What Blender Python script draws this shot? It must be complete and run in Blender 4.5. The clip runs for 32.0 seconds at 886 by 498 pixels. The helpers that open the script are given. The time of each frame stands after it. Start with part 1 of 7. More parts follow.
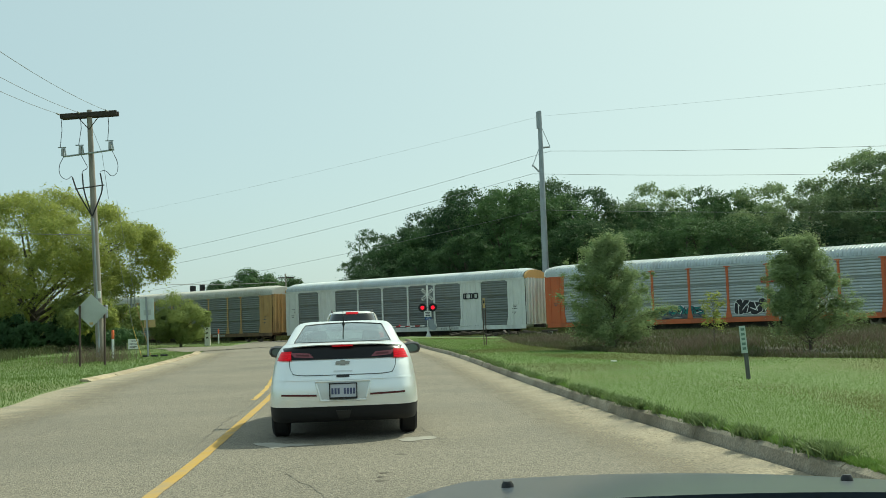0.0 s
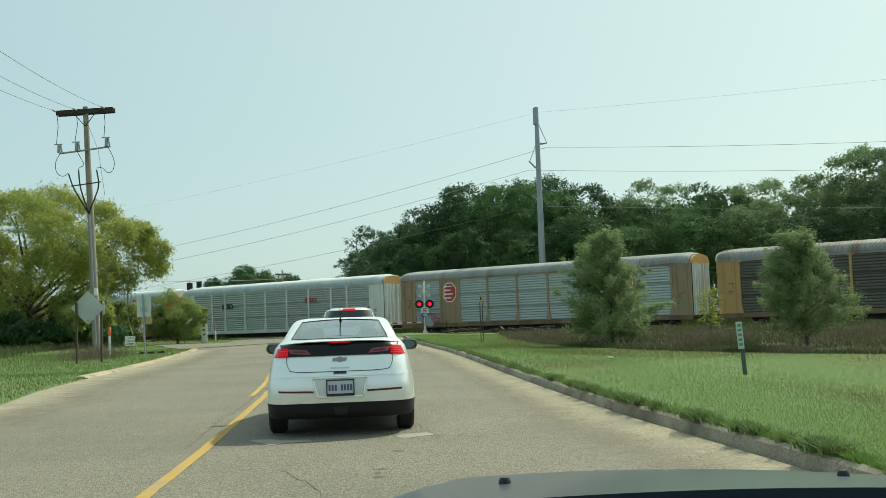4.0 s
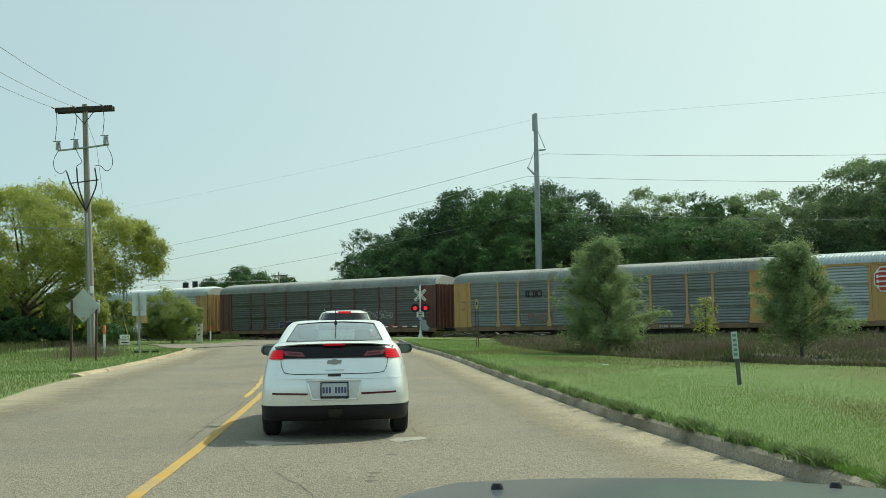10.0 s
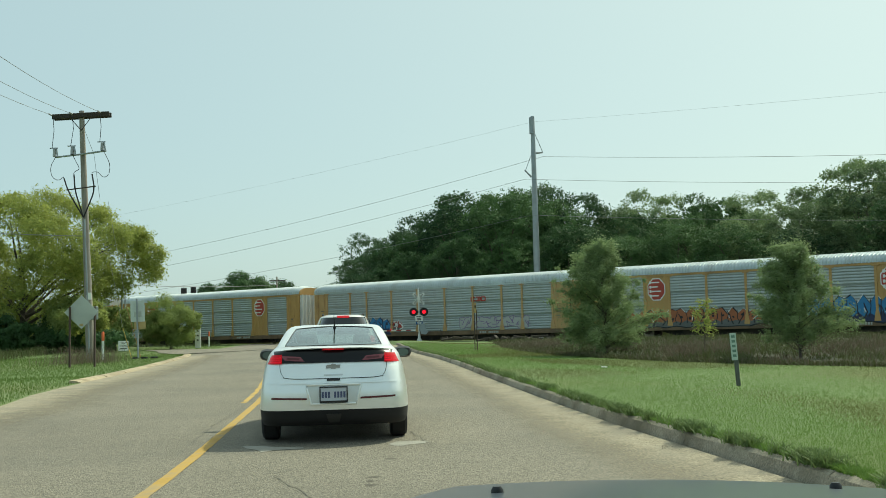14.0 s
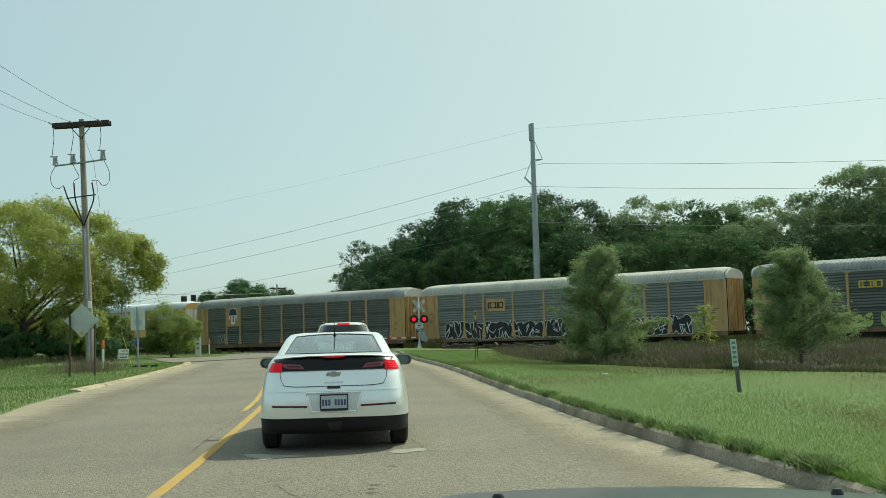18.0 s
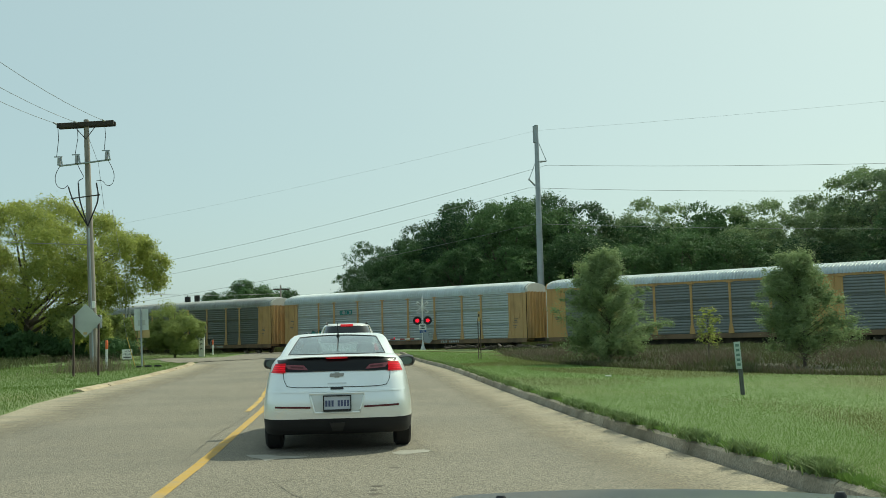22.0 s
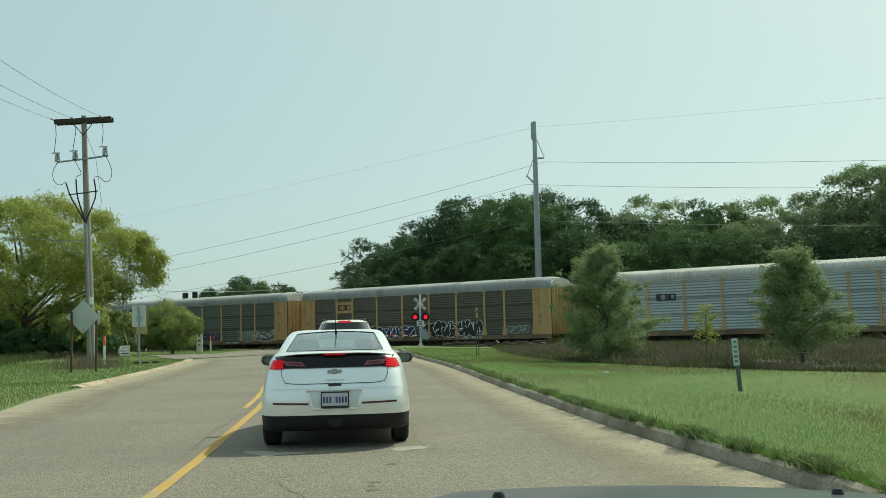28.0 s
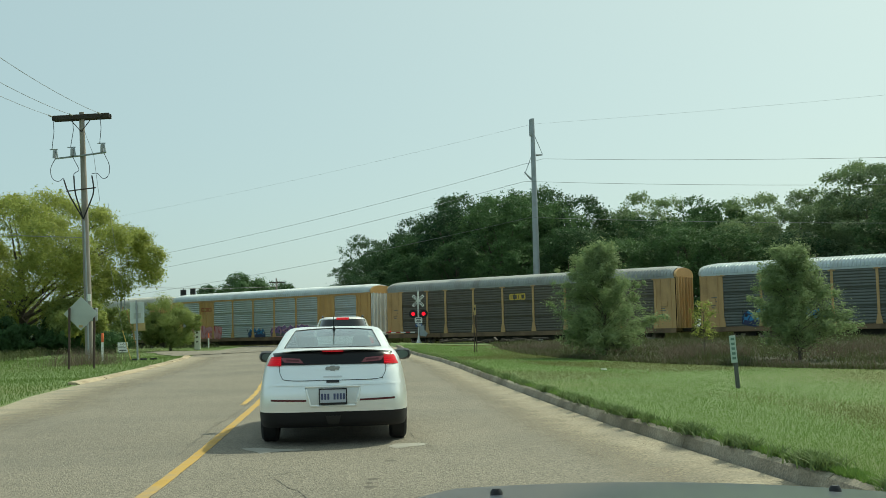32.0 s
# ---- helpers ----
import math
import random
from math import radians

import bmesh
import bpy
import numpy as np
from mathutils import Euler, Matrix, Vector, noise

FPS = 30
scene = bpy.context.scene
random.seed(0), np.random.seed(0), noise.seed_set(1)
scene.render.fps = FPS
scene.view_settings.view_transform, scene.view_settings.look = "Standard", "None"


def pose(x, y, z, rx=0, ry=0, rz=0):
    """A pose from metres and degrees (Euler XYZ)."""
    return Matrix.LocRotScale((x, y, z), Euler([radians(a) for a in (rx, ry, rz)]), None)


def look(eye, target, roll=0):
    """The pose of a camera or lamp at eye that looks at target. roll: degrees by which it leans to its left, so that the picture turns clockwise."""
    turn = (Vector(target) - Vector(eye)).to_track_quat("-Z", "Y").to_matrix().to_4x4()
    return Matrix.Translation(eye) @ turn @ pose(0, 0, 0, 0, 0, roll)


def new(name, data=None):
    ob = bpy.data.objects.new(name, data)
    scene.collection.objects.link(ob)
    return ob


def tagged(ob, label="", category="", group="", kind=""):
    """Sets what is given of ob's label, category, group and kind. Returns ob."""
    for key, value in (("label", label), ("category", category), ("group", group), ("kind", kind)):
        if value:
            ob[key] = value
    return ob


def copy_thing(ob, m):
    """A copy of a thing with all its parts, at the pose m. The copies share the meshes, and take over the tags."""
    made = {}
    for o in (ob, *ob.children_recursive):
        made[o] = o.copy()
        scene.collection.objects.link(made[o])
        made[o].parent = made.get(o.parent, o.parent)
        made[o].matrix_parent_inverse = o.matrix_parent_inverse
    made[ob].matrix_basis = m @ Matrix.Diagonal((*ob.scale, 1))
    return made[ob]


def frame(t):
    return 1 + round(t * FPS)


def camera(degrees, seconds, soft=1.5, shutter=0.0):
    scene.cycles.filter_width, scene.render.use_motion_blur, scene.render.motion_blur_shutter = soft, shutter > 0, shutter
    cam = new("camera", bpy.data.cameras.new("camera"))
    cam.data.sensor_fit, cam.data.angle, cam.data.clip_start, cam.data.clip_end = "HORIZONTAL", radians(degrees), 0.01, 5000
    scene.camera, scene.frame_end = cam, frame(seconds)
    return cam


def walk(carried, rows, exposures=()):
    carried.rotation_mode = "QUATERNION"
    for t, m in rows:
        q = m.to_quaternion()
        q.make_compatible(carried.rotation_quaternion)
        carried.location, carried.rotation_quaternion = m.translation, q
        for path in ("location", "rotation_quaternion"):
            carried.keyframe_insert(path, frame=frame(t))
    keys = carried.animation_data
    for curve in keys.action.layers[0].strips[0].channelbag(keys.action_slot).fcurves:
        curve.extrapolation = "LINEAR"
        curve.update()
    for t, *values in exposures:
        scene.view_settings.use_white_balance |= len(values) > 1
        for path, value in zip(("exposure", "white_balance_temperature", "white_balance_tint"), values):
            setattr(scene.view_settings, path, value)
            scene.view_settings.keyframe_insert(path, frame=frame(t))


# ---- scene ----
# camera: held still in a waiting car, it only turns a little; seconds, yaw, pitch, lean in degrees
EYE = (0.0, 0.0, 1.29)
cam = camera(45.4, 32.0, soft=0.85)


def aim(yaw, pitch, lean):
    a, b = radians(yaw), radians(pitch)
    way = Vector((-math.sin(a) * math.cos(b), math.cos(a) * math.cos(b), math.sin(b)))
    return look(EYE, Vector(EYE) + way, -lean)


walk(cam, [(t, aim(a, b, c)) for t, a, b, c in (
        (0, 0.33, 4.20, 1.88), (0.5, 0.30, 4.19, 1.92), (1, 0.27, 4.11, 1.97), (1.5, 0.22, 4.03, 1.92), (2, 0.15, 4.05, 1.90),
        (2.5, 0.13, 4.06, 1.93), (3, 0.14, 4.06, 1.99), (3.5, 0.18, 4.03, 1.98), (5.5, 0.08, 3.89, 2.00), (6, 0.08, 3.80, 2.01),
        (6.5, 0.11, 3.76, 1.91), (7, 0.05, 3.86, 1.79), (7.5, -0.03, 3.99, 1.65), (8, -0.04, 4.13, 1.39), (8.5, 0.00, 4.24, 0.98),
        (9, 0.03, 4.29, 0.80), (9.5, 0.03, 4.25, 0.77), (10, -0.01, 4.24, 0.91), (10.5, -0.05, 4.28, 0.94), (11, -0.09, 4.31, 0.93),
        (11.5, -0.11, 4.28, 0.99), (12, -0.10, 4.32, 1.00), (12.5, -0.09, 4.34, 1.09), (13, -0.10, 4.35, 1.18), (13.5, -0.10, 4.37, 1.29),
        (14, -0.12, 4.43, 1.38), (14.5, -0.12, 4.42, 1.39), (16.5, -0.13, 4.75, 1.41), (17, -0.05, 4.76, 1.41), (17.5, -0.10, 4.77, 1.45),
        (18, -0.13, 4.82, 1.58), (18.5, -0.09, 4.97, 1.67), (19, -0.00, 5.10, 1.48), (19.5, 0.06, 5.13, 1.45), (20, 0.12, 5.05, 1.43),
        (20.5, 0.13, 5.00, 1.45), (21, 0.11, 5.01, 1.39), (21.5, 0.09, 4.96, 1.41), (22, 0.07, 4.90, 1.35), (22.5, 0.07, 4.86, 1.34),
        (23, 0.06, 4.77, 1.39), (23.5, 0.03, 4.71, 1.36), (24, 0.01, 4.72, 1.35), (24.5, 0.01, 4.73, 1.36), (25, 0.02, 4.73, 1.40),
        (25.5, 0.03, 4.73, 1.34), (27.5, -0.03, 4.75, 1.36), (28, -0.04, 4.71, 1.32), (28.5, -0.05, 4.69, 1.27), (29, -0.08, 4.63, 1.25),
        (29.5, -0.09, 4.56, 1.29), (30, -0.09, 4.54, 1.34), (30.5, -0.09, 4.54, 1.35), (31, -0.08, 4.55, 1.29), (31.5, -0.10, 4.56, 1.25),
        (32, -0.14, 4.54, 1.28),
)], exposures=[(0.0, 0.76, 6850, -10.5), (14.0, 0.73, 6850, -10.5), (21.0, 0.64, 6850, -10.5), (32.0, 0.64, 6850, -10.5)])


# hazy sun ahead to the right, pale sky
SUN = Vector((0.49, 0.45, 0.75)).normalized()
world = bpy.data.worlds.new("sky")
scene.world = world
world.use_nodes = True
wn = world.node_tree.nodes
wl = world.node_tree.links
sky = wn.new("ShaderNodeTexSky")
sky.sky_type = "NISHITA"
sky.sun_disc = False
sky.sun_elevation = math.asin(SUN.z)
sky.sun_rotation = math.atan2(SUN.x, SUN.y)
sky.air_density = 1.0
sky.dust_density = 1.8
sky.ozone_density = 1.0
wn["Background"].inputs["Strength"].default_value = 0.127
haze = wn.new("ShaderNodeMix")
haze.data_type = "RGBA"
haze.inputs[0].default_value = 0.8
# the haze is brighter on the sun's side of the sky
geo = wn.new("ShaderNodeTexCoord")
dot = wn.new("ShaderNodeVectorMath")
dot.operation = "DOT_PRODUCT"
dot.inputs[1].default_value = SUN
wl.new(geo.outputs["Generated"], dot.inputs[0])
tint = wn.new("ShaderNodeVectorMath")
tint.operation = "MULTIPLY_ADD"
tint.inputs[1].default_value = (1.6, 1.25, 0.6)
tint.inputs[2].default_value = (2.12, 2.68, 3.22)
lobe, bent = wn.new("ShaderNodeMath"), wn.new("ShaderNodeMath")
lobe.operation, bent.operation = "MAXIMUM", "POWER"
lobe.inputs[1].default_value, bent.inputs[1].default_value = 0.0, 2.0
wl.new(dot.outputs["Value"], lobe.inputs[0])
wl.new(lobe.outputs[0], bent.inputs[0])
wl.new(bent.outputs[0], tint.inputs[0])
wl.new(tint.outputs[0], haze.inputs[7])
wl.new(sky.outputs["Color"], haze.inputs[6])
wl.new(haze.outputs[2], wn["Background"].inputs["Color"])
sun = new("sun", bpy.data.lights.new("sun", "SUN"))
sun.data.energy = 2.4
sun.data.angle = radians(1.5)
sun.data.color = (1.0, 0.94, 0.84)
sun.matrix_world = look(SUN * 200, (0, 0, 0))


# ---- mesh tools ----
rng = np.random.default_rng(7)
TH = radians(53.3)
ALONG = Vector((-math.sin(TH), math.cos(TH), 0))     # the way the train runs
ACROSS = Vector((math.cos(TH), math.sin(TH), 0))     # from the road over the track
TRACK = Vector((0, 90, 0))
RAIL = 0.42


def rise(x, y):
    """Height of the road's grade at a place: it climbs gently to the track."""
    d = np.abs((x - TRACK.x) * ACROSS.x + (y - TRACK.y) * ACROSS.y)
    q = np.clip((60 - d) / 56, 0, 1)
    return 0.42 * q * q * (3 - 2 * q) - 0.02


class Shape:
    """Collects vertices and faces of one mesh."""

    def __init__(self):
        self.v, self.f = [], []

    def add(self, verts, faces):
        n = len(self.v)
        self.v += [tuple(p) for p in verts]
        self.f += [tuple(i + n for i in f) for f in faces]
        return self

    def box(self, c, s, m=None, cut=0.0):
        """A box at c of size s, its edges cut by a small chamfer."""
        hx, hy, hz = s[0] / 2, s[1] / 2, s[2] / 2
        e = min(cut, hx * 0.9, hy * 0.9, hz * 0.9)
        m = m or Matrix.Identity(4)
        off = Matrix.Translation(c) @ m
        if e <= 0:
            vs = [(x, y, z) for z in (-hz, hz) for y in (-hy, hy) for x in (-hx, hx)]
            fs = [(0, 2, 3, 1), (4, 5, 7, 6), (0, 1, 5, 4), (2, 6, 7, 3), (0, 4, 6, 2), (1, 3, 7, 5)]
            return self.add([off @ Vector(p) for p in vs], fs)
        bm = bmesh.new()
        for sx in (-1, 1):
            for sy in (-1, 1):
                for sz in (-1, 1):
                    bm.verts.new((sx * (hx - e), sy * (hy - e), sz * hz))
                    bm.verts.new((sx * (hx - e), sy * hy, sz * (hz - e)))
                    bm.verts.new((sx * hx, sy * (hy - e), sz * (hz - e)))
        bmesh.ops.convex_hull(bm, input=bm.verts)
        bm.verts.index_update()
        self.add([off @ p.co for p in bm.verts], [[p.index for p in f.verts] for f in bm.faces])
        bm.free()
        return self

    def tube(self, path, radius, n=8, caps=True):
        """A tube along the points of path; radius is one number or one for each point."""
        path = [Vector(p) for p in path]
        rad = radius if hasattr(radius, "__len__") else [radius] * len(path)
        rings, faces = [], []
        for i, p in enumerate(path):
            d = (path[min(i + 1, len(path) - 1)] - path[max(i - 1, 0)]).normalized()
            a = d.cross(Vector((0.31, 0.2, 1)) if abs(d.z) < 0.9 else Vector((1, 0.1, 0))).normalized()
            b = d.cross(a)
            for k in range(n):
                w = 2 * math.pi * k / n
                rings.append(p + (a * math.cos(w) + b * math.sin(w)) * rad[i])
        for i in range(len(path) - 1):
            for k in range(n):
                faces.append((i * n + k, i * n + (k + 1) % n, (i + 1) * n + (k + 1) % n, (i + 1) * n + k))
        if caps:
            faces.append(tuple(range(n))[::-1])
            faces.append(tuple((len(path) - 1) * n + k for k in range(n)))
        return self.add(rings, faces)

    def loft(self, rings, closed=True, caps=True):
        """Skin over rings of equal length."""
        n = len(rings[0])
        faces = []
        for i in range(len(rings) - 1):
            for k in range(n if closed else n - 1):
                faces.append((i * n + k, i * n + (k + 1) % n, (i + 1) * n + (k + 1) % n, (i + 1) * n + k))
        if caps and closed:
            faces.append(tuple(range(n))[::-1])
            faces.append(tuple((len(rings) - 1) * n + k for k in range(n)))
        return self.add([p for r in rings for p in r], faces)

    def slab(self, outline, lo, hi, m=None):
        """A flat outline of (a, b) made solid between the third coordinates lo and hi."""
        n = len(outline)
        m = m or Matrix.Identity(4)
        vs = [m @ Vector((a, b, lo)) for a, b in outline] + [m @ Vector((a, b, hi)) for a, b in outline]
        fs = [tuple(range(n))[::-1], tuple(range(n, 2 * n))] + [(k, (k + 1) % n, n + (k + 1) % n, n + k) for k in range(n)]
        return self.add(vs, fs)

    def mesh(self, name, smooth=False):
        me = bpy.data.meshes.new(name)
        me.from_pydata(self.v, [], self.f)
        me.validate()
        if smooth:
            me.polygons.foreach_set("use_smooth", [True] * len(me.polygons))
        me.update()
        return me


def tidy(me, angle=35):
    """Outward normals and smooth shading up to an angle."""
    bm = bmesh.new()
    bm.from_mesh(me)
    bmesh.ops.recalc_face_normals(bm, faces=bm.faces)
    for f in bm.faces:
        f.smooth = True
    for e in bm.edges:
        if len(e.link_faces) == 2 and e.calc_face_angle(0) > radians(angle):
            e.smooth = False
    bm.to_mesh(me)
    bm.free()
    return me


def part(name, shape, material, parent=None, label="", smooth=True):
    """One mesh object under a thing or part."""
    me = shape if isinstance(shape, bpy.types.Mesh) else tidy(shape.mesh(name)) if smooth else shape.mesh(name)
    if not me.materials:
        me.materials.append(material)
    ob = new(name, me)
    if me.materials[0] != material:
        ob.material_slots[0].link = "OBJECT"
        ob.material_slots[0].material = material
    if parent:
        ob.parent = parent
    if label:
        tagged(ob, label)
    return ob


def thing(name, m, label, category, group="", kind=""):
    ob = new(name)
    ob.empty_display_size = 0.2
    ob.matrix_basis = m
    return tagged(ob, label, category, group, kind)


def arrays(name, verts, faces, material, parent=None, kind="", smooth=False):
    """A mesh from large arrays of vertices and equal faces."""
    me = bpy.data.meshes.new(name)
    v, f = np.asarray(verts, dtype=np.float32), np.asarray(faces, dtype=np.int32)
    n = f.shape[1]
    me.vertices.add(len(v))
    me.vertices.foreach_set("co", v.ravel())
    me.loops.add(f.size)
    me.loops.foreach_set("vertex_index", f.ravel())
    me.polygons.add(len(f))
    me.polygons.foreach_set("loop_start", np.arange(0, f.size, n, dtype=np.int32))
    if smooth:
        me.polygons.foreach_set("use_smooth", np.ones(len(f), dtype=bool))
    me.update(calc_edges=True)
    me.validate()
    me.materials.append(material)
    ob = new(name, me)
    if parent:
        ob.parent = parent
    if kind:
        tagged(ob, kind=kind)
    return ob


def words(name, text, size, material, m, parent, label=""):
    """Flat lettering as a mesh."""
    cu = bpy.data.curves.new(name, "FONT")
    cu.body, cu.size, cu.align_x, cu.align_y, cu.extrude = text, size, "CENTER", "CENTER", 0.002
    tmp = bpy.data.objects.new(name, cu)
    me = bpy.data.meshes.new_from_object(tmp)
    bpy.data.objects.remove(tmp)
    me.transform(m)
    me.materials.clear()
    me.materials.append(material)
    ob = new(name, me)
    ob.parent = parent
    if label:
        tagged(ob, label)
    return ob


# ---- materials ----
def material(name, base, rough=0.6, metal=0.0, vary=0.25, scale=6.0, bump=0.0, fine=60.0, dirt=None, dirt_amount=0.35, dirt_scale=1.2, each=0.0, island=False, grit=0.0, coat=0.0, stretch=(1, 1, 1)):
    """A surface with colour varied at two scales, stains, relief and, if asked, a tone of its own for each piece."""
    mat = bpy.data.materials.new(name)
    mat.use_nodes = True
    n, l = mat.node_tree.nodes, mat.node_tree.links
    b = n["Principled BSDF"]
    b.inputs["Roughness"].default_value, b.inputs["Metallic"].default_value = rough, metal
    b.inputs["Coat Weight"].default_value = coat
    b.inputs["Coat Roughness"].default_value = 0.08
    tc = n.new("ShaderNodeTexCoord")
    mp = n.new("ShaderNodeMapping")
    mp.inputs["Scale"].default_value = stretch
    l.new(tc.outputs["Object"], mp.inputs["Vector"])

    def noise_at(s, detail=5.0):
        t = n.new("ShaderNodeTexNoise")
        t.inputs["Scale"].default_value, t.inputs["Detail"].default_value = s, detail
        l.new(mp.outputs["Vector"], t.inputs["Vector"])
        return t.outputs["Fac"]

    def maths(op, a, c):
        t = n.new("ShaderNodeMath")
        t.operation = op
        for i, q in enumerate((a, c)):
            if isinstance(q, (int, float)):
                t.inputs[i].default_value = q
            else:
                l.new(q, t.inputs[i])
        return t.outputs[0]

    def mix(fac, a, c, blend="MIX"):
        t = n.new("ShaderNodeMix")
        t.data_type, t.blend_type = "RGBA", blend
        for i, q in ((0, fac), (6, a), (7, c)):
            if isinstance(q, (int, float)):
                t.inputs[i].default_value = q
            elif isinstance(q, tuple):
                t.inputs[i].default_value = (*q, 1.0)
            else:
                l.new(q, t.inputs[i])
        return t.outputs[2]

    big, small = noise_at(scale), noise_at(fine, 3.0)
    tone = maths("ADD", maths("MULTIPLY", maths("SUBTRACT", big, 0.5), vary * 2), maths("MULTIPLY", maths("SUBTRACT", small, 0.5), vary))
    if each:
        info = n.new("ShaderNodeNewGeometry") if island else n.new("ShaderNodeObjectInfo")
        pick = info.outputs["Random Per Island"] if island else info.outputs["Random"]
        tone = maths("ADD", tone, maths("MULTIPLY", maths("SUBTRACT", pick, 0.5), each * 2))
    if grit:
        vo = n.new("ShaderNodeTexVoronoi")
        vo.inputs["Scale"].default_value = fine * 1.3
        l.new(mp.outputs["Vector"], vo.inputs["Vector"])
        bw = n.new("ShaderNodeSeparateColor")
        l.new(vo.outputs["Color"], bw.inputs[0])
        tone = maths("ADD", tone, maths("MULTIPLY", maths("SUBTRACT", bw.outputs[0], 0.5), grit))
    hsv = n.new("ShaderNodeHueSaturation")
    hsv.inputs["Color"].default_value = (*base, 1.0)
    l.new(maths("ADD", tone, 1.0), hsv.inputs["Value"])
    col = hsv.outputs["Color"]
    if dirt:
        ramp = n.new("ShaderNodeMapRange")
        ramp.inputs["From Min"].default_value, ramp.inputs["From Max"].default_value = 0.48, 0.68
        l.new(noise_at(dirt_scale, 7.0), ramp.inputs["Value"])
        col = mix(maths("MULTIPLY", ramp.outputs[0], dirt_amount), col, dirt)
    l.new(col, b.inputs["Base Color"])
    if bump:
        bp = n.new("ShaderNodeBump")
        bp.inputs["Strength"].default_value, bp.inputs["Distance"].default_value = bump, 0.02
        l.new(small, bp.inputs["Height"])
        l.new(bp.outputs[0], b.inputs["Normal"])
    return mat


def leaf(name, dark, light, through_light=0.35, rough=0.55, own_tone=0.0, speck=0.5):
    """Leaves: each one its own tone between two greens, light passing through."""
    mat = bpy.data.materials.new(name)
    mat.use_nodes = True
    n, l = mat.node_tree.nodes, mat.node_tree.links
    b = n["Principled BSDF"]
    b.inputs["Roughness"].default_value = rough
    b.inputs["Specular IOR Level"].default_value = 0.1
    geo, tc, no = n.new("ShaderNodeNewGeometry"), n.new("ShaderNodeTexCoord"), n.new("ShaderNodeTexNoise")
    no.inputs["Scale"].default_value = 0.45
    l.new(tc.outputs["Object"], no.inputs["Vector"])
    add = n.new("ShaderNodeMath")
    add.operation = "MULTIPLY_ADD"
    add.inputs[1].default_value, add.inputs[2].default_value = speck, 0.26 - speck / 2
    l.new(geo.outputs["Random Per Island"], add.inputs[0])
    add2 = n.new("ShaderNodeMath")
    add2.operation = "MULTIPLY_ADD"
    add2.inputs[1].default_value = 0.45
    l.new(no.outputs["Fac"], add2.inputs[0])
    l.new(add.outputs[0], add2.inputs[2])
    info = n.new("ShaderNodeObjectInfo")
    own = n.new("ShaderNodeMath")
    own.operation = "MULTIPLY_ADD"
    own.inputs[1].default_value, own.inputs[2].default_value = own_tone, -own_tone / 2
    l.new(info.outputs["Random"], own.inputs[0])
    add3 = n.new("ShaderNodeMath")
    add3.use_clamp = True
    l.new(add2.outputs[0], add3.inputs[0])
    l.new(own.outputs[0], add3.inputs[1])
    mx = n.new("ShaderNodeMix")
    mx.data_type = "RGBA"
    mx.inputs[6].default_value, mx.inputs[7].default_value = (*dark, 1), (*light, 1)
    l.new(add3.outputs[0], mx.inputs[0])
    l.new(mx.outputs[2], b.inputs["Base Color"])
    tr = n.new("ShaderNodeBsdfTranslucent")
    l.new(mx.outputs[2], tr.inputs["Color"])
    sh = n.new("ShaderNodeMixShader")
    sh.inputs[0].default_value = through_light
    l.new(b.outputs[0], sh.inputs[1])
    l.new(tr.outputs[0], sh.inputs[2])
    l.new(sh.outputs[0], n["Material Output"].inputs["Surface"])
    return mat


def glow(name, colour, strength):
    mat = bpy.data.materials.new(name)
    mat.use_nodes = True
    b = mat.node_tree.nodes["Principled BSDF"]
    b.inputs["Base Color"].default_value = (*colour, 1)
    b.inputs["Emission Color"].default_value = (*colour, 1)
    b.inputs["Emission Strength"].default_value = strength
    b.inputs["Roughness"].default_value = 0.3
    b.inputs["Specular IOR Level"].default_value = 0.15
    return mat


ASPHALT = material("old_asphalt", (0.207, 0.184, 0.143), 0.9, vary=0.2, scale=0.35, fine=55, grit=0.85, bump=0.9, dirt=(0.13, 0.12, 0.10), dirt_amount=0.45, dirt_scale=0.22)
TAR = material("crack", (0.125, 0.113, 0.094), 0.85, vary=0.3)
PATCH = material("concrete_patch", (0.30, 0.285, 0.245), 0.9, vary=0.25, scale=5, fine=50, bump=0.3)
STAIN = material("oil_stain", (0.095, 0.08, 0.06), 0.8, vary=0.5, scale=14)
SAND = material("gutter_sand", (0.315, 0.27, 0.195), 0.95, vary=0.3, scale=1.5, fine=34, grit=0.5, bump=0.4, dirt=(0.2, 0.18, 0.14), dirt_amount=0.7, dirt_scale=1.1)


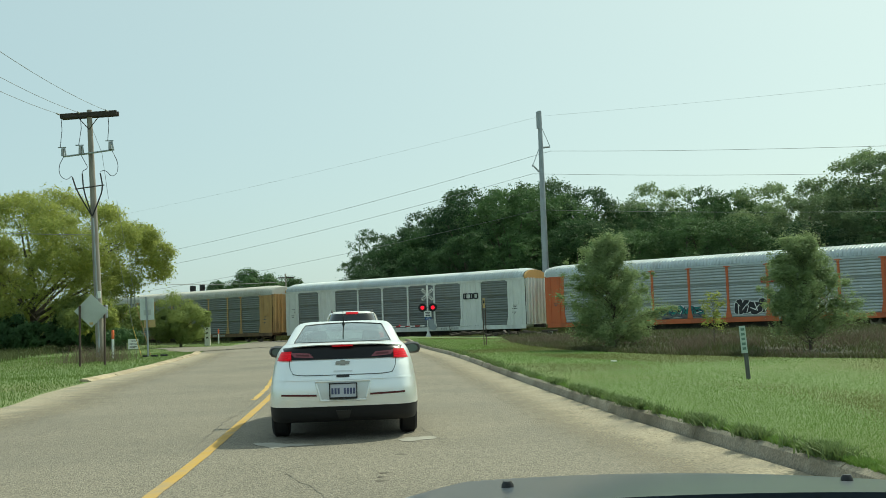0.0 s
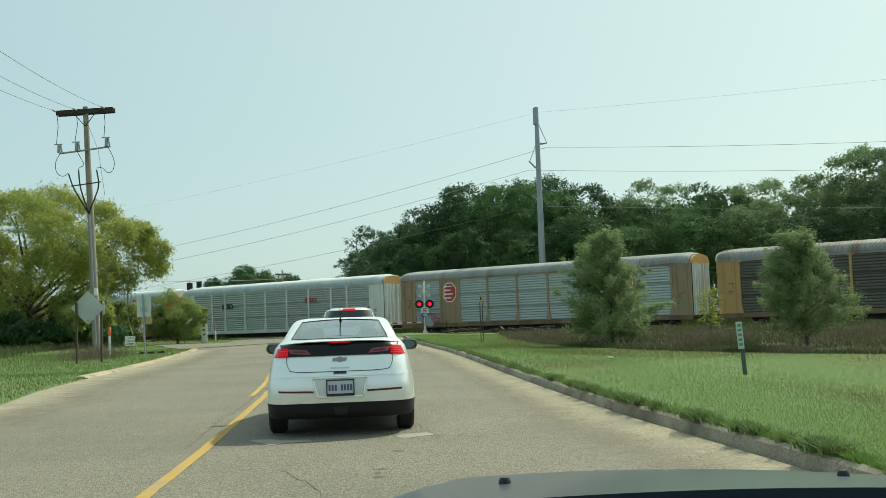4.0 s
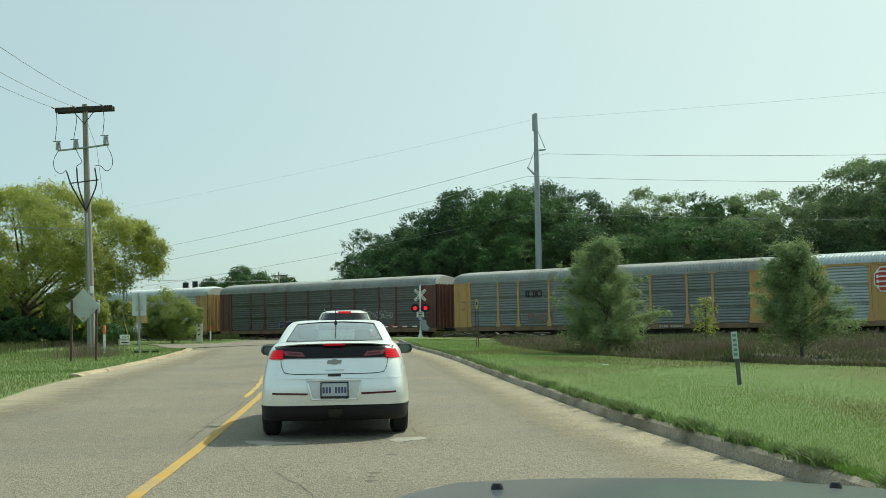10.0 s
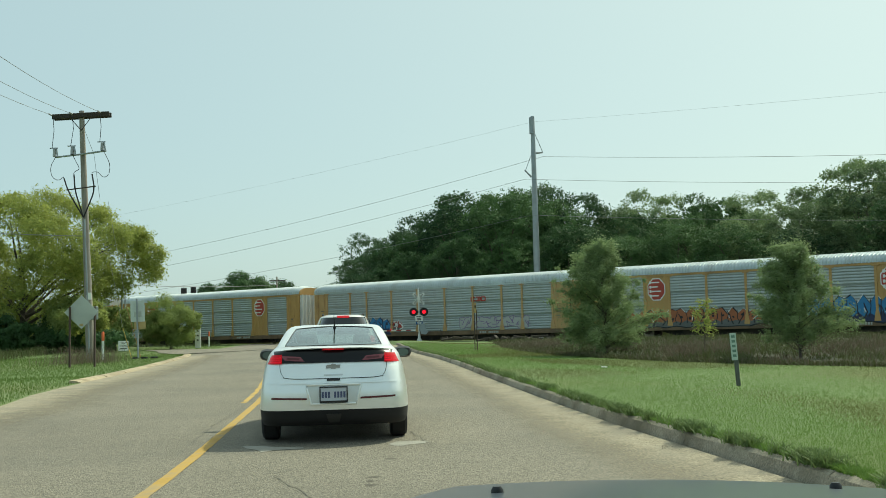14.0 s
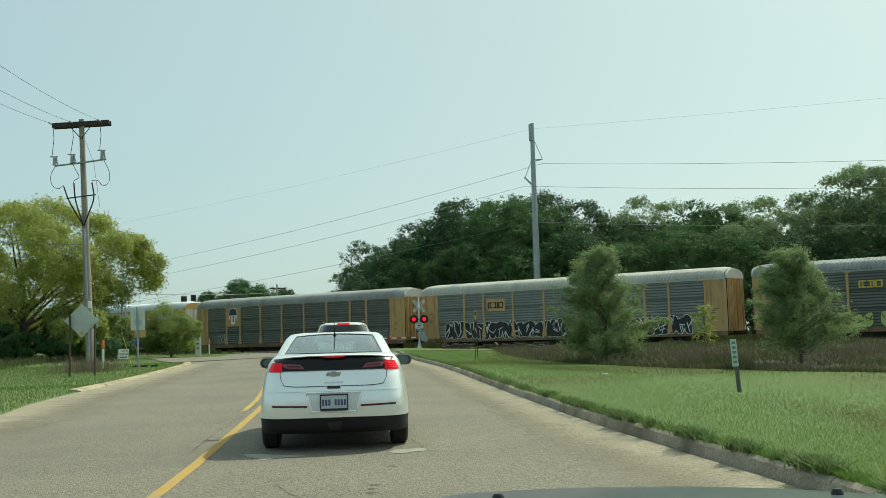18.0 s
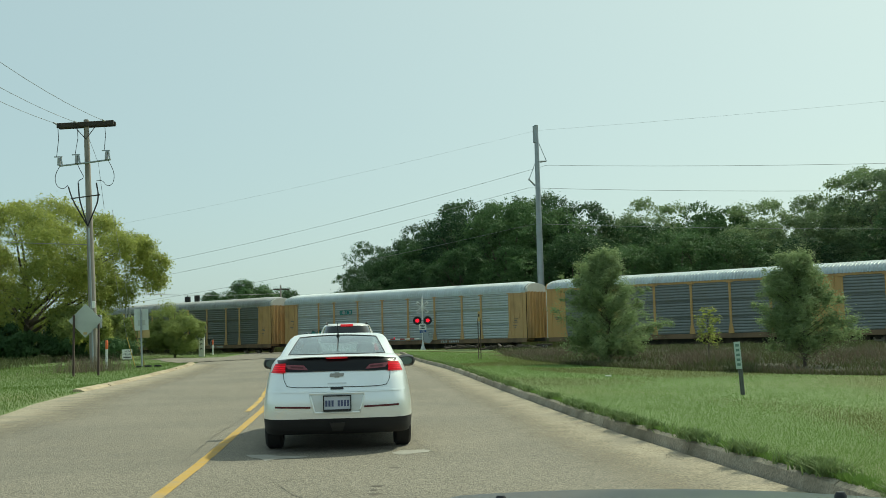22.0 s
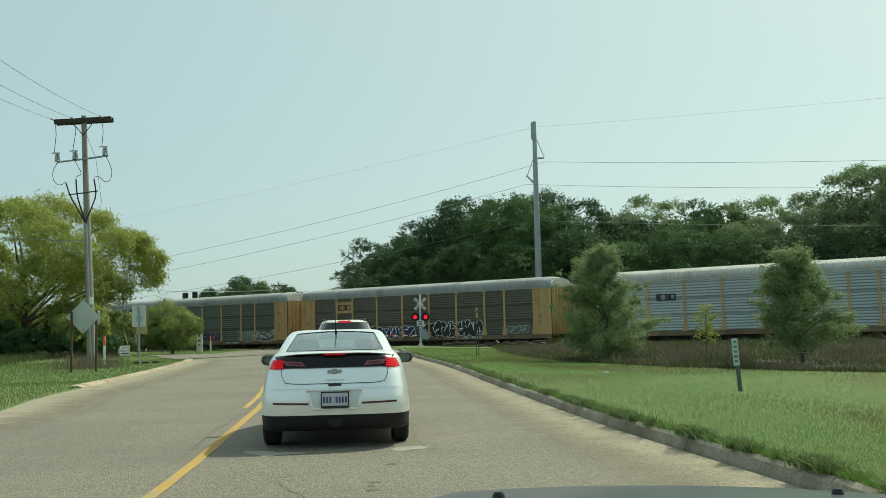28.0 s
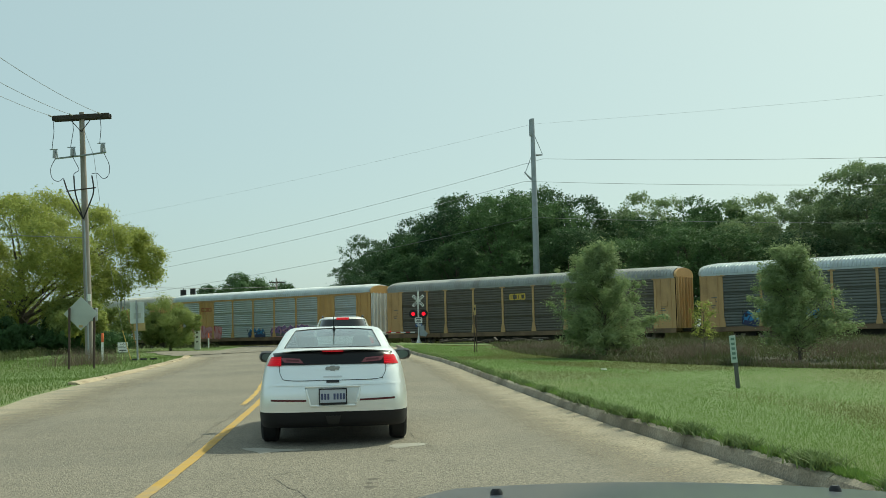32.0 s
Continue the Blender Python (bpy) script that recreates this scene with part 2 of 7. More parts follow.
def washed_out(mat):
    """Lets a sheet thin out from its full edge (u = 1) to nothing (u = 0) through its own blotches."""
    n, l = mat.node_tree.nodes, mat.node_tree.links
    uv, sep, no, wide = n.new("ShaderNodeUVMap"), n.new("ShaderNodeSeparateXYZ"), n.new("ShaderNodeTexNoise"), n.new("ShaderNodeTexNoise")
    tc = n.new("ShaderNodeTexCoord")
    l.new(uv.outputs[0], sep.inputs[0])
    cover = sep.outputs[0]
    for t, scale, amount in ((no, 38.0, 0.9), (wide, 2.2, 0.5)):
        t.inputs["Scale"].default_value, t.inputs["Detail"].default_value = scale, 4.0
        l.new(tc.outputs["Object"], t.inputs["Vector"])
        m = n.new("ShaderNodeMath")
        m.operation = "MULTIPLY_ADD"
        m.inputs[1].default_value = amount
        l.new(t.outputs["Fac"], m.inputs[0])
        l.new(cover, m.inputs[2])
        cover = m.outputs[0]
    ramp = n.new("ShaderNodeMapRange")
    ramp.inputs["From Min"].default_value, ramp.inputs["From Max"].default_value = 0.85, 1.5
    l.new(cover, ramp.inputs["Value"])
    clear, mix = n.new("ShaderNodeBsdfTransparent"), n.new("ShaderNodeMixShader")
    l.new(ramp.outputs[0], mix.inputs[0])
    l.new(clear.outputs[0], mix.inputs[1])
    l.new(n["Principled BSDF"].outputs[0], mix.inputs[2])
    l.new(mix.outputs[0], n["Material Output"].inputs["Surface"])
    return mat


washed_out(SAND)
YELLOW = material("yellow_road_paint", (0.46, 0.285, 0.062), 0.85, vary=0.32, scale=3, fine=40, dirt=(0.24, 0.21, 0.16), dirt_amount=0.6, dirt_scale=3)
YELLOW_WORN = material("worn_yellow_road_paint", (0.50, 0.32, 0.08), 0.85, vary=0.25, scale=3, fine=40, dirt=(0.22, 0.2, 0.155), dirt_amount=0.9, dirt_scale=2)
KERB = material("kerb_concrete", (0.36, 0.315, 0.24), 0.9, vary=0.45, scale=2.2, fine=36, grit=0.35, bump=0.8, dirt=(0.14, 0.12, 0.08), dirt_amount=0.9, dirt_scale=1.1, each=0.16)
KERB_LIGHT = material("sunlit_sandy_kerb_concrete", (0.38, 0.31, 0.21), 0.9, vary=0.35, scale=1.5, fine=30, bump=0.4, dirt=(0.2, 0.15, 0.09), dirt_amount=0.6, each=0.1)
SOIL = material("grassy_ground", (0.118, 0.172, 0.054), 0.95, vary=0.25, scale=0.2, fine=26, grit=0.3, bump=0.6, dirt=(0.16, 0.155, 0.06), dirt_amount=0.6, dirt_scale=0.13)
BALLAST = material("ballast", (0.14, 0.13, 0.12), 0.95, vary=0.5, scale=3, fine=14, bump=1.0)
BLADE = leaf("lawn_blades", (0.124, 0.212, 0.050), (0.162, 0.256, 0.064), 0.42, rough=0.75, speck=0.10)
LAWN_DRY = leaf("dry_lawn_blades", (0.13, 0.142, 0.05), (0.168, 0.176, 0.066), 0.42, speck=0.10)
VERGE = leaf("verge_blades", (0.10, 0.16, 0.044), (0.165, 0.235, 0.066), 0.5, speck=0.3)
KERB_BLADE = leaf("dark_kerb_grass", (0.075, 0.125, 0.048), (0.21, 0.275, 0.105), 0.35)
# dark olive, for the sheet that covers the lighter soil below the meadow
MEADOW_FLOOR = material("dark_meadow_floor", (0.052, 0.052, 0.03), 0.95, vary=0.4, scale=1.5, fine=30, bump=0.8)
DRY = leaf("dry_meadow_grass", (0.10, 0.082, 0.058), (0.205, 0.168, 0.12), 0.25, speck=0.3)
WEED = leaf("green_meadow_grass", (0.060, 0.074, 0.033), (0.135, 0.150, 0.064), 0.25, speck=0.25)
BARK = material("bark", (0.09, 0.075, 0.06), 0.95, vary=0.4, scale=5, fine=30, bump=0.8)
OAK_LEAF = leaf("dark_wood_leaves", (0.024, 0.057, 0.028), (0.108, 0.19, 0.072), 0.36, own_tone=0.75, speck=0.22)
PALE_LEAF = leaf("pale_wood_leaves", (0.07, 0.115, 0.062), (0.27, 0.36, 0.165), 0.40, own_tone=0.45, speck=0.22)
GOLD_LEAF = leaf("yellowing_leaves", (0.125, 0.19, 0.05), (0.54, 0.55, 0.155), 0.52, speck=0.3)
WILLOW_LEAF = leaf("feathery_leaves", (0.135, 0.195, 0.092), (0.41, 0.51, 0.24), 0.52, speck=0.4)
BUSH_LEAF = leaf("bush_leaves", (0.13, 0.185, 0.06), (0.42, 0.47, 0.16), 0.48, speck=0.35)
WOOD_POLE = material("weathered_pole_wood", (0.29, 0.262, 0.23), 0.9, vary=0.3, scale=1, fine=12, bump=0.5, stretch=(4, 4, 0.4), dirt=(0.15, 0.13, 0.11), dirt_amount=0.6)
DARK_WOOD = material("creosoted_wood", (0.045, 0.037, 0.03), 0.9, vary=0.3, scale=4, bump=0.4)
POST_BROWN = material("rusty_brown_post", (0.075, 0.05, 0.04), 0.8, vary=0.3, scale=4)
STEEL = material("galvanised_steel", (0.33, 0.36, 0.38), 0.5, 0.7, vary=0.15, scale=2, dirt=(0.25, 0.24, 0.22))
SIGN_BACK = material("bare_aluminium_sign_back", (0.48, 0.50, 0.47), 0.55, 0.3, vary=0.12, scale=2, dirt=(0.3, 0.3, 0.27), dirt_amount=0.4)
TAN_BOARD = material("tan_sign_back", (0.46, 0.33, 0.15), 0.8, vary=0.2)
WHITE = material("white_paint", (0.78, 0.78, 0.74), 0.6, vary=0.1, scale=3, dirt=(0.45, 0.43, 0.38), dirt_amount=0.4)
ORANGE_PLASTIC = material("orange_marker_plastic", (0.72, 0.14, 0.04), 0.6, vary=0.1)
BLACK = material("black_paint", (0.012, 0.012, 0.013), 0.55, vary=0.3)
RUBBER = material("rubber", (0.018, 0.018, 0.019), 0.85, vary=0.3, scale=20)
CABLE = material("cable", (0.22, 0.225, 0.23), 0.7, vary=0.1)
PORCELAIN = material("grey_porcelain", (0.32, 0.33, 0.34), 0.35, vary=0.15)
YELLOW_PLASTIC = material("yellow_guy_guard", (0.50, 0.36, 0.08), 0.6, vary=0.1)
SIGN_BLUE = material("blue_sign", (0.03, 0.09, 0.25), 0.5, vary=0.1)
RED_PAINT = material("red_paint", (0.30, 0.035, 0.03), 0.5, vary=0.2)
RAIL_STEEL = material("rail_steel", (0.26, 0.22, 0.19), 0.45, 0.8, vary=0.3)
TIE = material("tie_wood", (0.07, 0.055, 0.045), 0.95, vary=0.4)
CROSSING = material("crossing_panels", (0.28, 0.26, 0.23), 0.9, vary=0.2, fine=20)
RED_LAMP = glow("red_signal_lamp", (0.75, 0.008, 0.03), 1.0)


# ---- ground, road, kerbs ----
def curve_at(knots, y):
    ys, xs = zip(*knots)
    return np.interp(y, ys, xs)


RIGHT = [(-400, 33.0), (-60, 7.6), (0, 3.3), (8.5, 2.8), (13.8, 2.22), (17.6, 1.9), (24, 1.4), (35, 0.55), (42, -0.1), (52, -1.35), (62, -2.3), (71, -3.0), (95, -5.4), (400, -42)]
CENTRE = [(-400, 30.0), (-60, 3.9), (0, -1.9), (9.5, -2.5), (12.1, -2.74), (17.6, -3.29), (21.5, -3.68), (24.7, -4.05), (40, -6.2), (62, -8.4), (95, -11.8), (400, -48)]
LEFT = [(-400, 23.0), (-60, -2.0), (0, -7.2), (15, -8.4), (20.7, -8.7), (25, -9.71), (28.2, -10.21), (31.5, -10.65), (36.5, -11.15), (40.3, -11.6), (48.3, -12.6), (58.9, -14.1), (66, -15.5), (95, -18.2), (400, -54)]


def rise_at(x, y):
    return float(rise(np.float64(x), np.float64(y)))


LAWN = 0.165


def lawn_at(x, y):
    """Height of the lawn beside the kerb: it falls away gently from it."""
    q = np.clip((x - curve_at(RIGHT, y) - 0.8) / 5.0, 0, 1)
    return rise_at(x, y) + LAWN * (1 - q * q * (3 - 2 * q)) + 0.02


def ground_sheet():
    ys = np.concatenate([[-2500, -1200, -600, -300, -150, -80, -40, -20], np.arange(-10, 130, 2.0), [135, 142, 150, 165, 185, 220, 280, 380, 600, 1000, 1800, 3000]])
    outl = np.array([-3000, -1500, -700, -350, -200, -120, -80, -60, -45, -35, -27, -20, -15, -10, -6, -3, -1.2, -0.25, -0.02])
    outr = np.array([0.2, 0.28, 0.8, 1.4, 2, 2.6, 3.2, 3.8, 4.4, 5, 5.6, 6.5, 9, 13, 18, 25, 35, 45, 60, 80, 120, 200, 350, 700, 1500, 3000])
    verts, n = [], len(outl) + len(outr) + 3
    for y in ys:
        a, b = curve_at(LEFT, y), curve_at(RIGHT, y)
        xs = np.concatenate([a + outl, [a + 0.02, (a + b) / 2, b - 0.02], b + outr])
        for i, x in enumerate(xs):
            z = rise_at(x, y)
            on_track = abs((Vector((x, y, 0)) - TRACK).dot(ACROSS)) < 4.0
            if len(outl) <= i < len(outl) + 3:
                z -= 0.08
            elif i < len(outl):
                z += 0.02 + 0.06 * noise.noise((x * 0.06, y * 0.06, 0)) * min(1, max(0, -outl[i] - 15) / 20)
            else:
                q = min(1.0, max(0.0, (outr[i - len(outl) - 3] - 0.8) / 5.0))
                z += (0.0 if on_track else LAWN * (1 - q * q * (3 - 2 * q))) + 0.02 + 0.08 * noise.noise((x * 0.05, y * 0.05, 4)) * min(1, max(0, outr[i - len(outl) - 3] - 20) / 30)
            verts.append((x, y, z))
    faces = [(j * n + i, j * n + i + 1, (j + 1) * n + i + 1, (j + 1) * n + i) for j in range(len(ys) - 1) for i in range(n - 1)]
    ob = arrays("ground", verts, faces, SOIL, smooth=True)
    return tagged(ob, "mown green grass and rough soil reaching the horizon", "ground", kind="structure")


ground_sheet()


def strip(knots_a, knots_b, ys, lift, cols=2):
    """A sheet between two lines along the road."""
    v, f = [], []
    for y in ys:
        a, b = curve_at(knots_a, y), curve_at(knots_b, y)
        for k in range(cols):
            x = a + (b - a) * k / (cols - 1)
            crown = 0.012 * math.sin(math.pi * k / (cols - 1)) if cols > 3 else 0
            v.append((x, y, rise_at(x, y) + lift + crown))
    for j in range(len(ys) - 1):
        for k in range(cols - 1):
            f.append((j * cols + k, j * cols + k + 1, (j + 1) * cols + k + 1, (j + 1) * cols + k))
    return v, f


road_rows = np.concatenate([[-400, -200, -100, -50, -25], np.arange(-10, 125, 2.5), [130, 160, 200, 300, 400]])
v, f = strip(LEFT, RIGHT, road_rows, 0.02, 9)
road = tagged(arrays("road", v, f, ASPHALT, smooth=True), "worn grey-tan two-lane asphalt road with cracks and patches", "road", kind="structure")


def road_z(x, y):
    a, b = curve_at(LEFT, y), curve_at(RIGHT, y)
    q = min(1, max(0, (x - a) / (b - a))) * 8
    k, w = min(7, int(q)), q - min(7, int(q))
    crown = 0.012 * ((1 - w) * math.sin(math.pi * k / 8) + w * math.sin(math.pi * (k + 1) / 8))
    return rise_at(x, y) + 0.02 + crown


def on_road(name, outline_pts, mat, label, lift=0.004):
    """A thin irregular piece lying on the road."""
    n = len(outline_pts)
    cx, cy = sum(p[0] for p in outline_pts) / n, sum(p[1] for p in outline_pts) / n
    vs = [(cx, cy, road_z(cx, cy) + lift + 0.003)] + [(x, y, road_z(x, y) + lift) for x, y in outline_pts]
    s = Shape().add(vs, [(0, 1 + k, 1 + (k + 1) % n) for k in range(n)])
    return part(name, s, mat, road, label)


def ribbon(name, pts, width, mat, label="", lift=0.005, wobble=0.0, seed=0):
    """A thin band along points on the road, its edges a little uneven."""
    r = random.Random(seed)
    path = []
    for (x0, y0), (x1, y1) in zip(pts, pts[1:]):
        k = max(1, int(math.hypot(x1 - x0, y1 - y0) / 0.35))
        path += [(x0 + (x1 - x0) * i / k, y0 + (y1 - y0) * i / k) for i in range(k)]
    path.append(pts[-1])
    s, vs = Shape(), []
    for i, (x, y) in enumerate(path):
        a, b = path[max(i - 1, 0)], path[min(i + 1, len(path) - 1)]
        dx, dy = b[0] - a[0], b[1] - a[1]
        d = math.hypot(dx, dy) or 1
        ox, oy = -dy / d, dx / d
        w = width / 2 * (1 + r.uniform(-wobble, wobble))
        m = r.uniform(-wobble, wobble) * width * 1.5
        for sgn in (1, -1):
            px, py = x + ox * (sgn * w + m), y + oy * (sgn * w + m)
            vs.append((px, py, road_z(px, py) + lift))
    s.add(vs, [(2 * i, 2 * i + 1, 2 * i + 3, 2 * i + 2) for i in range(len(path) - 1)])
    return part(name, s, mat, road, label)


def shifted(knots, dx, y0, y1, step=3.0):
    return [(float(curve_at(knots, y)) + dx, float(y)) for y in np.arange(y0, y1, step)]


ribbon("centre_line", shifted(CENTRE, 0, -40, 84), 0.12, YELLOW, "worn solid yellow centre line", wobble=0.03, seed=1)
ribbon("centre_line", shifted(CENTRE, -0.26, 20.4, 84), 0.10, YELLOW_WORN, "second, more worn yellow line", wobble=0.10, seed=2)


def sand_sheet(knots, side, width, heap, y0, y1, label):
    """Sand against a kerb: heaped at the kerb's foot and thinning out over the road."""
    rows = np.arange(y0, y1, 0.5)
    across = (0.0, 0.08, 0.2, 0.45, 1.0)
    v, f, n = [], [], len(across)
    for y in rows:
        edge = float(curve_at(knots, y)) - side * 0.01
        for q in across:
            x = edge - side * q * width
            v.append((x, y, road_z(x, y) + 0.004 + heap * (1 - q) ** 8))
    for j in range(len(rows) - 1):
        f += [(j * n + k, j * n + k + 1, (j + 1) * n + k + 1, (j + 1) * n + k) for k in range(n - 1)]
    ob = part("gutter_sand", Shape().add(v, f), SAND, road, label)
    layer = ob.data.uv_layers.new(name="uv")
    for lp in ob.data.loops:
        co = ob.data.vertices[lp.vertex_index].co
        layer.data[lp.index].uv = (1 - side * (float(curve_at(knots, co.y)) - co.x) / width, co.y)


sand_sheet(RIGHT, 1, 1.4, 0.03, -10, 74, "pale sand washed along the gutter")
sand_sheet(LEFT, -1, 2.4, 0.01, -10, 62, "pale sand along the road's edge")
on_road("road_patch", [(-2.36, 12.42), (-2.1, 12.40), (-1.95, 12.24), (-1.62, 12.16), (-1.58, 12.02), (-1.9, 11.92), (-2.02, 11.74), (-2.1, 11.96), (-2.25, 12.14)], PATCH, "pale repaired patch")
on_road("road_patch", [(-0.66, 12.28), (-0.58, 12.55), (-0.3, 12.6), (-0.2, 12.5), (-0.24, 12.3), (-0.4, 12.22), (-0.48, 12.08), (-0.58, 12.1)], PATCH, "pale repaired patch")
for k, (x, y, w, d) in enumerate([(-0.645, 9.55, 0.065, 0.05), (-0.64, 9.06, 0.06, 0.06), (-0.66, 9.3, 0.03, 0.05), (-0.56, 10.9, 0.06, 0.07)]):
    on_road("oil_stain", [(x + w * math.cos(a) * (1 + 0.3 * math.sin(3 * a + k)), y + d * math.sin(a)) for a in np.linspace(0, 2 * math.pi, 14)[:-1]], STAIN, "dark oil stain", 0.002)
CRACKS = [
    [(-2.92, 11.6), (-3.15, 13.7), (-3.34, 15.4), (-3.42, 16.8), (-3.62, 19.0), (-3.84, 21.2), (-4.0, 24.0)],
    [(-3.8, 14.9), (-3.49, 15.36), (-3.4, 16.76)],
    [(-3.9, 9.6), (-2.49, 9.72), (-1.71, 9.84), (-1.46, 10.13), (-1.02, 10.41)],
    [(-1.55, 9.71), (-1.31, 9.11), (-1.05, 8.37), (-0.95, 7.6)],
    [(-0.18, 12.25), (0.34, 11.98), (0.9, 11.66), (1.7, 11.5)],
    [(-0.45, 13.8), (-0.34, 13.1), (-0.23, 12.51), (-0.1, 12.2)],
    [(-2.9, 11.9), (-2.3, 11.62), (-2.0, 11.5)],
    [(-8.3, 14.5), (-6.9, 13.4), (-5.2, 12.9), (-3.4, 12.6)],
    [(-7.6, 18.4), (-6.0, 16.6), (-5.6, 14.4), (-5.9, 12.0)],
    [(-5.0, 24.0), (-4.6, 27.0), (-4.9, 31.0), (-4.2, 36.0)],
    [(-5.2, 27.5), (-6.8, 26.4), (-8.6, 27.1)],
    [(0.9, 28.0), (0.7, 26.4), (1.25, 24.6)],
    [(-0.4, 22.0), (0.3, 20.2), (0.9, 19.4), (1.6, 17.0)],
    [(-8.6, 30.0), (-7.4, 33.0), (-7.9, 38.0), (-7.2, 44.0)],
]


def crack_line(pts, seed):
    """The same line broken into short uneven steps, as a crack runs."""
    r = random.Random(seed)
    out = []
    for (x0, y0), (x1, y1) in zip(pts, pts[1:]):
        k = max(2, int(math.hypot(x1 - x0, y1 - y0) / 0.16))
        out += [(x0 + (x1 - x0) * i / k + r.uniform(-0.022, 0.022), y0 + (y1 - y0) * i / k + r.uniform(-0.03, 0.03)) for i in range(k)]
    return out + [pts[-1]]


for k, c in enumerate(CRACKS):
    ribbon("crack", crack_line(c, k), 0.0085, TAR, "", 0.005, 0.6, 10 + k)


def kerb_run(knots, y0, y1, step, side, mat, name, label, height=0.19, width=0.17, broken=1.0):
    """A kerb in cast lengths; side is the way its back lies."""
    ob = thing(name, Matrix.Identity(4), label, "kerb", kind="structure")
    y = y0
    while y < y1:
        cut = step * bumps.uniform(0.75, 1.3)
        ya, yb = y + bumps.uniform(0.004, 0.014), min(y + cut, y1) - 0.004
        sink = bumps.uniform(-0.008, 0.006)
        rings = []
        for q in np.linspace(ya, yb, max(4, round((yb - ya) / 0.3))):
            wear = bumps.uniform(0, 0.010) * broken
            slip = bumps.uniform(-0.005, 0.005) * broken
            x = float(curve_at(knots, q))
            z = rise_at(x, q)
            prof = [(0.02, -0.1), (0.02, 0.02), (0.05 + slip, height * 0.55), (0.06 + wear, height * 0.85 + sink - wear), (0.105 + wear, height + sink - wear * 0.4), (width, height + sink), (width + 0.01, -0.1)]
            rings.append([(x + side * p, q, z + h) for p, h in prof])
        part("kerb_length", Shape().loft(rings), mat, ob)
        y += cut
    return ob


bumps = random.Random(8)
kerb_run(RIGHT, -12, 74, 3.0, 1, KERB, "kerb_right", "weathered grey concrete kerb along the lawn")
kerb_run(LEFT, 31.3, 63.5, 3.0, -1, KERB_LIGHT, "kerb_left", "sandy broken concrete kerb round a grass island", 0.10, 0.38, 5.0)

# side street before the track, and the crossing
MOUTH = ((-2, -30, -17), (4, -26.5, -18.5), (8, -23.5, -19.3), (12, -21.5, -19.9))     # along the track, near and far edge across it
vs = []
for s0, near_d, far_d in MOUTH:
    for d0 in (near_d, far_d):
        p = TRACK + ACROSS * d0 + ALONG * s0
        vs.append((p.x, p.y, rise_at(p.x, p.y) + 0.06))
tagged(part("side_street", Shape().add(vs, [(2 * i, 2 * i + 1, 2 * i + 3, 2 * i + 2) for i in range(len(MOUTH) - 1)]), ASPHALT), "pale asphalt mouth of a side street before the track", "road", kind="structure")


def track_run():
    tr = thing("railway_track", Matrix.Identity(4), "single railway track on grey stone ballast", "railway track", kind="structure")
    span = np.arange(-900, 901, 25.0)
    rings = []
    for s in span:
        c = TRACK + ALONG * s
        prof = [(-3.2, -0.12), (-1.9, RAIL - 0.2), (1.9, RAIL - 0.2), (3.2, -0.12)]
        rings.append([(c.x + ACROSS.x * p, c.y + ACROSS.y * p, z + 0.1) for p, z in prof])
    part("ballast_bed", Shape().loft(rings, closed=False, caps=False), BALLAST, tr, "grey crushed stone")
    for g in (-0.75, 0.75):
        a, b = TRACK + ALONG * -900 + ACROSS * g, TRACK + ALONG * 900 + ACROSS * g
        r = Shape()
        up = [(-0.07, -0.15), (-0.02, -0.12), (-0.02, -0.04), (-0.036, -0.03), (-0.036, 0), (0.036, 0), (0.036, -0.03), (0.02, -0.04), (0.02, -0.12), (0.07, -0.15)]
        r.loft([[(c.x + ACROSS.x * p, c.y + ACROSS.y * p, RAIL + z) for p, z in up] for c in (a, b)])
        part("rail", r, RAIL_STEEL, tr, "worn steel rail")
    ties = Shape()
    turn = Matrix.Rotation(math.atan2(ACROSS.y, ACROSS.x), 4, "Z")
    for s in np.arange(-70, 110, 0.55):
        c = TRACK + ALONG * s
        ties.box((c.x, c.y, RAIL - 0.17), (2.6, 0.23, 0.12), turn)
    tagged(part("ties", ties, TIE, tr, smooth=False), kind="stuff")
    for d0, w in ((-1.75, 1.7), (0, 1.3), (1.75, 1.7)):
        for k in range(8):
            c = TRACK + ACROSS * d0 + ALONG * (5.5 + k * 2.2)
            part("crossing_panel", Shape().box((c.x, c.y, RAIL - 0.06), (w, 2.17, 0.14), turn, 0.02), CROSSING, tr)


track_run()


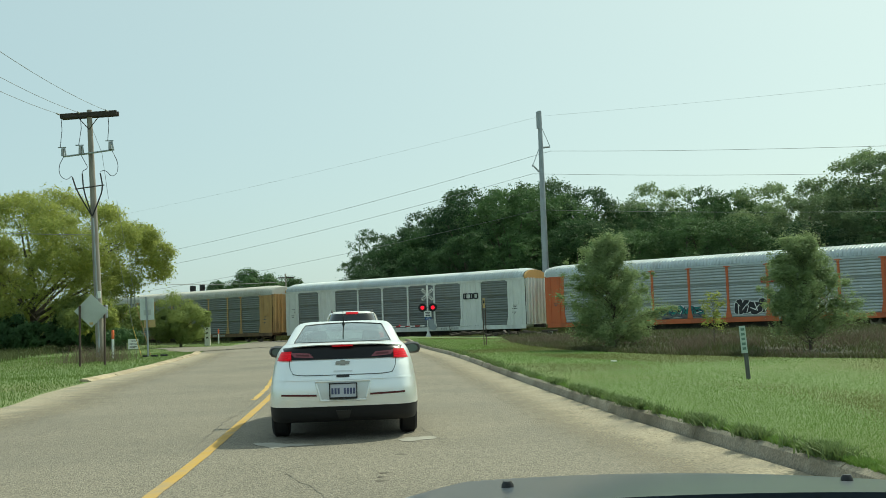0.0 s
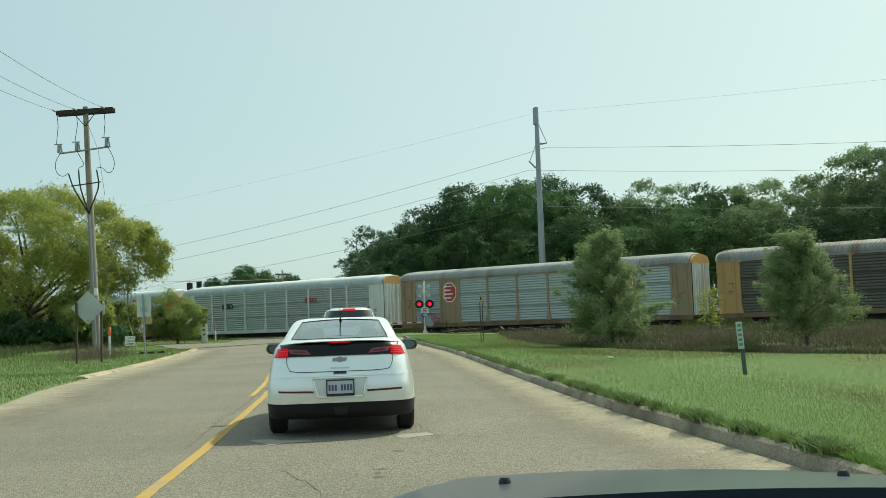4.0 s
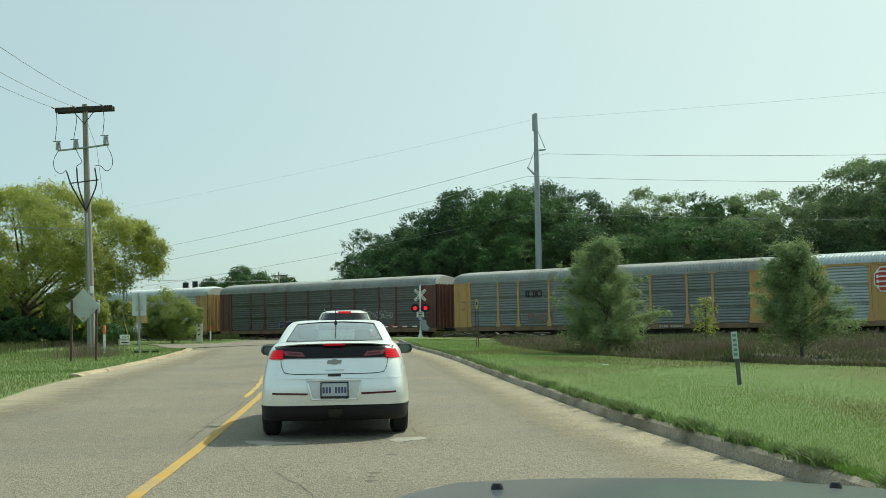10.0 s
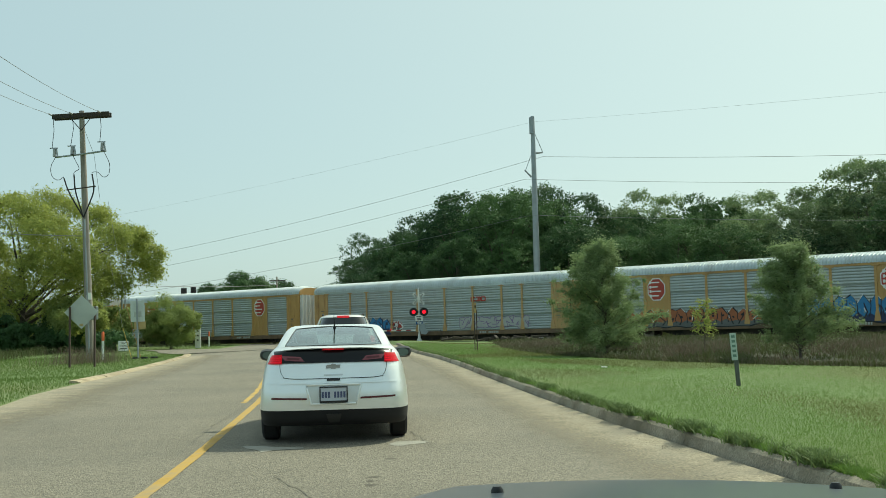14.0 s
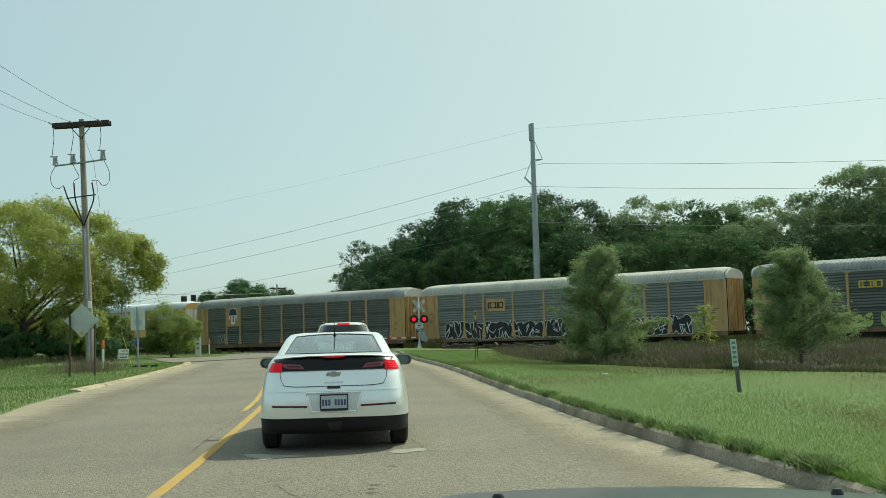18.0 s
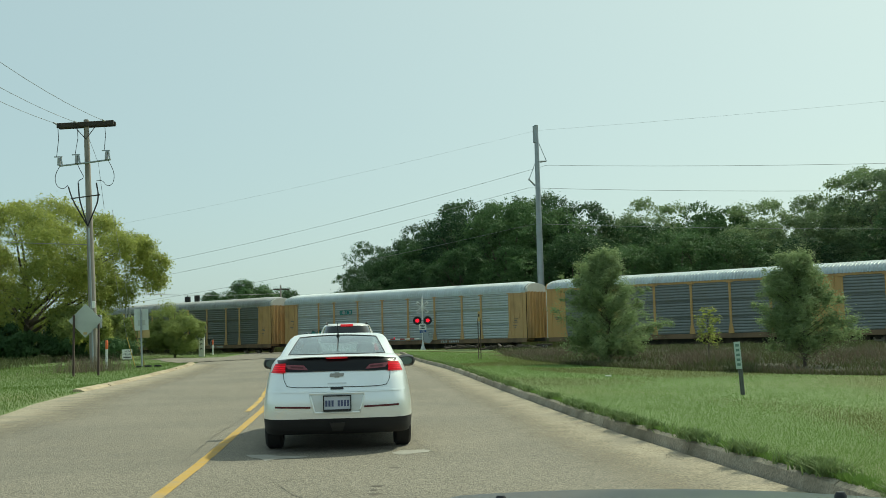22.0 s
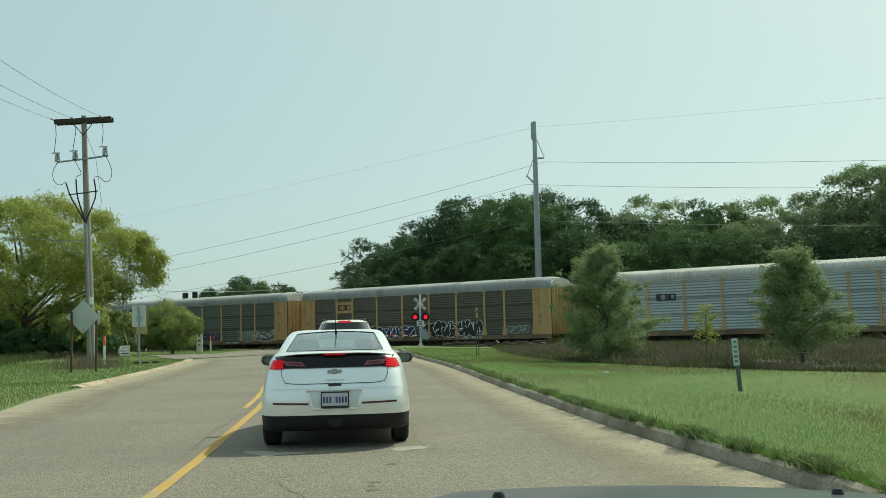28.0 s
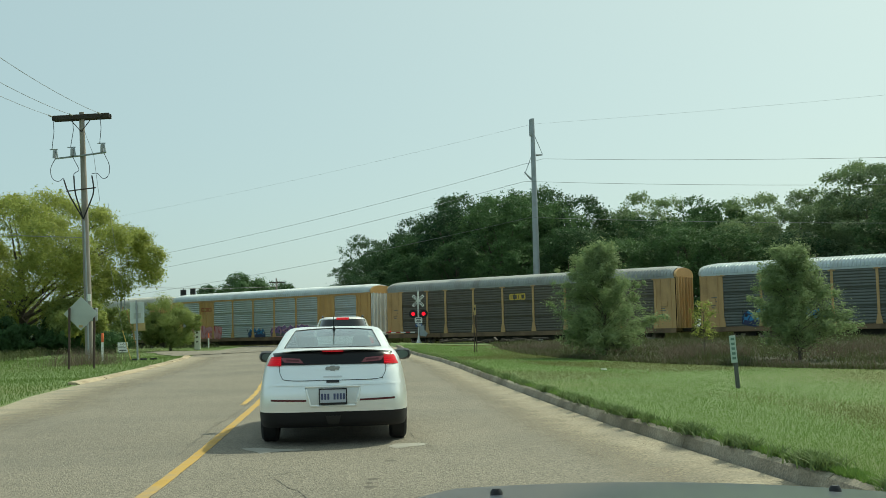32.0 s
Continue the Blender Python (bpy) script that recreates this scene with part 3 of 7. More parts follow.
# ---- grass and trees ----
def blades(name, xy, height, width, material, label, z_of, lean=0.45, kind="stuff", parent=None, bent=True):
    """Many single grass blades, each a bent strip of two quads, or one where they are short."""
    n = len(xy)
    h = height * rng.uniform(0.55, 1.25, n)
    w = width * rng.uniform(0.7, 1.3, n)
    a, b = rng.uniform(0, 2 * np.pi, n), rng.uniform(0, 2 * np.pi, n)
    tilt = rng.uniform(0.05, lean, n)
    base = np.c_[xy, z_of]
    side = np.c_[np.cos(a), np.sin(a), np.zeros(n)] * (w / 2)[:, None]
    bend = np.c_[np.cos(b), np.sin(b), np.zeros(n)]
    mid = base + bend * (h * tilt * 0.4)[:, None] + np.c_[np.zeros((n, 2)), h * 0.6]
    top = base + bend * (h * tilt * 1.2)[:, None] + np.c_[np.zeros((n, 2)), h]
    v = np.stack([base - side, base + side, mid + side * 0.8, mid - side * 0.8, top + side * 0.15, top - side * 0.15], 1).reshape(-1, 3)
    i = np.arange(n)[:, None] * 6
    f = np.concatenate([i + [0, 1, 2, 3], i + [3, 2, 4, 5]], 0)
    if not bent:
        v = np.stack([base - side, base + side, top + side * 0.3, top - side * 0.3], 1).reshape(-1, 3)
        f = np.arange(n * 4).reshape(-1, 4)
    ob = arrays(name, v, f, material, parent, kind)
    return tagged(ob, label, "grass")


def scatter(n, x0, x1, y0, y1, dense=None):
    p = np.c_[rng.uniform(x0, x1, n), rng.uniform(y0, y1, n)]
    return p if dense is None else p[dense(p[:, 0], p[:, 1])]


def lift_of(p, extra):
    return np.array([rise_at(x, y) for x, y in p]) + extra


def edge_line(y):
    """Where the mown lawn ends and the rough meadow begins."""
    return np.interp(y, [20, 27.7, 29.9, 32.3, 34.4, 38.1, 42.8, 50.4, 60, 72], [19, 11.4, 9.7, 8.7, 7.5, 6.3, 4.8, 3.7, 3.4, 3.4])


def right_of(y):
    return np.interp(y, [k[0] for k in RIGHT], [k[1] for k in RIGHT])


def left_of(y):
    return np.interp(y, [k[0] for k in LEFT], [k[1] for k in LEFT])


def lawn_z(p):
    return np.array([float(lawn_at(x, y)) for x, y in p]) - 0.01


def lawn():
    n = 420000
    y = 7.4 * (74 / 7.4) ** rng.uniform(0, 1, n)
    a = right_of(y) + 0.14
    b = np.minimum(edge_line(y), 0.44 * y + 2.0)
    p = np.c_[a + (b - a) * rng.uniform(0, 1, n), y][b > a]
    near = p[:, 1] < 18
    size = np.clip(p[:, 1] / 20, 0.5, 1.5)
    brown = np.array([noise.noise((x * 0.22 + 3, y * 0.16, 5)) for x, y in p]) + rng.normal(0, 0.12, len(p)) + 0.02 * (p[:, 0] - 5) + 0.3 * np.clip(1 - (edge_line(p[:, 1]) - p[:, 0]) / 4.5, 0, 1) > 0.14
    blades("mown_grass", p[near & ~brown], 0.028, 0.006 * size[near & ~brown], BLADE, "short mown green lawn grass beside the kerb", lawn_z(p[near & ~brown]), 0.6, bent=False)
    blades("mown_grass", p[~near & ~brown], 0.028, 0.006 * size[~near & ~brown], BLADE, "short mown green lawn grass", lawn_z(p[~near & ~brown]), 0.6, bent=False)
    blades("mown_grass", p[brown], 0.030, 0.006 * size[brown], LAWN_DRY, "brownish dry patches of the mown lawn", lawn_z(p[brown]) + 0.004, 0.9, bent=False)
    y = 7 * (60 / 7) ** rng.uniform(0, 1, 34000)
    q = np.c_[right_of(y) + 0.11 + np.abs(rng.normal(0, 0.09, len(y))), y]
    lush = np.array([noise.noise((yy * 1.1, 2.0, 7)) + 0.8 * noise.noise((yy * 3.3, 9.0, 7)) for yy in y]) + rng.normal(0, 0.12, len(y))
    low, big = (lush > -0.35) & (lush < 0.18), lush > 0.18
    blades("kerb_grass", q[low], 0.055, 0.008, BLADE, "untrimmed grass along the kerb", lawn_z(q[low]), 1.0)
    q[big, 0] -= np.abs(rng.normal(0, 0.05, big.sum()))
    blades("kerb_grass", q[big], 0.10, 0.013, KERB_BLADE, "dark ragged tufts of weeds hanging over the kerb", lawn_z(q[big]) + 0.015, 1.5)
    p = np.r_[scatter(26000, -22, -8, 19, 36), scatter(60000, -30, -10, 34, 66), scatter(30000, -40, -14, 60, 98)]
    keep = (p[:, 0] < left_of(p[:, 1]) - 0.05 - 0.28 * (p[:, 1] > 31)) & ((p - [TRACK.x, TRACK.y]) @ np.array([ACROSS.x, ACROSS.y]) < -4.2) & (p[:, 0] > -12 - p[:, 1] * 0.33)
    d, along = (p - [TRACK.x, TRACK.y]) @ np.array([ACROSS.x, ACROSS.y]), (p - [TRACK.x, TRACK.y]) @ np.array([ALONG.x, ALONG.y])
    near_d, far_d = (np.interp(along, [m[0] for m in MOUTH], [m[k] for m in MOUTH]) for k in (1, 2))
    p = p[keep & ~((along < 12) & (d > near_d - 0.1) & (d < far_d + 0.1))]
    blades("roadside_grass", p, 0.06, 0.015, VERGE, "short green grass on the roadside island", lift_of(p, 0.03), bent=False)


def gutter_litter():
    """Dry clippings and twigs lying along the kerb's foot."""
    y = 8 * (48 / 8) ** rng.uniform(0, 1, 2600)
    y = y[np.sin(y * 1.7) + np.sin(y * 4.1 + 1) + np.sin(y * 0.6) > 0.4]
    p = np.c_[right_of(y) - np.abs(rng.normal(0.02, 0.10, len(y))), y]
    blades("gutter_litter", p, 0.012, 0.012, DRY, "dry clippings and twigs along the gutter", np.array([road_z(a, b) for a, b in p]) + 0.012, 5.0, bent=False)


gutter_litter()


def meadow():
    # a dark sheet first, so that no lighter soil shows between the blades
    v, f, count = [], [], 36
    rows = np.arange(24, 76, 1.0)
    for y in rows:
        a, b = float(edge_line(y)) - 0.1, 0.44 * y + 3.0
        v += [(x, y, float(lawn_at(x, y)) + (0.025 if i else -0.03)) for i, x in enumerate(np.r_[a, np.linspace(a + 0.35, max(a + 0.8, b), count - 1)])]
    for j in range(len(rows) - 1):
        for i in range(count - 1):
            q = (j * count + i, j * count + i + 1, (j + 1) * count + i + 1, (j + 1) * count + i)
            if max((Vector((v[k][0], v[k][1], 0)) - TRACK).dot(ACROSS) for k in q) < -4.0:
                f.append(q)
    tagged(arrays("thatch", np.array(v), f, MEADOW_FLOOR, kind="stuff"), "dark olive sheet lying on the meadow's ground", "grass")
    p = scatter(210000, -6, 40, 22, 86)
    d = (p - np.array([TRACK.x, TRACK.y])) @ np.array([ACROSS.x, ACROSS.y])
    keep = (p[:, 0] > edge_line(p[:, 1]) - 0.05 + 0.06 * np.sin(p[:, 1] * 1.3)) & (d < -3.6) & (p[:, 0] < 0.43 * p[:, 1] + 2)
    p = p[keep]
    p = p[rng.uniform(0, 1, len(p)) < np.clip(1.4 - 0.012 * p[:, 1], 0.2, 1)]
    p = p[np.array([noise.noise((x * 0.5, y * 0.4, 3)) for x, y in p]) + rng.normal(0, 0.25, len(p)) > -0.5]
    pick = np.array([noise.noise((x * 0.35, y * 0.25, 9)) for x, y in p]) + rng.normal(0, 0.22, len(p)) > 0.30
    tall = lambda q: 0.17 * np.clip(1.15 + 2.2 * np.array([noise.noise((x * 0.6, y * 0.5, 21)) for x, y in q]), 0.35, 2.4)
    blades("dry_grass", p[pick], tall(p[pick]) * 1.1, 0.018, DRY, "dry brown grass before the track", lawn_z(p[pick]), 0.9)
    blades("rough_grass", p[~pick], tall(p[~pick]), 0.026, WEED, "rough green weeds before the track", lawn_z(p[~pick]), 1.1)
    y = rng.uniform(22, 70, 26000)
    q = np.c_[edge_line(y) + np.abs(rng.normal(0, 0.45, len(y))) - 0.06, y]
    olive = rng.uniform(0, 1, len(q)) < 0.7
    blades("rough_grass", q[olive], 0.13, 0.02, WEED, "low rough grass where the meadow meets the lawn", lawn_z(q[olive]), 1.2, bent=False)
    blades("dry_grass", q[~olive], 0.15, 0.014, DRY, "low dry grass where the meadow meets the lawn", lawn_z(q[~olive]), 1.2, bent=False)
    p = scatter(60000, -70, -15, 44, 125)
    d = (p - np.array([TRACK.x, TRACK.y])) @ np.array([ACROSS.x, ACROSS.y])
    keep = ((d < -18.5) & (p[:, 0] < -10.5 - 0.2 * p[:, 1] - 2.6) & (p[:, 1] > 52)) | ((d > -6) & (d < -3.5) & (p[:, 0] < -21))
    p = p[keep]
    blades("rough_grass", p, 0.5, 0.03, WEED, "rough dark grass under the roadside trees", lift_of(p, 0.02), 0.8)
    c = np.array([-17.6, 52.5])
    q = c + rng.normal(0, 1, (900, 2)) * [0.9, 1.5]
    blades("dry_grass", q, 0.75, 0.012, DRY, "tuft of tall dry grass round the sign posts", lift_of(q, 0.02), 0.8)


def leaves(centres, radii, per, size, flat=0.5, droop=0.0, seed=1, soft=False, out=None):
    """Quads for leaves scattered round clump centres, more of them towards each clump's skin; they face away from its middle."""
    r = np.random.default_rng(seed)
    n = len(centres) * per
    c = np.repeat(np.asarray(centres), per, 0)
    rad = np.repeat(np.asarray(radii), per)
    u = r.normal(0, 1, (n, 3))
    u /= np.linalg.norm(u, axis=1)[:, None]
    k = np.abs(r.normal(0, 0.62, n)) if soft else r.uniform(0.25, 1.08, n) ** 0.6
    p = c + u * (rad * k)[:, None] * [1, 1, flat + 0.3]
    a = r.normal(0, 1, (n, 3))
    a[:, 2] -= droop * 2.5
    a /= np.linalg.norm(a, axis=1)[:, None]
    if out is not None:
        far_out = p - np.asarray(out)
        far_out /= np.linalg.norm(far_out, axis=1)[:, None] + 1e-6
        face = u * 0.75 + far_out * 0.5 + r.normal(0, 0.38, (n, 3)) + [0, 0, 0.15]
        a = np.cross(face, a)
        a /= np.linalg.norm(a, axis=1)[:, None]
        b = np.cross(face, a)
    else:
        b = np.cross(a, r.normal(0, 1, (n, 3)))
    b /= np.linalg.norm(b, axis=1)[:, None]
    s = size * r.uniform(0.6, 1.35, n)[:, None]
    lw = (0.55 if out is None else 0.72) - 0.33 * min(1, droop)
    v = np.stack([p, p + a * s * 0.5 + b * s * lw * 0.5, p + a * s, p + a * s * 0.5 - b * s * lw * 0.5], 1).reshape(-1, 3)
    return v, np.arange(n * 4).reshape(-1, 4)


def tree(name, m, label, height, spread, trunk, clumps, per, size, mat, seed, low=0.25, group="", droop=0.0, lobes=None, category="tree", limb_count=4, rough_edge=1.0):
    """A tapered, forking trunk and a ragged crown of leaves in clumps."""
    r = random.Random(seed)
    ob = thing(name, m, label, category, group)
    cs, rs = [], []
    lobes = lobes or [(0, 0, 0.62, 1.0)]
    bend = [(r.uniform(-0.03, 0.03) * height, r.uniform(-0.03, 0.03) * height) for _ in range(4)]
    axis = [Vector((bend[k % 4][0] * q, bend[k % 4][1] * q, height * q * 0.8)) for k, q in enumerate((0, 0.12, 0.3, 0.5, 0.72, 1.0))]
    axis[0].z = -0.15
    part("trunk", Shape().tube(axis, [trunk * 1.35, trunk, trunk * 0.8, trunk * 0.55, trunk * 0.3, trunk * 0.1], 8), BARK, ob)
    for _ in range(clumps):
        lx, ly, lz, ls = r.choice(lobes)
        th, cz = r.uniform(0, 2 * math.pi), r.uniform(-1, 1)
        rr = (1 - cz * cz) ** 0.5
        k = r.uniform(0.45, 1.0) ** 0.5
        hz = (1 - low) * height * 0.5
        p = Vector((lx * spread + math.cos(th) * rr * k * spread * ls * 0.8, ly * spread + math.sin(th) * rr * k * spread * ls * 0.8, 0))
        p.z = height * lz + cz * k * hz * ls * 0.86
        p.z = max(p.z, height * low * r.uniform(0.8, 1.2))
        cs.append(p)
        rs.append(spread * ls * r.uniform(0.13, 0.30) * rough_edge)
    for k in range(limb_count):
        p = cs[(k * 7) % len(cs)]
        z0 = max(height * 0.12, min(height * 0.55, p.z * 0.5))
        st = Vector((0, 0, z0))
        md = st.lerp(p, 0.5) + Vector((0, 0, height * 0.04))
        part("limb", Shape().tube([st, md, p], [trunk * 0.4, trunk * 0.22, trunk * 0.06], 6), BARK, ob)
    v, f = leaves([tuple(c) for c in cs], rs, per, size, seed=seed, droop=droop, soft=droop > 0, out=None if droop else (0, 0, height * 0.45))
    crown = arrays("crown", v, f, mat, ob)
    return ob


def broadleaf(name, m, label, boughs, trunk, stem_top, tufts, per, size, tuft, mat, seed, group="", limb_count=6, category="tree", stem_low=0.18):
    """A tree whose crown is built of billowing boughs (x, y, z, radius): each bough carries tufts of leaves over its outer side."""
    r, g = random.Random(seed), np.random.default_rng(seed)
    ob = thing(name, m, label, category, group)
    lean = r.uniform(-0.05, 0.05) * stem_top
    axis = [Vector((lean * math.sin(q * 2.2), 0.4 * lean * q, stem_top * q)) for q in (0, 0.12, 0.3, 0.5, 0.75, 1.0)]
    axis[0].z = -0.15
    part("trunk", Shape().tube(axis, [trunk * 1.4, trunk, trunk * 0.82, trunk * 0.6, trunk * 0.38, trunk * 0.12], 9), BARK, ob)
    b = np.array(boughs)
    mid = np.array([b[:, 0].mean(), b[:, 1].mean(), b[:, 2].min() * 0.6 + b[:, 2].mean() * 0.4])
    order = sorted(range(len(b)), key=lambda k: (b[k, 2], b[k, 0]))
    for k in order[::max(1, len(order) // limb_count)]:
        tip = Vector(b[k, :3])
        st = Vector((0, 0, min(stem_top * 0.8, max(stem_top * stem_low, tip.z * 0.42))))
        md = st.lerp(tip, 0.45) + Vector((r.uniform(-0.3, 0.3), r.uniform(-0.3, 0.3), 0.08 * tip.z))
        limb = part("limb", Shape().tube([st, md, md.lerp(tip, 0.5) + Vector((0, 0, 0.2)), tip], [trunk * 0.5, trunk * 0.3, trunk * 0.16, trunk * 0.05], 6), BARK, ob)
        for _ in range(3):
            side = md.lerp(tip, r.uniform(0.2, 0.8))
            end = tip + Vector((r.uniform(-1, 1), r.uniform(-1, 1), r.uniform(-0.8, 0.3))) * b[k, 3] * 0.75
            part("twig", Shape().tube([side, side.lerp(end, 0.5) + Vector((0, 0, 0.1)), end], [trunk * 0.12, trunk * 0.07, trunk * 0.02], 5), BARK, limb)
    n = len(b) * tufts
    c, rad = np.repeat(b[:, :3], tufts, 0), np.repeat(b[:, 3], tufts)
    away = c - mid
    away /= np.linalg.norm(away, axis=1)[:, None] + 1e-6
    u = g.normal(0, 1, (n, 3)) + away * 0.75 + [0, 0, 0.25]
    u /= np.linalg.norm(u, axis=1)[:, None]
    p = c + u * (rad * g.uniform(0.35, 1.0, n) ** 0.45 * g.uniform(0.88, 1.14, n))[:, None] * [1, 1, 0.82]
    inside = np.zeros(n, dtype=bool)
    for x, y, z, q in b:
        inside |= np.linalg.norm((p - [x, y, z]) / [1, 1, 0.82], axis=1) < q * 0.55
    p, u = p[~inside], u[~inside]
    n = len(p)
    tr = tuft * g.uniform(0.55, 1.45, n)
    cc, uu, rr = np.repeat(p, per, 0), np.repeat(u, per, 0), np.repeat(tr, per)
    n = len(cc)
    q = cc + g.normal(0, 0.55, (n, 3)) * rr[:, None] * [1, 1, 0.7]
    face = uu * 0.7 + g.normal(0, 0.55, (n, 3)) + [0, 0, 0.35]
    a = np.cross(face, g.normal(0, 1, (n, 3)))
    a /= np.linalg.norm(a, axis=1)[:, None]
    d = np.cross(face, a)
    d /= np.linalg.norm(d, axis=1)[:, None]
    s = size * g.uniform(0.6, 1.35, n)[:, None]
    v = np.stack([q, q + a * s * 0.5 + d * s * 0.36, q + a * s, q + a * s * 0.5 - d * s * 0.36], 1).reshape(-1, 3)
    arrays("crown", v, np.arange(n * 4).reshape(-1, 4), mat, ob)
    return ob


def dome(count, wide, deep, low, high, size, seed, lop=0.25, fill=0.25):
    """Boughs over a domed crown: more on its skin than inside, the dome a little lopsided."""
    r, out = random.Random(seed), []
    for k in range(count):
        f = (k + 0.5) / count
        cz = 1 - 1.75 * f + r.uniform(-0.06, 0.06)
        th = k * 2.39996 + r.uniform(-0.3, 0.3)
        rr = max(0.05, 1 - min(1, abs(cz)) ** 2.2) ** 0.5
        k1 = (1 if r.random() > fill else r.uniform(0.35, 0.8)) * (1 + lop * math.sin(th + seed) * 0.5) * r.uniform(0.86, 1.08)
        z = (low + high) / 2 + cz * (high - low) / 2 * (1 + 0.10 * math.sin(2 * th + seed))
        out.append((math.cos(th) * rr * wide * k1, math.sin(th) * rr * deep * k1, z, size * r.uniform(0.75, 1.25)))
    return out


def track_place(s, d, turn=0):
    c = TRACK + ALONG * s + ACROSS * d
    return pose(c.x, c.y, rise_at(c.x, c.y), rz=turn)


lawn()
meadow()

# the wood behind the track
DARK_TREE = "tall dark green broadleaf tree of the wood behind the track"
KINDS = [
    broadleaf("wood_tree", track_place(-62, 30), DARK_TREE, dome(26, 4.1, 4.1, 5.0, 14.6, 1.75, 11), 0.28, 11, 36, 18, 0.215, 0.40, OAK_LEAF, 11, "wood behind the track"),
    broadleaf("wood_tree", track_place(-66, 27), DARK_TREE, dome(28, 3.8, 3.9, 4.4, 13.7, 1.6, 12, 0.4), 0.25, 10, 34, 18, 0.21, 0.40, OAK_LEAF, 12, "wood behind the track"),
    broadleaf("pale_tree", track_place(-70, 26), "pale green poplar-like tree with gaps in its crown", dome(26, 3.3, 3.4, 4.2, 14.1, 1.3, 13, 0.5, 0.15), 0.2, 11.5, 36, 17, 0.19, 0.36, PALE_LEAF, 13, "wood behind the track"),
    tree("wood_shrub", track_place(-58, 14), "dense dark green shrub at the foot of the wood", 6, 3.4, 0.12, 50, 70, 0.28, OAK_LEAF, 14, 0.03, "wood behind the track", category="shrub"),
]
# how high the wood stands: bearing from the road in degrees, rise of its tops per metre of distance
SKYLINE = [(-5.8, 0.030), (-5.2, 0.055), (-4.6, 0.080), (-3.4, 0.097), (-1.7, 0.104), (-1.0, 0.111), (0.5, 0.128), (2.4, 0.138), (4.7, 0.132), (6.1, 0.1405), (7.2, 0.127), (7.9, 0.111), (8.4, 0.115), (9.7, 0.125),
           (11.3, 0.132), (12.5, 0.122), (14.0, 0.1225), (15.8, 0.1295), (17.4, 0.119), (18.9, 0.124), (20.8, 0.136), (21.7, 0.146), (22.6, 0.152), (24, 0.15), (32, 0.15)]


def wood():
    r = random.Random(5)
    base = [17.6, 16.5, 16.6, 6]
    for d, step, full in ((15.5, 5.4, 0.84), (21, 5.4, 1.03), (28, 5.2, 1.08), (35, 5.0, 0.90)):
        s = -50.0 - d * 0.3
        while s < 60:
            q = TRACK + ALONG * (s + r.uniform(-0.6, 0.6)) + ACROSS * (d + r.uniform(-1.2, 1.2))
            s += step * r.uniform(0.8, 1.2)
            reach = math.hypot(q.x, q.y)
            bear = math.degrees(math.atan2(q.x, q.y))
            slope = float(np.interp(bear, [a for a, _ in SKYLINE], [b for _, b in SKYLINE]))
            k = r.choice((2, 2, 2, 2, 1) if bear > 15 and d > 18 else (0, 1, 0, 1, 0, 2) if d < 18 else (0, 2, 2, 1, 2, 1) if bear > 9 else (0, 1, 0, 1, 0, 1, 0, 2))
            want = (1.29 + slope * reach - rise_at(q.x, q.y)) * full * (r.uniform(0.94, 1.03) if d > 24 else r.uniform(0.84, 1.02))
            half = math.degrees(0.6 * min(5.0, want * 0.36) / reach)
            if bear - half < -5.5:
                continue
            k = 3 if want < 8 or d > 30 else k
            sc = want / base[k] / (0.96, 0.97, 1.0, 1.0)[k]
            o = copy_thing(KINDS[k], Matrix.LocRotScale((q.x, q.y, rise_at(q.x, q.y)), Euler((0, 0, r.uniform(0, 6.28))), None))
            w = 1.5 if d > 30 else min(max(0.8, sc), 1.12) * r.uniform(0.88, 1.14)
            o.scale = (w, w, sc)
    s = -50.0
    while s < 24:
        q = TRACK + ALONG * s + ACROSS * (11.5 + r.uniform(-1, 1.5))
        k = r.uniform(0.55, 0.95)
        o = copy_thing(KINDS[3], pose(q.x, q.y, rise_at(q.x, q.y), rz=r.uniform(0, 360)))
        o.scale = (k, k, k)
        s += r.uniform(2.6, 4)
    # weeds on the far side of the track
    p = np.c_[rng.uniform(-55, 45, 26000), rng.uniform(3.6, 12, 26000)]
    p = np.array([TRACK.x, TRACK.y]) + p[:, :1] * [ALONG.x, ALONG.y] + p[:, 1:] * [ACROSS.x, ACROSS.y]
    blades("rough_grass", p, 0.85, 0.06, WEED, "tall dark weeds between the track and the wood", lift_of(p, 0.02), 0.6, bent=False)


wood()

# tufts of dead weeds in the meadow
for k, (x, y, w, h) in enumerate(((4.4, 58, 1.2, 0.6), (5.5, 52, 1.2, 0.8), (7.6, 47, 1.3, 0.8), (9.6, 43, 0.9, 0.7), (10.2, 38.5, 0.8, 0.75), (14.5, 39, 1.2, 0.6), (14.2, 33, 0.9, 0.5), (16.5, 41, 1.5, 0.7), (8.4, 36.6, 0.7, 0.6))):
    q = np.array([x, y]) + rng.normal(0, 1, (700, 2)) * [w * 0.6, w * 0.6]
    blades("dead_weeds", q, h * 0.62, 0.012, DRY, "tuft of dead grey-brown weeds in the meadow", lift_of(q, 0.0), 1.0)
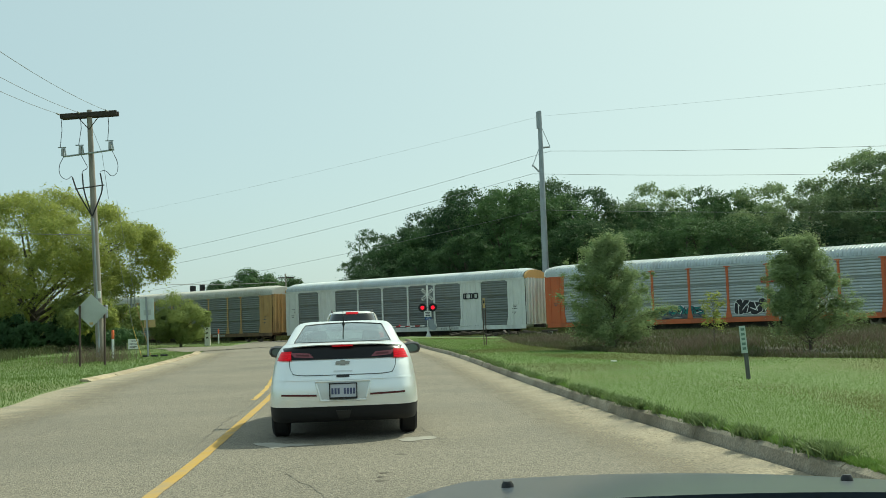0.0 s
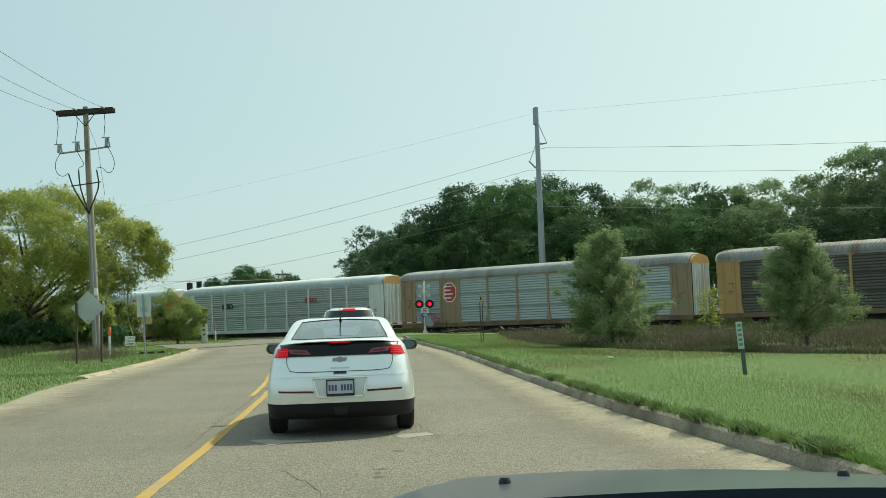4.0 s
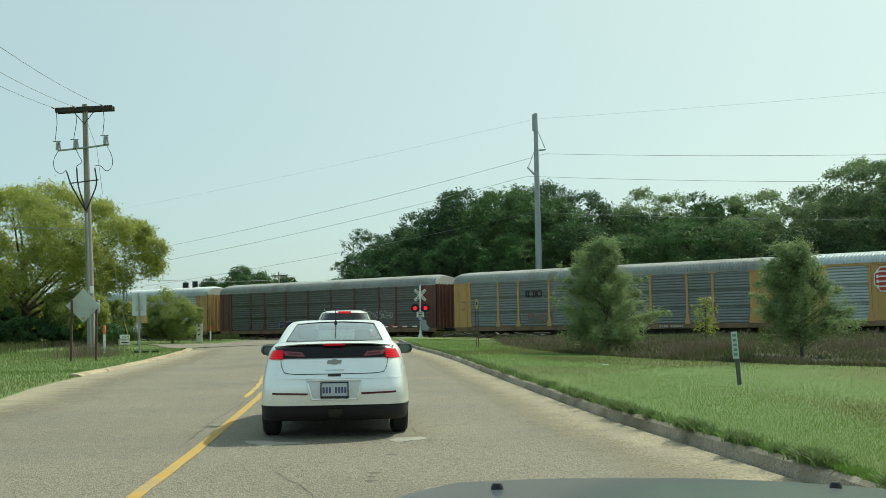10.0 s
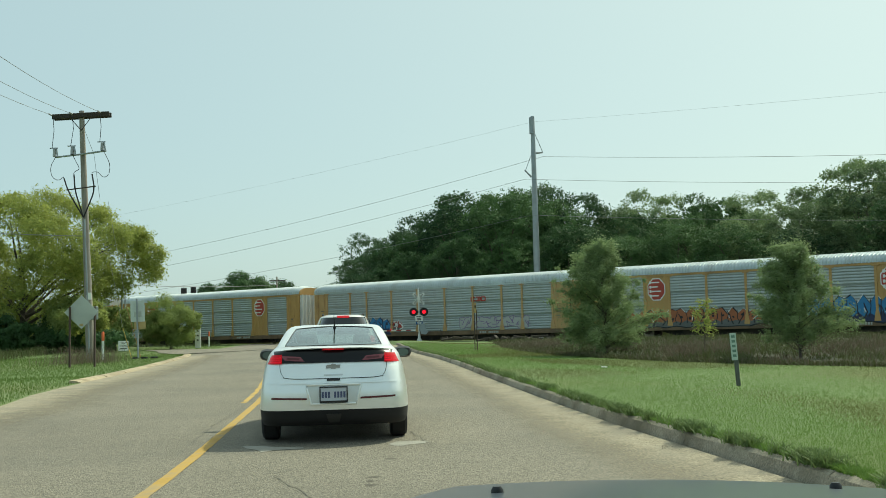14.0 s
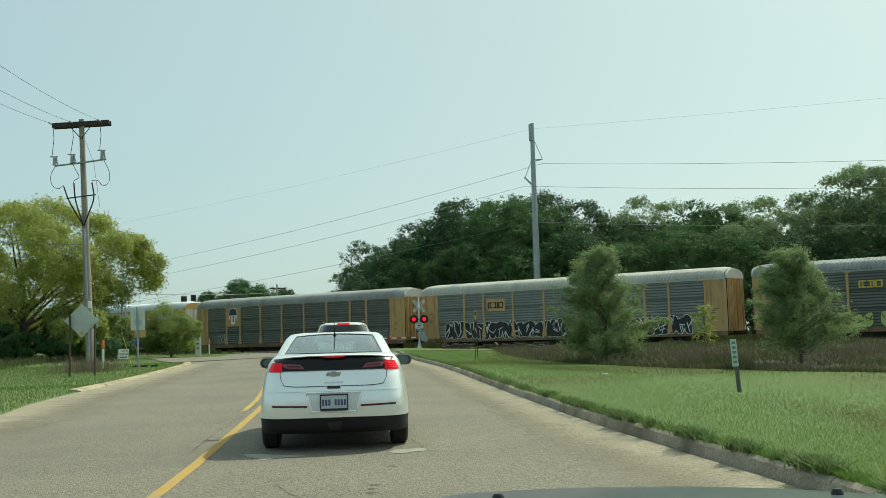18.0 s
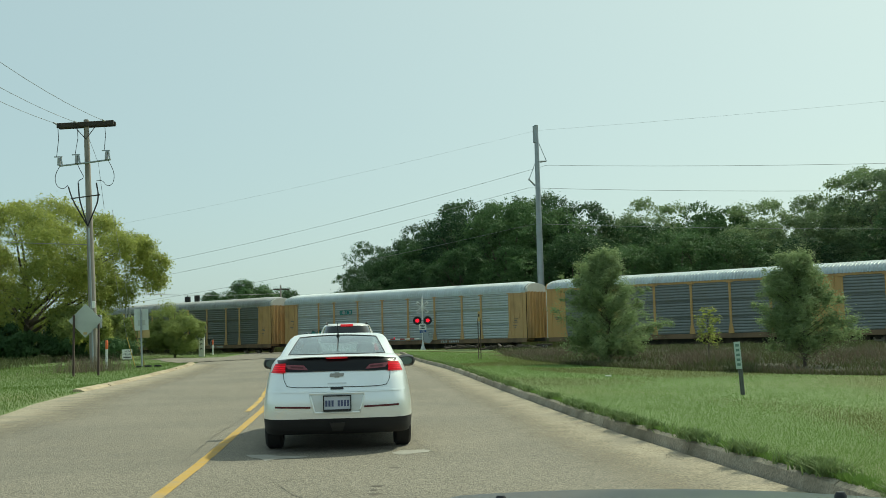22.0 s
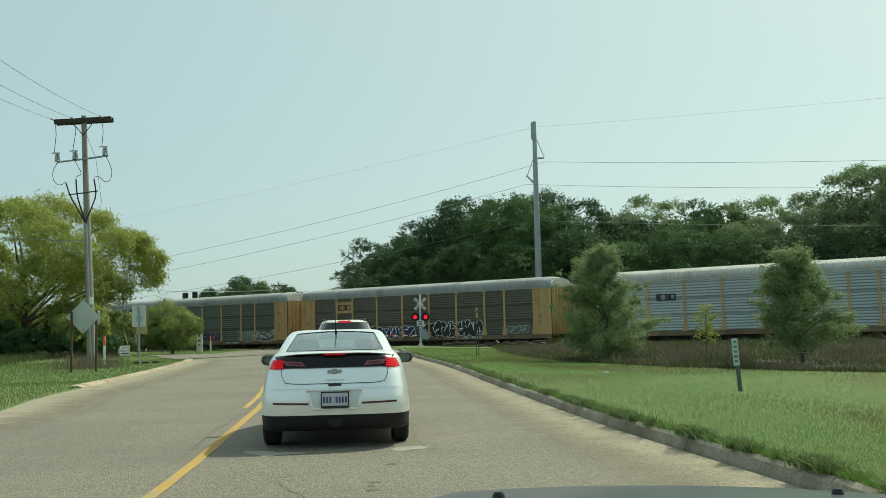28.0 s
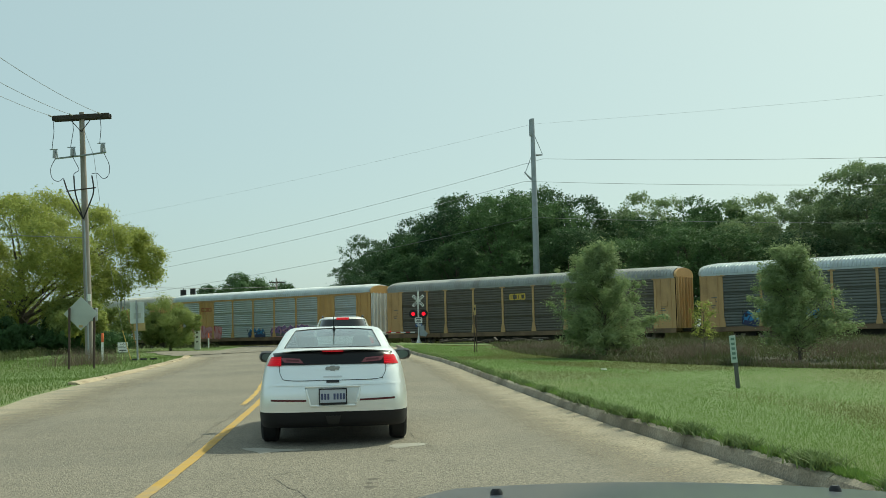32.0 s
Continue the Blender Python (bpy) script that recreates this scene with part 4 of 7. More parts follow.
# trees by the road
ROADSIDE = dome(58, 8.5, 7.5, 4.4, 12.0, 1.9, 21, 0.08, 0.25) + [(10.0, 0.5, 6.6, 1.5), (10.6, -0.5, 7.9, 1.25), (9.2, 0.5, 9.2, 1.3), (8.2, -1.5, 5.4, 1.3), (6.5, -3, 5.0, 1.5), (-3, -6, 4.2, 1.9), (2, -6.5, 4.8, 1.7), (-7, -5, 4.0, 2.0), (-9, -3, 5.0, 2.0), (-5, -6, 2.8, 1.6), (4.5, -5, 3.6, 1.3), (-6, 3, 3.2, 2.1), (-2, 5, 3.0, 2.0), (2.5, 4, 3.0, 2.0), (-10, 2, 3.4, 2.1), (-8.5, -3.5, 2.6, 1.8), (-1, -7.5, 6.4, 1.6), (-5, -7.2, 6.0, 1.6), (3.5, -7, 6.6, 1.5), (-8, -6, 7.0, 1.7), (6.5, -5.5, 7.2, 1.5), (0.5, -6.8, 3.4, 1.4), (-3.2, -6.8, 2.2, 1.3)]
broadleaf("roadside_tree", pose(-35.4, 90, rise_at(-35.4, 90)), "spreading roadside tree with yellowing green leaves", ROADSIDE, 0.28, 8.5, 84, 24, 0.17, 0.46, GOLD_LEAF, 21, limb_count=16, stem_low=0.2)
broadleaf("roadside_tree", pose(-48.5, 95, rise_at(-48.5, 95)), "spreading green roadside tree, slightly yellowing", dome(30, 6.8, 6.5, 4.0, 11.6, 1.9, 22), 0.38, 8.0, 50, 22, 0.2, 0.5, GOLD_LEAF, 22, limb_count=12)
tree("undergrowth_shrub", pose(-26.6, 80, rise_at(-26.6, 80)), "low yellow-green shrub below the roadside tree", 3.6, 1.8, 0.08, 44, 200, 0.17, GOLD_LEAF, 23, 0.02, category="shrub")
tree("undergrowth_shrub", pose(-36.5, 84, rise_at(-36.5, 84)), "dark green undergrowth below the roadside tree", 4.0, 3.4, 0.08, 50, 200, 0.2, OAK_LEAF, 24, 0.02, category="shrub")
tree("undergrowth_shrub", pose(-31.0, 88, rise_at(-31.0, 88)), "dark green undergrowth below the roadside tree", 3.2, 3.0, 0.08, 44, 200, 0.2, OAK_LEAF, 25, 0.02, category="shrub")
for x, y, hh, k in ((-40, 98, 6.4, 1), (-46, 100, 6.8, 0), (-34.5, 99, 5.6, 1), (-52, 98, 6.2, 1), (-40.5, 88, 4.6, 1), (-44, 84, 3.6, 1), (-33.6, 82, 2.8, 0), (-29.0, 84, 4.2, 1), (-26.0, 84.5, 3.4, 1), (-48, 90, 5.0, 0)):
    tree("undergrowth_shrub", pose(x, y, rise_at(x, y)), "leafy shrub in the thicket below the roadside tree", hh, hh * 0.62, 0.06, 44, 220, 0.17, (OAK_LEAF, BUSH_LEAF)[k], 60 + int(-x), 0.02, "thicket", category="shrub")
for k, (x, y, hh) in enumerate(((-32.6, 83, 2.2), (-30.2, 83.5, 2.0), (-28.0, 82, 1.9), (-24.6, 79, 1.5))):
    tree("undergrowth_shrub", pose(x, y, rise_at(x, y)), "dark green shrub in the thicket before the roadside tree", hh, 1.9, 0.06, 44, 200, 0.14, OAK_LEAF, 80 + k, 0.02, "thicket", category="shrub")
tree("round_bush", pose(-21.6, 84.5, rise_at(-21.6, 84.5)), "rounded yellow-green bush at the street corner", 4.75, 2.75, 0.09, 150, 330, 0.10, BUSH_LEAF, 26, 0.06, category="bush", lobes=[(0, 0, 0.5, 1.0), (-0.35, 0, 0.35, 0.7), (0.3, 0, 0.4, 0.75)])


def plume_tree(name, m, label, height, stem, limbs, sprays, per, size, reach, mat, seed, first=0.08, category="tree", fluff=0.13):
    """A young tree of rising, arching limbs, each feathered with small leaves; reach(h, a) is the crown's radius."""
    r = random.Random(seed)
    ob = thing(name, m, label, category)
    lean = r.uniform(-0.05, 0.05) * height
    up = [Vector((lean * q * q, 0, height * 0.93 * q)) for q in (0, 0.25, 0.5, 0.75, 1.0)]
    up[0].z = -0.12
    part("trunk", Shape().tube(up, [stem * 1.2, stem, stem * 0.8, stem * 0.5, stem * 0.15], 8), BARK, ob)
    cs, rs = [], []
    for k in range(limbs):
        q = first + (0.96 - first) * (k + r.uniform(0, 1)) / limbs
        a = k * 2.4 + r.uniform(-0.5, 0.5)
        tip_h = min(1.0, q + r.uniform(0.02, 0.16))
        rad = reach(tip_h, a) * r.uniform(0.55, 1.06) * (1 + 0.16 * math.sin(7 * q + 2.3 * a))
        st = Vector((lean * q * q * 0.6, 0, height * max(0.06, q - 0.12)))
        tip = Vector((math.cos(a) * rad + lean * tip_h, math.sin(a) * rad, height * tip_h))
        md = st.lerp(tip, 0.55) + Vector((0, 0, height * 0.05))
        part("limb", Shape().tube([st, md, tip], [stem * 0.35, stem * 0.2, stem * 0.06], 5), BARK, ob)
        for j in range(sprays):
            e = 0.3 + 0.75 * (j + r.uniform(0, 1)) / sprays
            p = st.lerp(md, min(1, e * 2)) if e < 0.5 else md.lerp(tip, e * 2 - 1)
            p = p + Vector((r.gauss(0, 0.06), r.gauss(0, 0.06), r.gauss(0, 0.05))) * height * 0.35
            cs.append(tuple(p))
            rs.append(fluff * r.uniform(0.5, 1.5) * (1.25 - 0.5 * e))
    v, f = leaves(cs, rs, per, size, flat=0.8, droop=1.0, seed=seed, soft=True, out=(0, 0, height * 0.35))
    arrays("crown", v, f, mat, ob)
    return ob


plume_tree("young_tree", pose(6.5, 42.4, rise_at(6.5, 42.4)), "feathery young green tree in the rough meadow", 4.3, 0.05, 105, 8, 105, 0.084,
           lambda h, a: float(np.interp(h, [0, 0.12, 0.3, 0.5, 0.7, 0.85, 1], [1.3, 1.9, 2.05, 1.9, 1.6, 1.15, 0.55])) * (1 - 0.12 * math.cos(a) * (h > 0.5) + 0.10 * math.sin(3 * a + 4 * h)), WILLOW_LEAF, 31, first=0.02, fluff=0.34)
plume_tree("young_tree", pose(11.45, 34.1, rise_at(11.45, 34.1)), "feathery young green tree with a clear stem", 3.6, 0.05, 95, 8, 105, 0.072,
           lambda h, a: float(np.interp(h, [0, 0.2, 0.35, 0.5, 0.62, 0.8, 1], [0.9, 1.45, 1.7, 1.4, 1.35, 1.2, 0.5])) * (1 + 0.16 * math.cos(a) * (1 if h < 0.5 else -1.2) + 0.12 * math.sin(3 * a + 5 * h)), WILLOW_LEAF, 32, first=0.16, fluff=0.28)
plume_tree("sapling", pose(9.5, 38.6, rise_at(9.5, 38.6)), "thin twiggy sapling with small yellow-green leaves", 2.0, 0.018, 24, 5, 12, 0.09,
           lambda h, a: float(np.interp(h, [0, 0.3, 0.6, 0.85, 1], [0.3, 0.5, 0.72, 0.6, 0.25])), GOLD_LEAF, 33, first=0.35, category="sapling", fluff=0.13)
far = tree("far_tree", pose(-45, 240, 0), "distant green tree beyond the track", 15, 8.5, 0.3, 90, 220, 0.42, OAK_LEAF, 41, 0.1, "far trees")
for x, y, k in ((-53, 244, 0.85), (-38, 250, 0.9), (-62, 255, 0.7), (-31, 262, 0.8)):
    o = copy_thing(far, pose(x, y, 0, rz=x * 7))
    o.scale = (k, k, k)


# ---- train ----
def paint(name, rgb, rough=0.55, dirt=(0.10, 0.075, 0.055), amount=0.6, **kw):
    return material(name, rgb, rough, vary=0.16, scale=0.9, fine=14, dirt=dirt, dirt_amount=amount, dirt_scale=0.55, stretch=(1.6, 1, 0.45), **kw)


TAN = paint("tan_car_paint", (0.50, 0.315, 0.138), dirt=(0.20, 0.125, 0.065), amount=0.75)
TAN_OLD = paint("faded_tan_car_paint", (0.33, 0.235, 0.14), amount=0.7)
TAN_BRIGHT = paint("bright_tan_car_paint", (0.51, 0.305, 0.11), dirt=(0.24, 0.145, 0.07), amount=0.6)
ORANGE = paint("orange_red_car_paint", (0.58, 0.135, 0.045), amount=0.4)
MAROON = paint("maroon_car_paint", (0.13, 0.05, 0.042), amount=0.4)
WHITE_CAR = paint("off_white_car_paint", (0.70, 0.71, 0.68), amount=0.35, dirt=(0.30, 0.27, 0.22))
PANEL_BRIGHT = paint("bright_galvanised_panel", (0.40, 0.435, 0.435), 0.42, dirt=(0.34, 0.325, 0.29), amount=0.65, metal=0.25, each=0.06)
PANEL_GREY = paint("dull_galvanised_panel", (0.20, 0.215, 0.212), 0.5, dirt=(0.17, 0.152, 0.122), amount=0.55, metal=0.2, each=0.08)
PANEL_DARK = paint("grimy_galvanised_panel", (0.128, 0.137, 0.125), 0.55, dirt=(0.105, 0.09, 0.07), amount=0.6, metal=0.15, each=0.08)
PANEL_BROWN = paint("brown_grimy_panel", (0.115, 0.102, 0.083), 0.6, dirt=(0.072, 0.058, 0.044), amount=0.6, metal=0.1, each=0.08)
ROOF_BRIGHT = paint("bright_galvanised_roof", (0.52, 0.58, 0.60), 0.4, dirt=(0.40, 0.40, 0.38), amount=0.35, metal=0.25)
ROOF_GREY = paint("weathered_roof", (0.32, 0.34, 0.335), 0.55, dirt=(0.19, 0.18, 0.16), amount=0.5)
ROOF_CREAM = paint("cream_roof", (0.50, 0.50, 0.455), 0.55, dirt=(0.34, 0.31, 0.25), amount=0.4)
ROOF_BROWN = paint("rust_stained_roof", (0.33, 0.32, 0.30), 0.6, dirt=(0.20, 0.14, 0.09), amount=0.8)
UNDER = paint("underframe_grime", (0.022, 0.019, 0.017), 0.85)
BUFF_SILL = paint("rusty_sill", (0.20, 0.13, 0.075), 0.75, dirt=(0.05, 0.04, 0.03), amount=0.7)
# near-black that stands for the shade inside the closed cars
CORE = material("inner_shade_black", (0.03, 0.03, 0.03), 0.8)
INK = {k: material("spray_" + k, c, 0.6, vary=0.2, scale=3) for k, c in dict(black=(0.02, 0.02, 0.022), white=(0.80, 0.80, 0.78), blue=(0.04, 0.20, 0.42), pale_blue=(0.19, 0.27, 0.33), navy=(0.025, 0.035, 0.09),
       teal=(0.03, 0.20, 0.18), red=(0.42, 0.06, 0.04), pink=(0.50, 0.25, 0.28), grey=(0.42, 0.42, 0.40), purple=(0.20, 0.12, 0.28), yellow=(0.60, 0.42, 0.08), green=(0.42, 0.48, 0.14), rust=(0.36, 0.12, 0.05), dim=(0.125, 0.13, 0.125)).items()}
LONG, HALF, EAVE, SILL = 26.9, 1.50, 4.58, 0.86
ENDW = 1.57
POSTS = (11.78, 9.02, 7.10, 4.28, 1.43, -1.43, -4.28, -7.10, -9.02, -11.78)     # posts along a car side


def panel_mesh(w):
    """A side sheet with horizontal folds, standing on its foot's middle."""
    s, rows, v = Shape(), 18, []
    h = EAVE - SILL - 0.16
    prof = []
    for k in range(rows):
        z, q = h * k / rows, h / rows
        prof += [(0.004, z), (0.05, z + q * 0.34), (0.046, z + q * 0.66)]
        if k in (5, 11):
            prof[-1] = (-0.03, z + q * 0.55)
    prof.append((0.0, h))
    for y, z in prof:
        v += [(-w / 2, y, z), (w / 2, y, z)]
    s.add(v, [(2 * i + 1, 2 * i, 2 * i + 2, 2 * i + 3) for i in range(len(prof) - 1)])
    return s.mesh("side_panel")


def fluted(w, h, ribs, rw, rd):
    """One sheet with upright folds, its foot on the ground line."""
    line = [(-w / 2, -0.025), (-w / 2, 0.025)]
    for x in ribs:
        line += [(x - rw / 2, 0.025), (x - rw / 2 + 0.012, 0.025 + rd), (x + rw / 2 - 0.012, 0.025 + rd), (x + rw / 2, 0.025)]
    line = [p for p in line if abs(p[0]) <= w / 2] + [(w / 2, 0.025), (w / 2, -0.025)]
    return Shape().loft([[(x, y, z) for x, y in line] for z in (0.0, h)])


def roof_mesh():
    prof = [(1.53, 4.55), (1.51, 4.78), (1.32, 5.04), (0.85, 5.24), (0.0, 5.33)]
    prof += [(-y, z) for y, z in prof[-2::-1]]
    rings, x = [], -LONG / 2 + 0.25
    while x < LONG / 2 - 0.2:
        for dx, out in ((0, 0.0), (0.035, 0.055), (0.135, 0.055), (0.17, 0.0)):
            e = max(0.0, (abs(x + dx) - (LONG / 2 - 1.0)) / 0.9)
            rings.append([(x + dx, y * (1 + out * 0.6) * (1 - 0.05 * e), z + out - 0.16 * e * e * (z - 4.5)) for y, z in prof])
        x += 0.24
    return tidy(Shape().loft(rings, closed=False, caps=False).mesh("roof"), 30)


def car_meshes():
    m = {}
    m["roof"] = roof_mesh()
    m["core"] = tidy(Shape().box((0, 0, (EAVE + SILL) / 2), (LONG - 0.5, 2 * HALF - 0.14, EAVE - SILL)).mesh("inner_body"))
    s = Shape()
    for y in (-HALF + 0.04, HALF - 0.04):
        s.box((0, y, SILL - 0.16), (LONG - 0.3, 0.12, 0.34), cut=0.02)
    s.box((0, 0, SILL - 0.12), (LONG - 0.6, 2.5, 0.16))
    m["sill"] = tidy(s.mesh("side_sill"))
    s = Shape().loft([[(x, y, z) for y, z in ((-1.25, 0.80), (1.25, 0.80), (1.05, d), (-1.05, d))] for x, d in ((-LONG / 2 + 0.8, 0.6), (-LONG / 2 + 5.2, 0.55), (-LONG / 2 + 6.5, 0.16), (LONG / 2 - 6.5, 0.16), (LONG / 2 - 5.2, 0.55), (LONG / 2 - 0.8, 0.6))])
    m["underframe"] = tidy(s.mesh("underframe"))
    s = Shape()
    for k in (-1, 1):
        s.box((0, k * (HALF - 0.02), EAVE - 0.07), (LONG - 0.35, 0.10, 0.16), cut=0.015)
    m["rail"] = tidy(s.mesh("top_rail"))
    h = EAVE - SILL - 0.12
    s = Shape().box((0, 0.0, h / 2), (0.17, 0.09, h), cut=0.012)
    s.slab([(-0.2, 0), (0.2, 0), (0.19, 0.16), (0.085, 0.72), (-0.085, 0.72), (-0.19, 0.16)], -0.02, 0.052, Matrix(((1, 0, 0, 0), (0, 0, 1, 0), (0, 1, 0, 0), (0, 0, 0, 1))))
    s.box((0, 0.014, h - 0.06), (0.46, 0.09, 0.07), cut=0.012)
    m["post"] = tidy(s.mesh("post"))
    s = fluted(ENDW, h, (-0.45, 0.35), 0.07, 0.04)
    m["end_panel"] = tidy(s.mesh("end_panel"))
    s = fluted(2 * HALF - 0.1, EAVE - SILL, (-1.2, -0.75, -0.3, 0.3, 0.75, 1.2), 0.12, 0.08)
    s.v = [(y + 0.05, -x, z + SILL - 0.02) for x, y, z in s.v]
    m["end_door"] = tidy(s.mesh("end_door"))
    s = Shape().slab([(1.5, 4.5), (1.49, 4.74), (1.28, 4.98), (0.82, 5.14), (0, 5.22), (-0.82, 5.14), (-1.28, 4.98), (-1.49, 4.74), (-1.5, 4.5)], -0.07, 0.12, Matrix(((0, 0, 1, 0), (1, 0, 0, 0), (0, 1, 0, 0), (0, 0, 0, 1))))
    m["end_cap"] = tidy(s.mesh("end_cap"))
    s = Shape()
    for y in (-0.98, 0.98):
        s.box((0, y, 0.50), (2.35, 0.16, 0.22), cut=0.03).box((0, y, 0.36), (0.75, 0.14, 0.3), cut=0.03)
        for x in (-0.9, 0.9):
            s.box((x, y, 0.42), (0.34, 0.2, 0.3), cut=0.04)
    s.box((0, 0, 0.52), (0.4, 1.9, 0.2), cut=0.03)
    m["bogie"] = tidy(s.mesh("bogie_frame"))
    s = Shape()
    for y in (-0.75, 0.75):
        s.loft([[(r * math.cos(a), y + dy, r * math.sin(a)) for a in np.linspace(0, 2 * math.pi, 21)[:-1]] for r, dy in ((0.08, -0.07), (0.36, -0.07), (0.36, 0.06), (0.40, 0.06), (0.40, 0.09), (0.08, 0.09))])
    s.tube([(0, -0.9, 0), (0, 0.9, 0)], 0.08, 10)
    m["wheelset"] = tidy(s.mesh("wheelset"))
    m["coupler"] = tidy(Shape().box((0, 0, 0.72), (1.1, 0.22, 0.26), cut=0.03).box((0.45, 0, 0.72), (0.3, 0.36, 0.32), cut=0.05).mesh("coupler"))
    s = Shape()
    for z in np.arange(1.0, 4.5, 0.42):
        s.box((0, 0.06, z), (0.42, 0.025, 0.03))
    m["ladder"] = s.mesh("ladder")
    s = Shape().box((0, 0.055, 0), (0.46, 0.05, 0.40), cut=0.01).box((0, 0.075, 0.0), (0.22, 0.03, 0.07))
    m["hatch"] = tidy(s.mesh("service_hatch"))
    s = Shape()
    for k, w in enumerate((0.13, 0.1, 0.13, 0.12, 0, 0.1, 0.13, 0.11, 0.13, 0.12, 0.1)):
        if w:
            s.box((0.9 - k * 0.17, 0.0, 0.0), (w, 0.008, 0.17))
    m["stencil"] = s.mesh("stencil_mark")
    s = Shape()
    for k, w in enumerate((0.42, 0.30, 0.46, 0.0, 0.36, 0.22)):
        if w:
            s.box((0.02 * k, 0.0, -0.14 * k), (w, 0.008, 0.06))
    m["end_marks"] = s.mesh("end_marks")
    return m


MESH = car_meshes()
SHEETS = {}


def capsule(a, b, w, bulge=0.0):
    """Outline of a round-ended stroke from a to b."""
    a, b = Vector(a), Vector(b)
    d = b - a
    t0 = math.atan2(d.y, d.x)
    out = []
    for c, s0 in ((b, t0 - math.pi / 2), (a, t0 + math.pi / 2)):
        for k in range(6):
            t = s0 + math.pi * k / 5
            out.append((c.x + w * math.cos(t), c.y + w * math.sin(t)))
    return out


def wild_piece(car, p0, p1, z0, z1, fill, edge, seed):
    """One large sprayed piece: a jagged coloured field with a dark rim and bent strokes in it."""
    r = random.Random(seed)
    x0, x1 = LONG / 2 - p0 * LONG, LONG / 2 - p1 * LONG
    face = Matrix(((1, 0, 0, 0), (0, 0, 1, 0), (0, 1, 0, 0), (0, 0, 0, 1)))
    n = max(4, round(abs(x1 - x0) / 0.75))
    rim = []
    for k in range(n * 2 + 1):
        q = k / (n * 2)
        rim.append((x0 + (x1 - x0) * q, z1 - (0.05 if k % 2 else 0.32) * (z1 - z0) * r.uniform(0.4, 1.3) - 0.25 * (z1 - z0) * abs(2 * q - 1) ** 3))
    low = [(x0 + (x1 - x0) * (1 - k / n), z0 + 0.16 * (z1 - z0) * r.uniform(0, 1) * (k % 2)) for k in range(n + 1)]
    out = rim + low
    cx, cz = (x0 + x1) / 2, (z0 + z1) / 2
    grown = [(cx + (x - cx) * 1.025, cz + (z - cz) * 1.10) for x, z in out]
    field = part("graffiti_piece", Shape().slab(grown, HALF + 0.040, HALF + 0.045, face), INK[edge], car, smooth=False)
    part("fill", Shape().slab(out, HALF + 0.044, HALF + 0.050, face), INK[fill], field, smooth=False)
    foot = [(x, z0 + (z1 - z0) * (r.uniform(0.20, 0.27) if k % 2 else r.uniform(0.30, 0.40))) for k, x in enumerate(np.linspace(x0 + (x1 - x0) * 0.02, x1 - (x1 - x0) * 0.02, n * 2 + 1))]
    part("shading", Shape().slab(foot + low, HALF + 0.045, HALF + 0.0515, face), INK[{"blue": "navy", "pale_blue": "blue"}.get(fill, "dim")], field, smooth=False)
    shine = Shape()
    for k in range(1, n * 2 - 1, 3):
        shine.slab(capsule(Vector(rim[k]) + Vector((0, 0.07)), Vector(rim[k + 1]) + Vector((0, 0.07)), 0.018), HALF + 0.040, HALF + 0.0465, face)
    part("rim_highlight", shine, INK["white"], field, smooth=False)
    for k in range(n):
        mid = x0 + (x1 - x0) * (k + 0.5) / n
        hole = Vector((mid + r.uniform(-0.2, 0.2), z0 + (z1 - z0) * r.uniform(0.42, 0.58)))
        turn, wide = r.uniform(0, 6.28), r.uniform(0.09, 0.16)
        part("counter", Shape().slab([(hole.x + wide * (1.25 if i % 2 else 0.7) * math.cos(turn - i * 1.257), hole.y + wide * 0.8 * math.sin(turn - i * 1.257)) for i in range(5)], HALF + 0.047, HALF + 0.0530, face), INK["black"], field, smooth=False)
        seam = [Vector((mid + 0.37 + r.uniform(-0.1, 0.1), z0 + (z1 - z0) * q)) for q in (0.22, 0.42, 0.58, 0.8)]
        line = Shape()
        for i in range(3):
            line.slab(capsule(seam[i], seam[i + 1], 0.026), HALF + 0.048, HALF + 0.0575 + i * 0.0006, face)
        part("outline", line, INK["black"], field, smooth=False)
        spots = [Vector((mid + r.uniform(-0.33, 0.33), z0 + (z1 - z0) * q)) for q in (0.12, r.uniform(0.25, 0.4), r.uniform(0.45, 0.6), 0.68)]
        s, lit = Shape(), Shape()
        for i in range(3):
            s.slab(capsule(spots[i], spots[i + 1], 0.038), HALF + 0.048, HALF + 0.054 + i * 0.0008, face)
        part("stroke", s, INK[edge], field, smooth=False)
        if k % 2:
            lit.slab(capsule(spots[1] + Vector((0.09, 0.02)), spots[2] + Vector((0.09, 0.0)), 0.022), HALF + 0.048, HALF + 0.056, face)
            part("highlight", lit, INK["white" if fill != "purple" else "pink"], field, smooth=False)


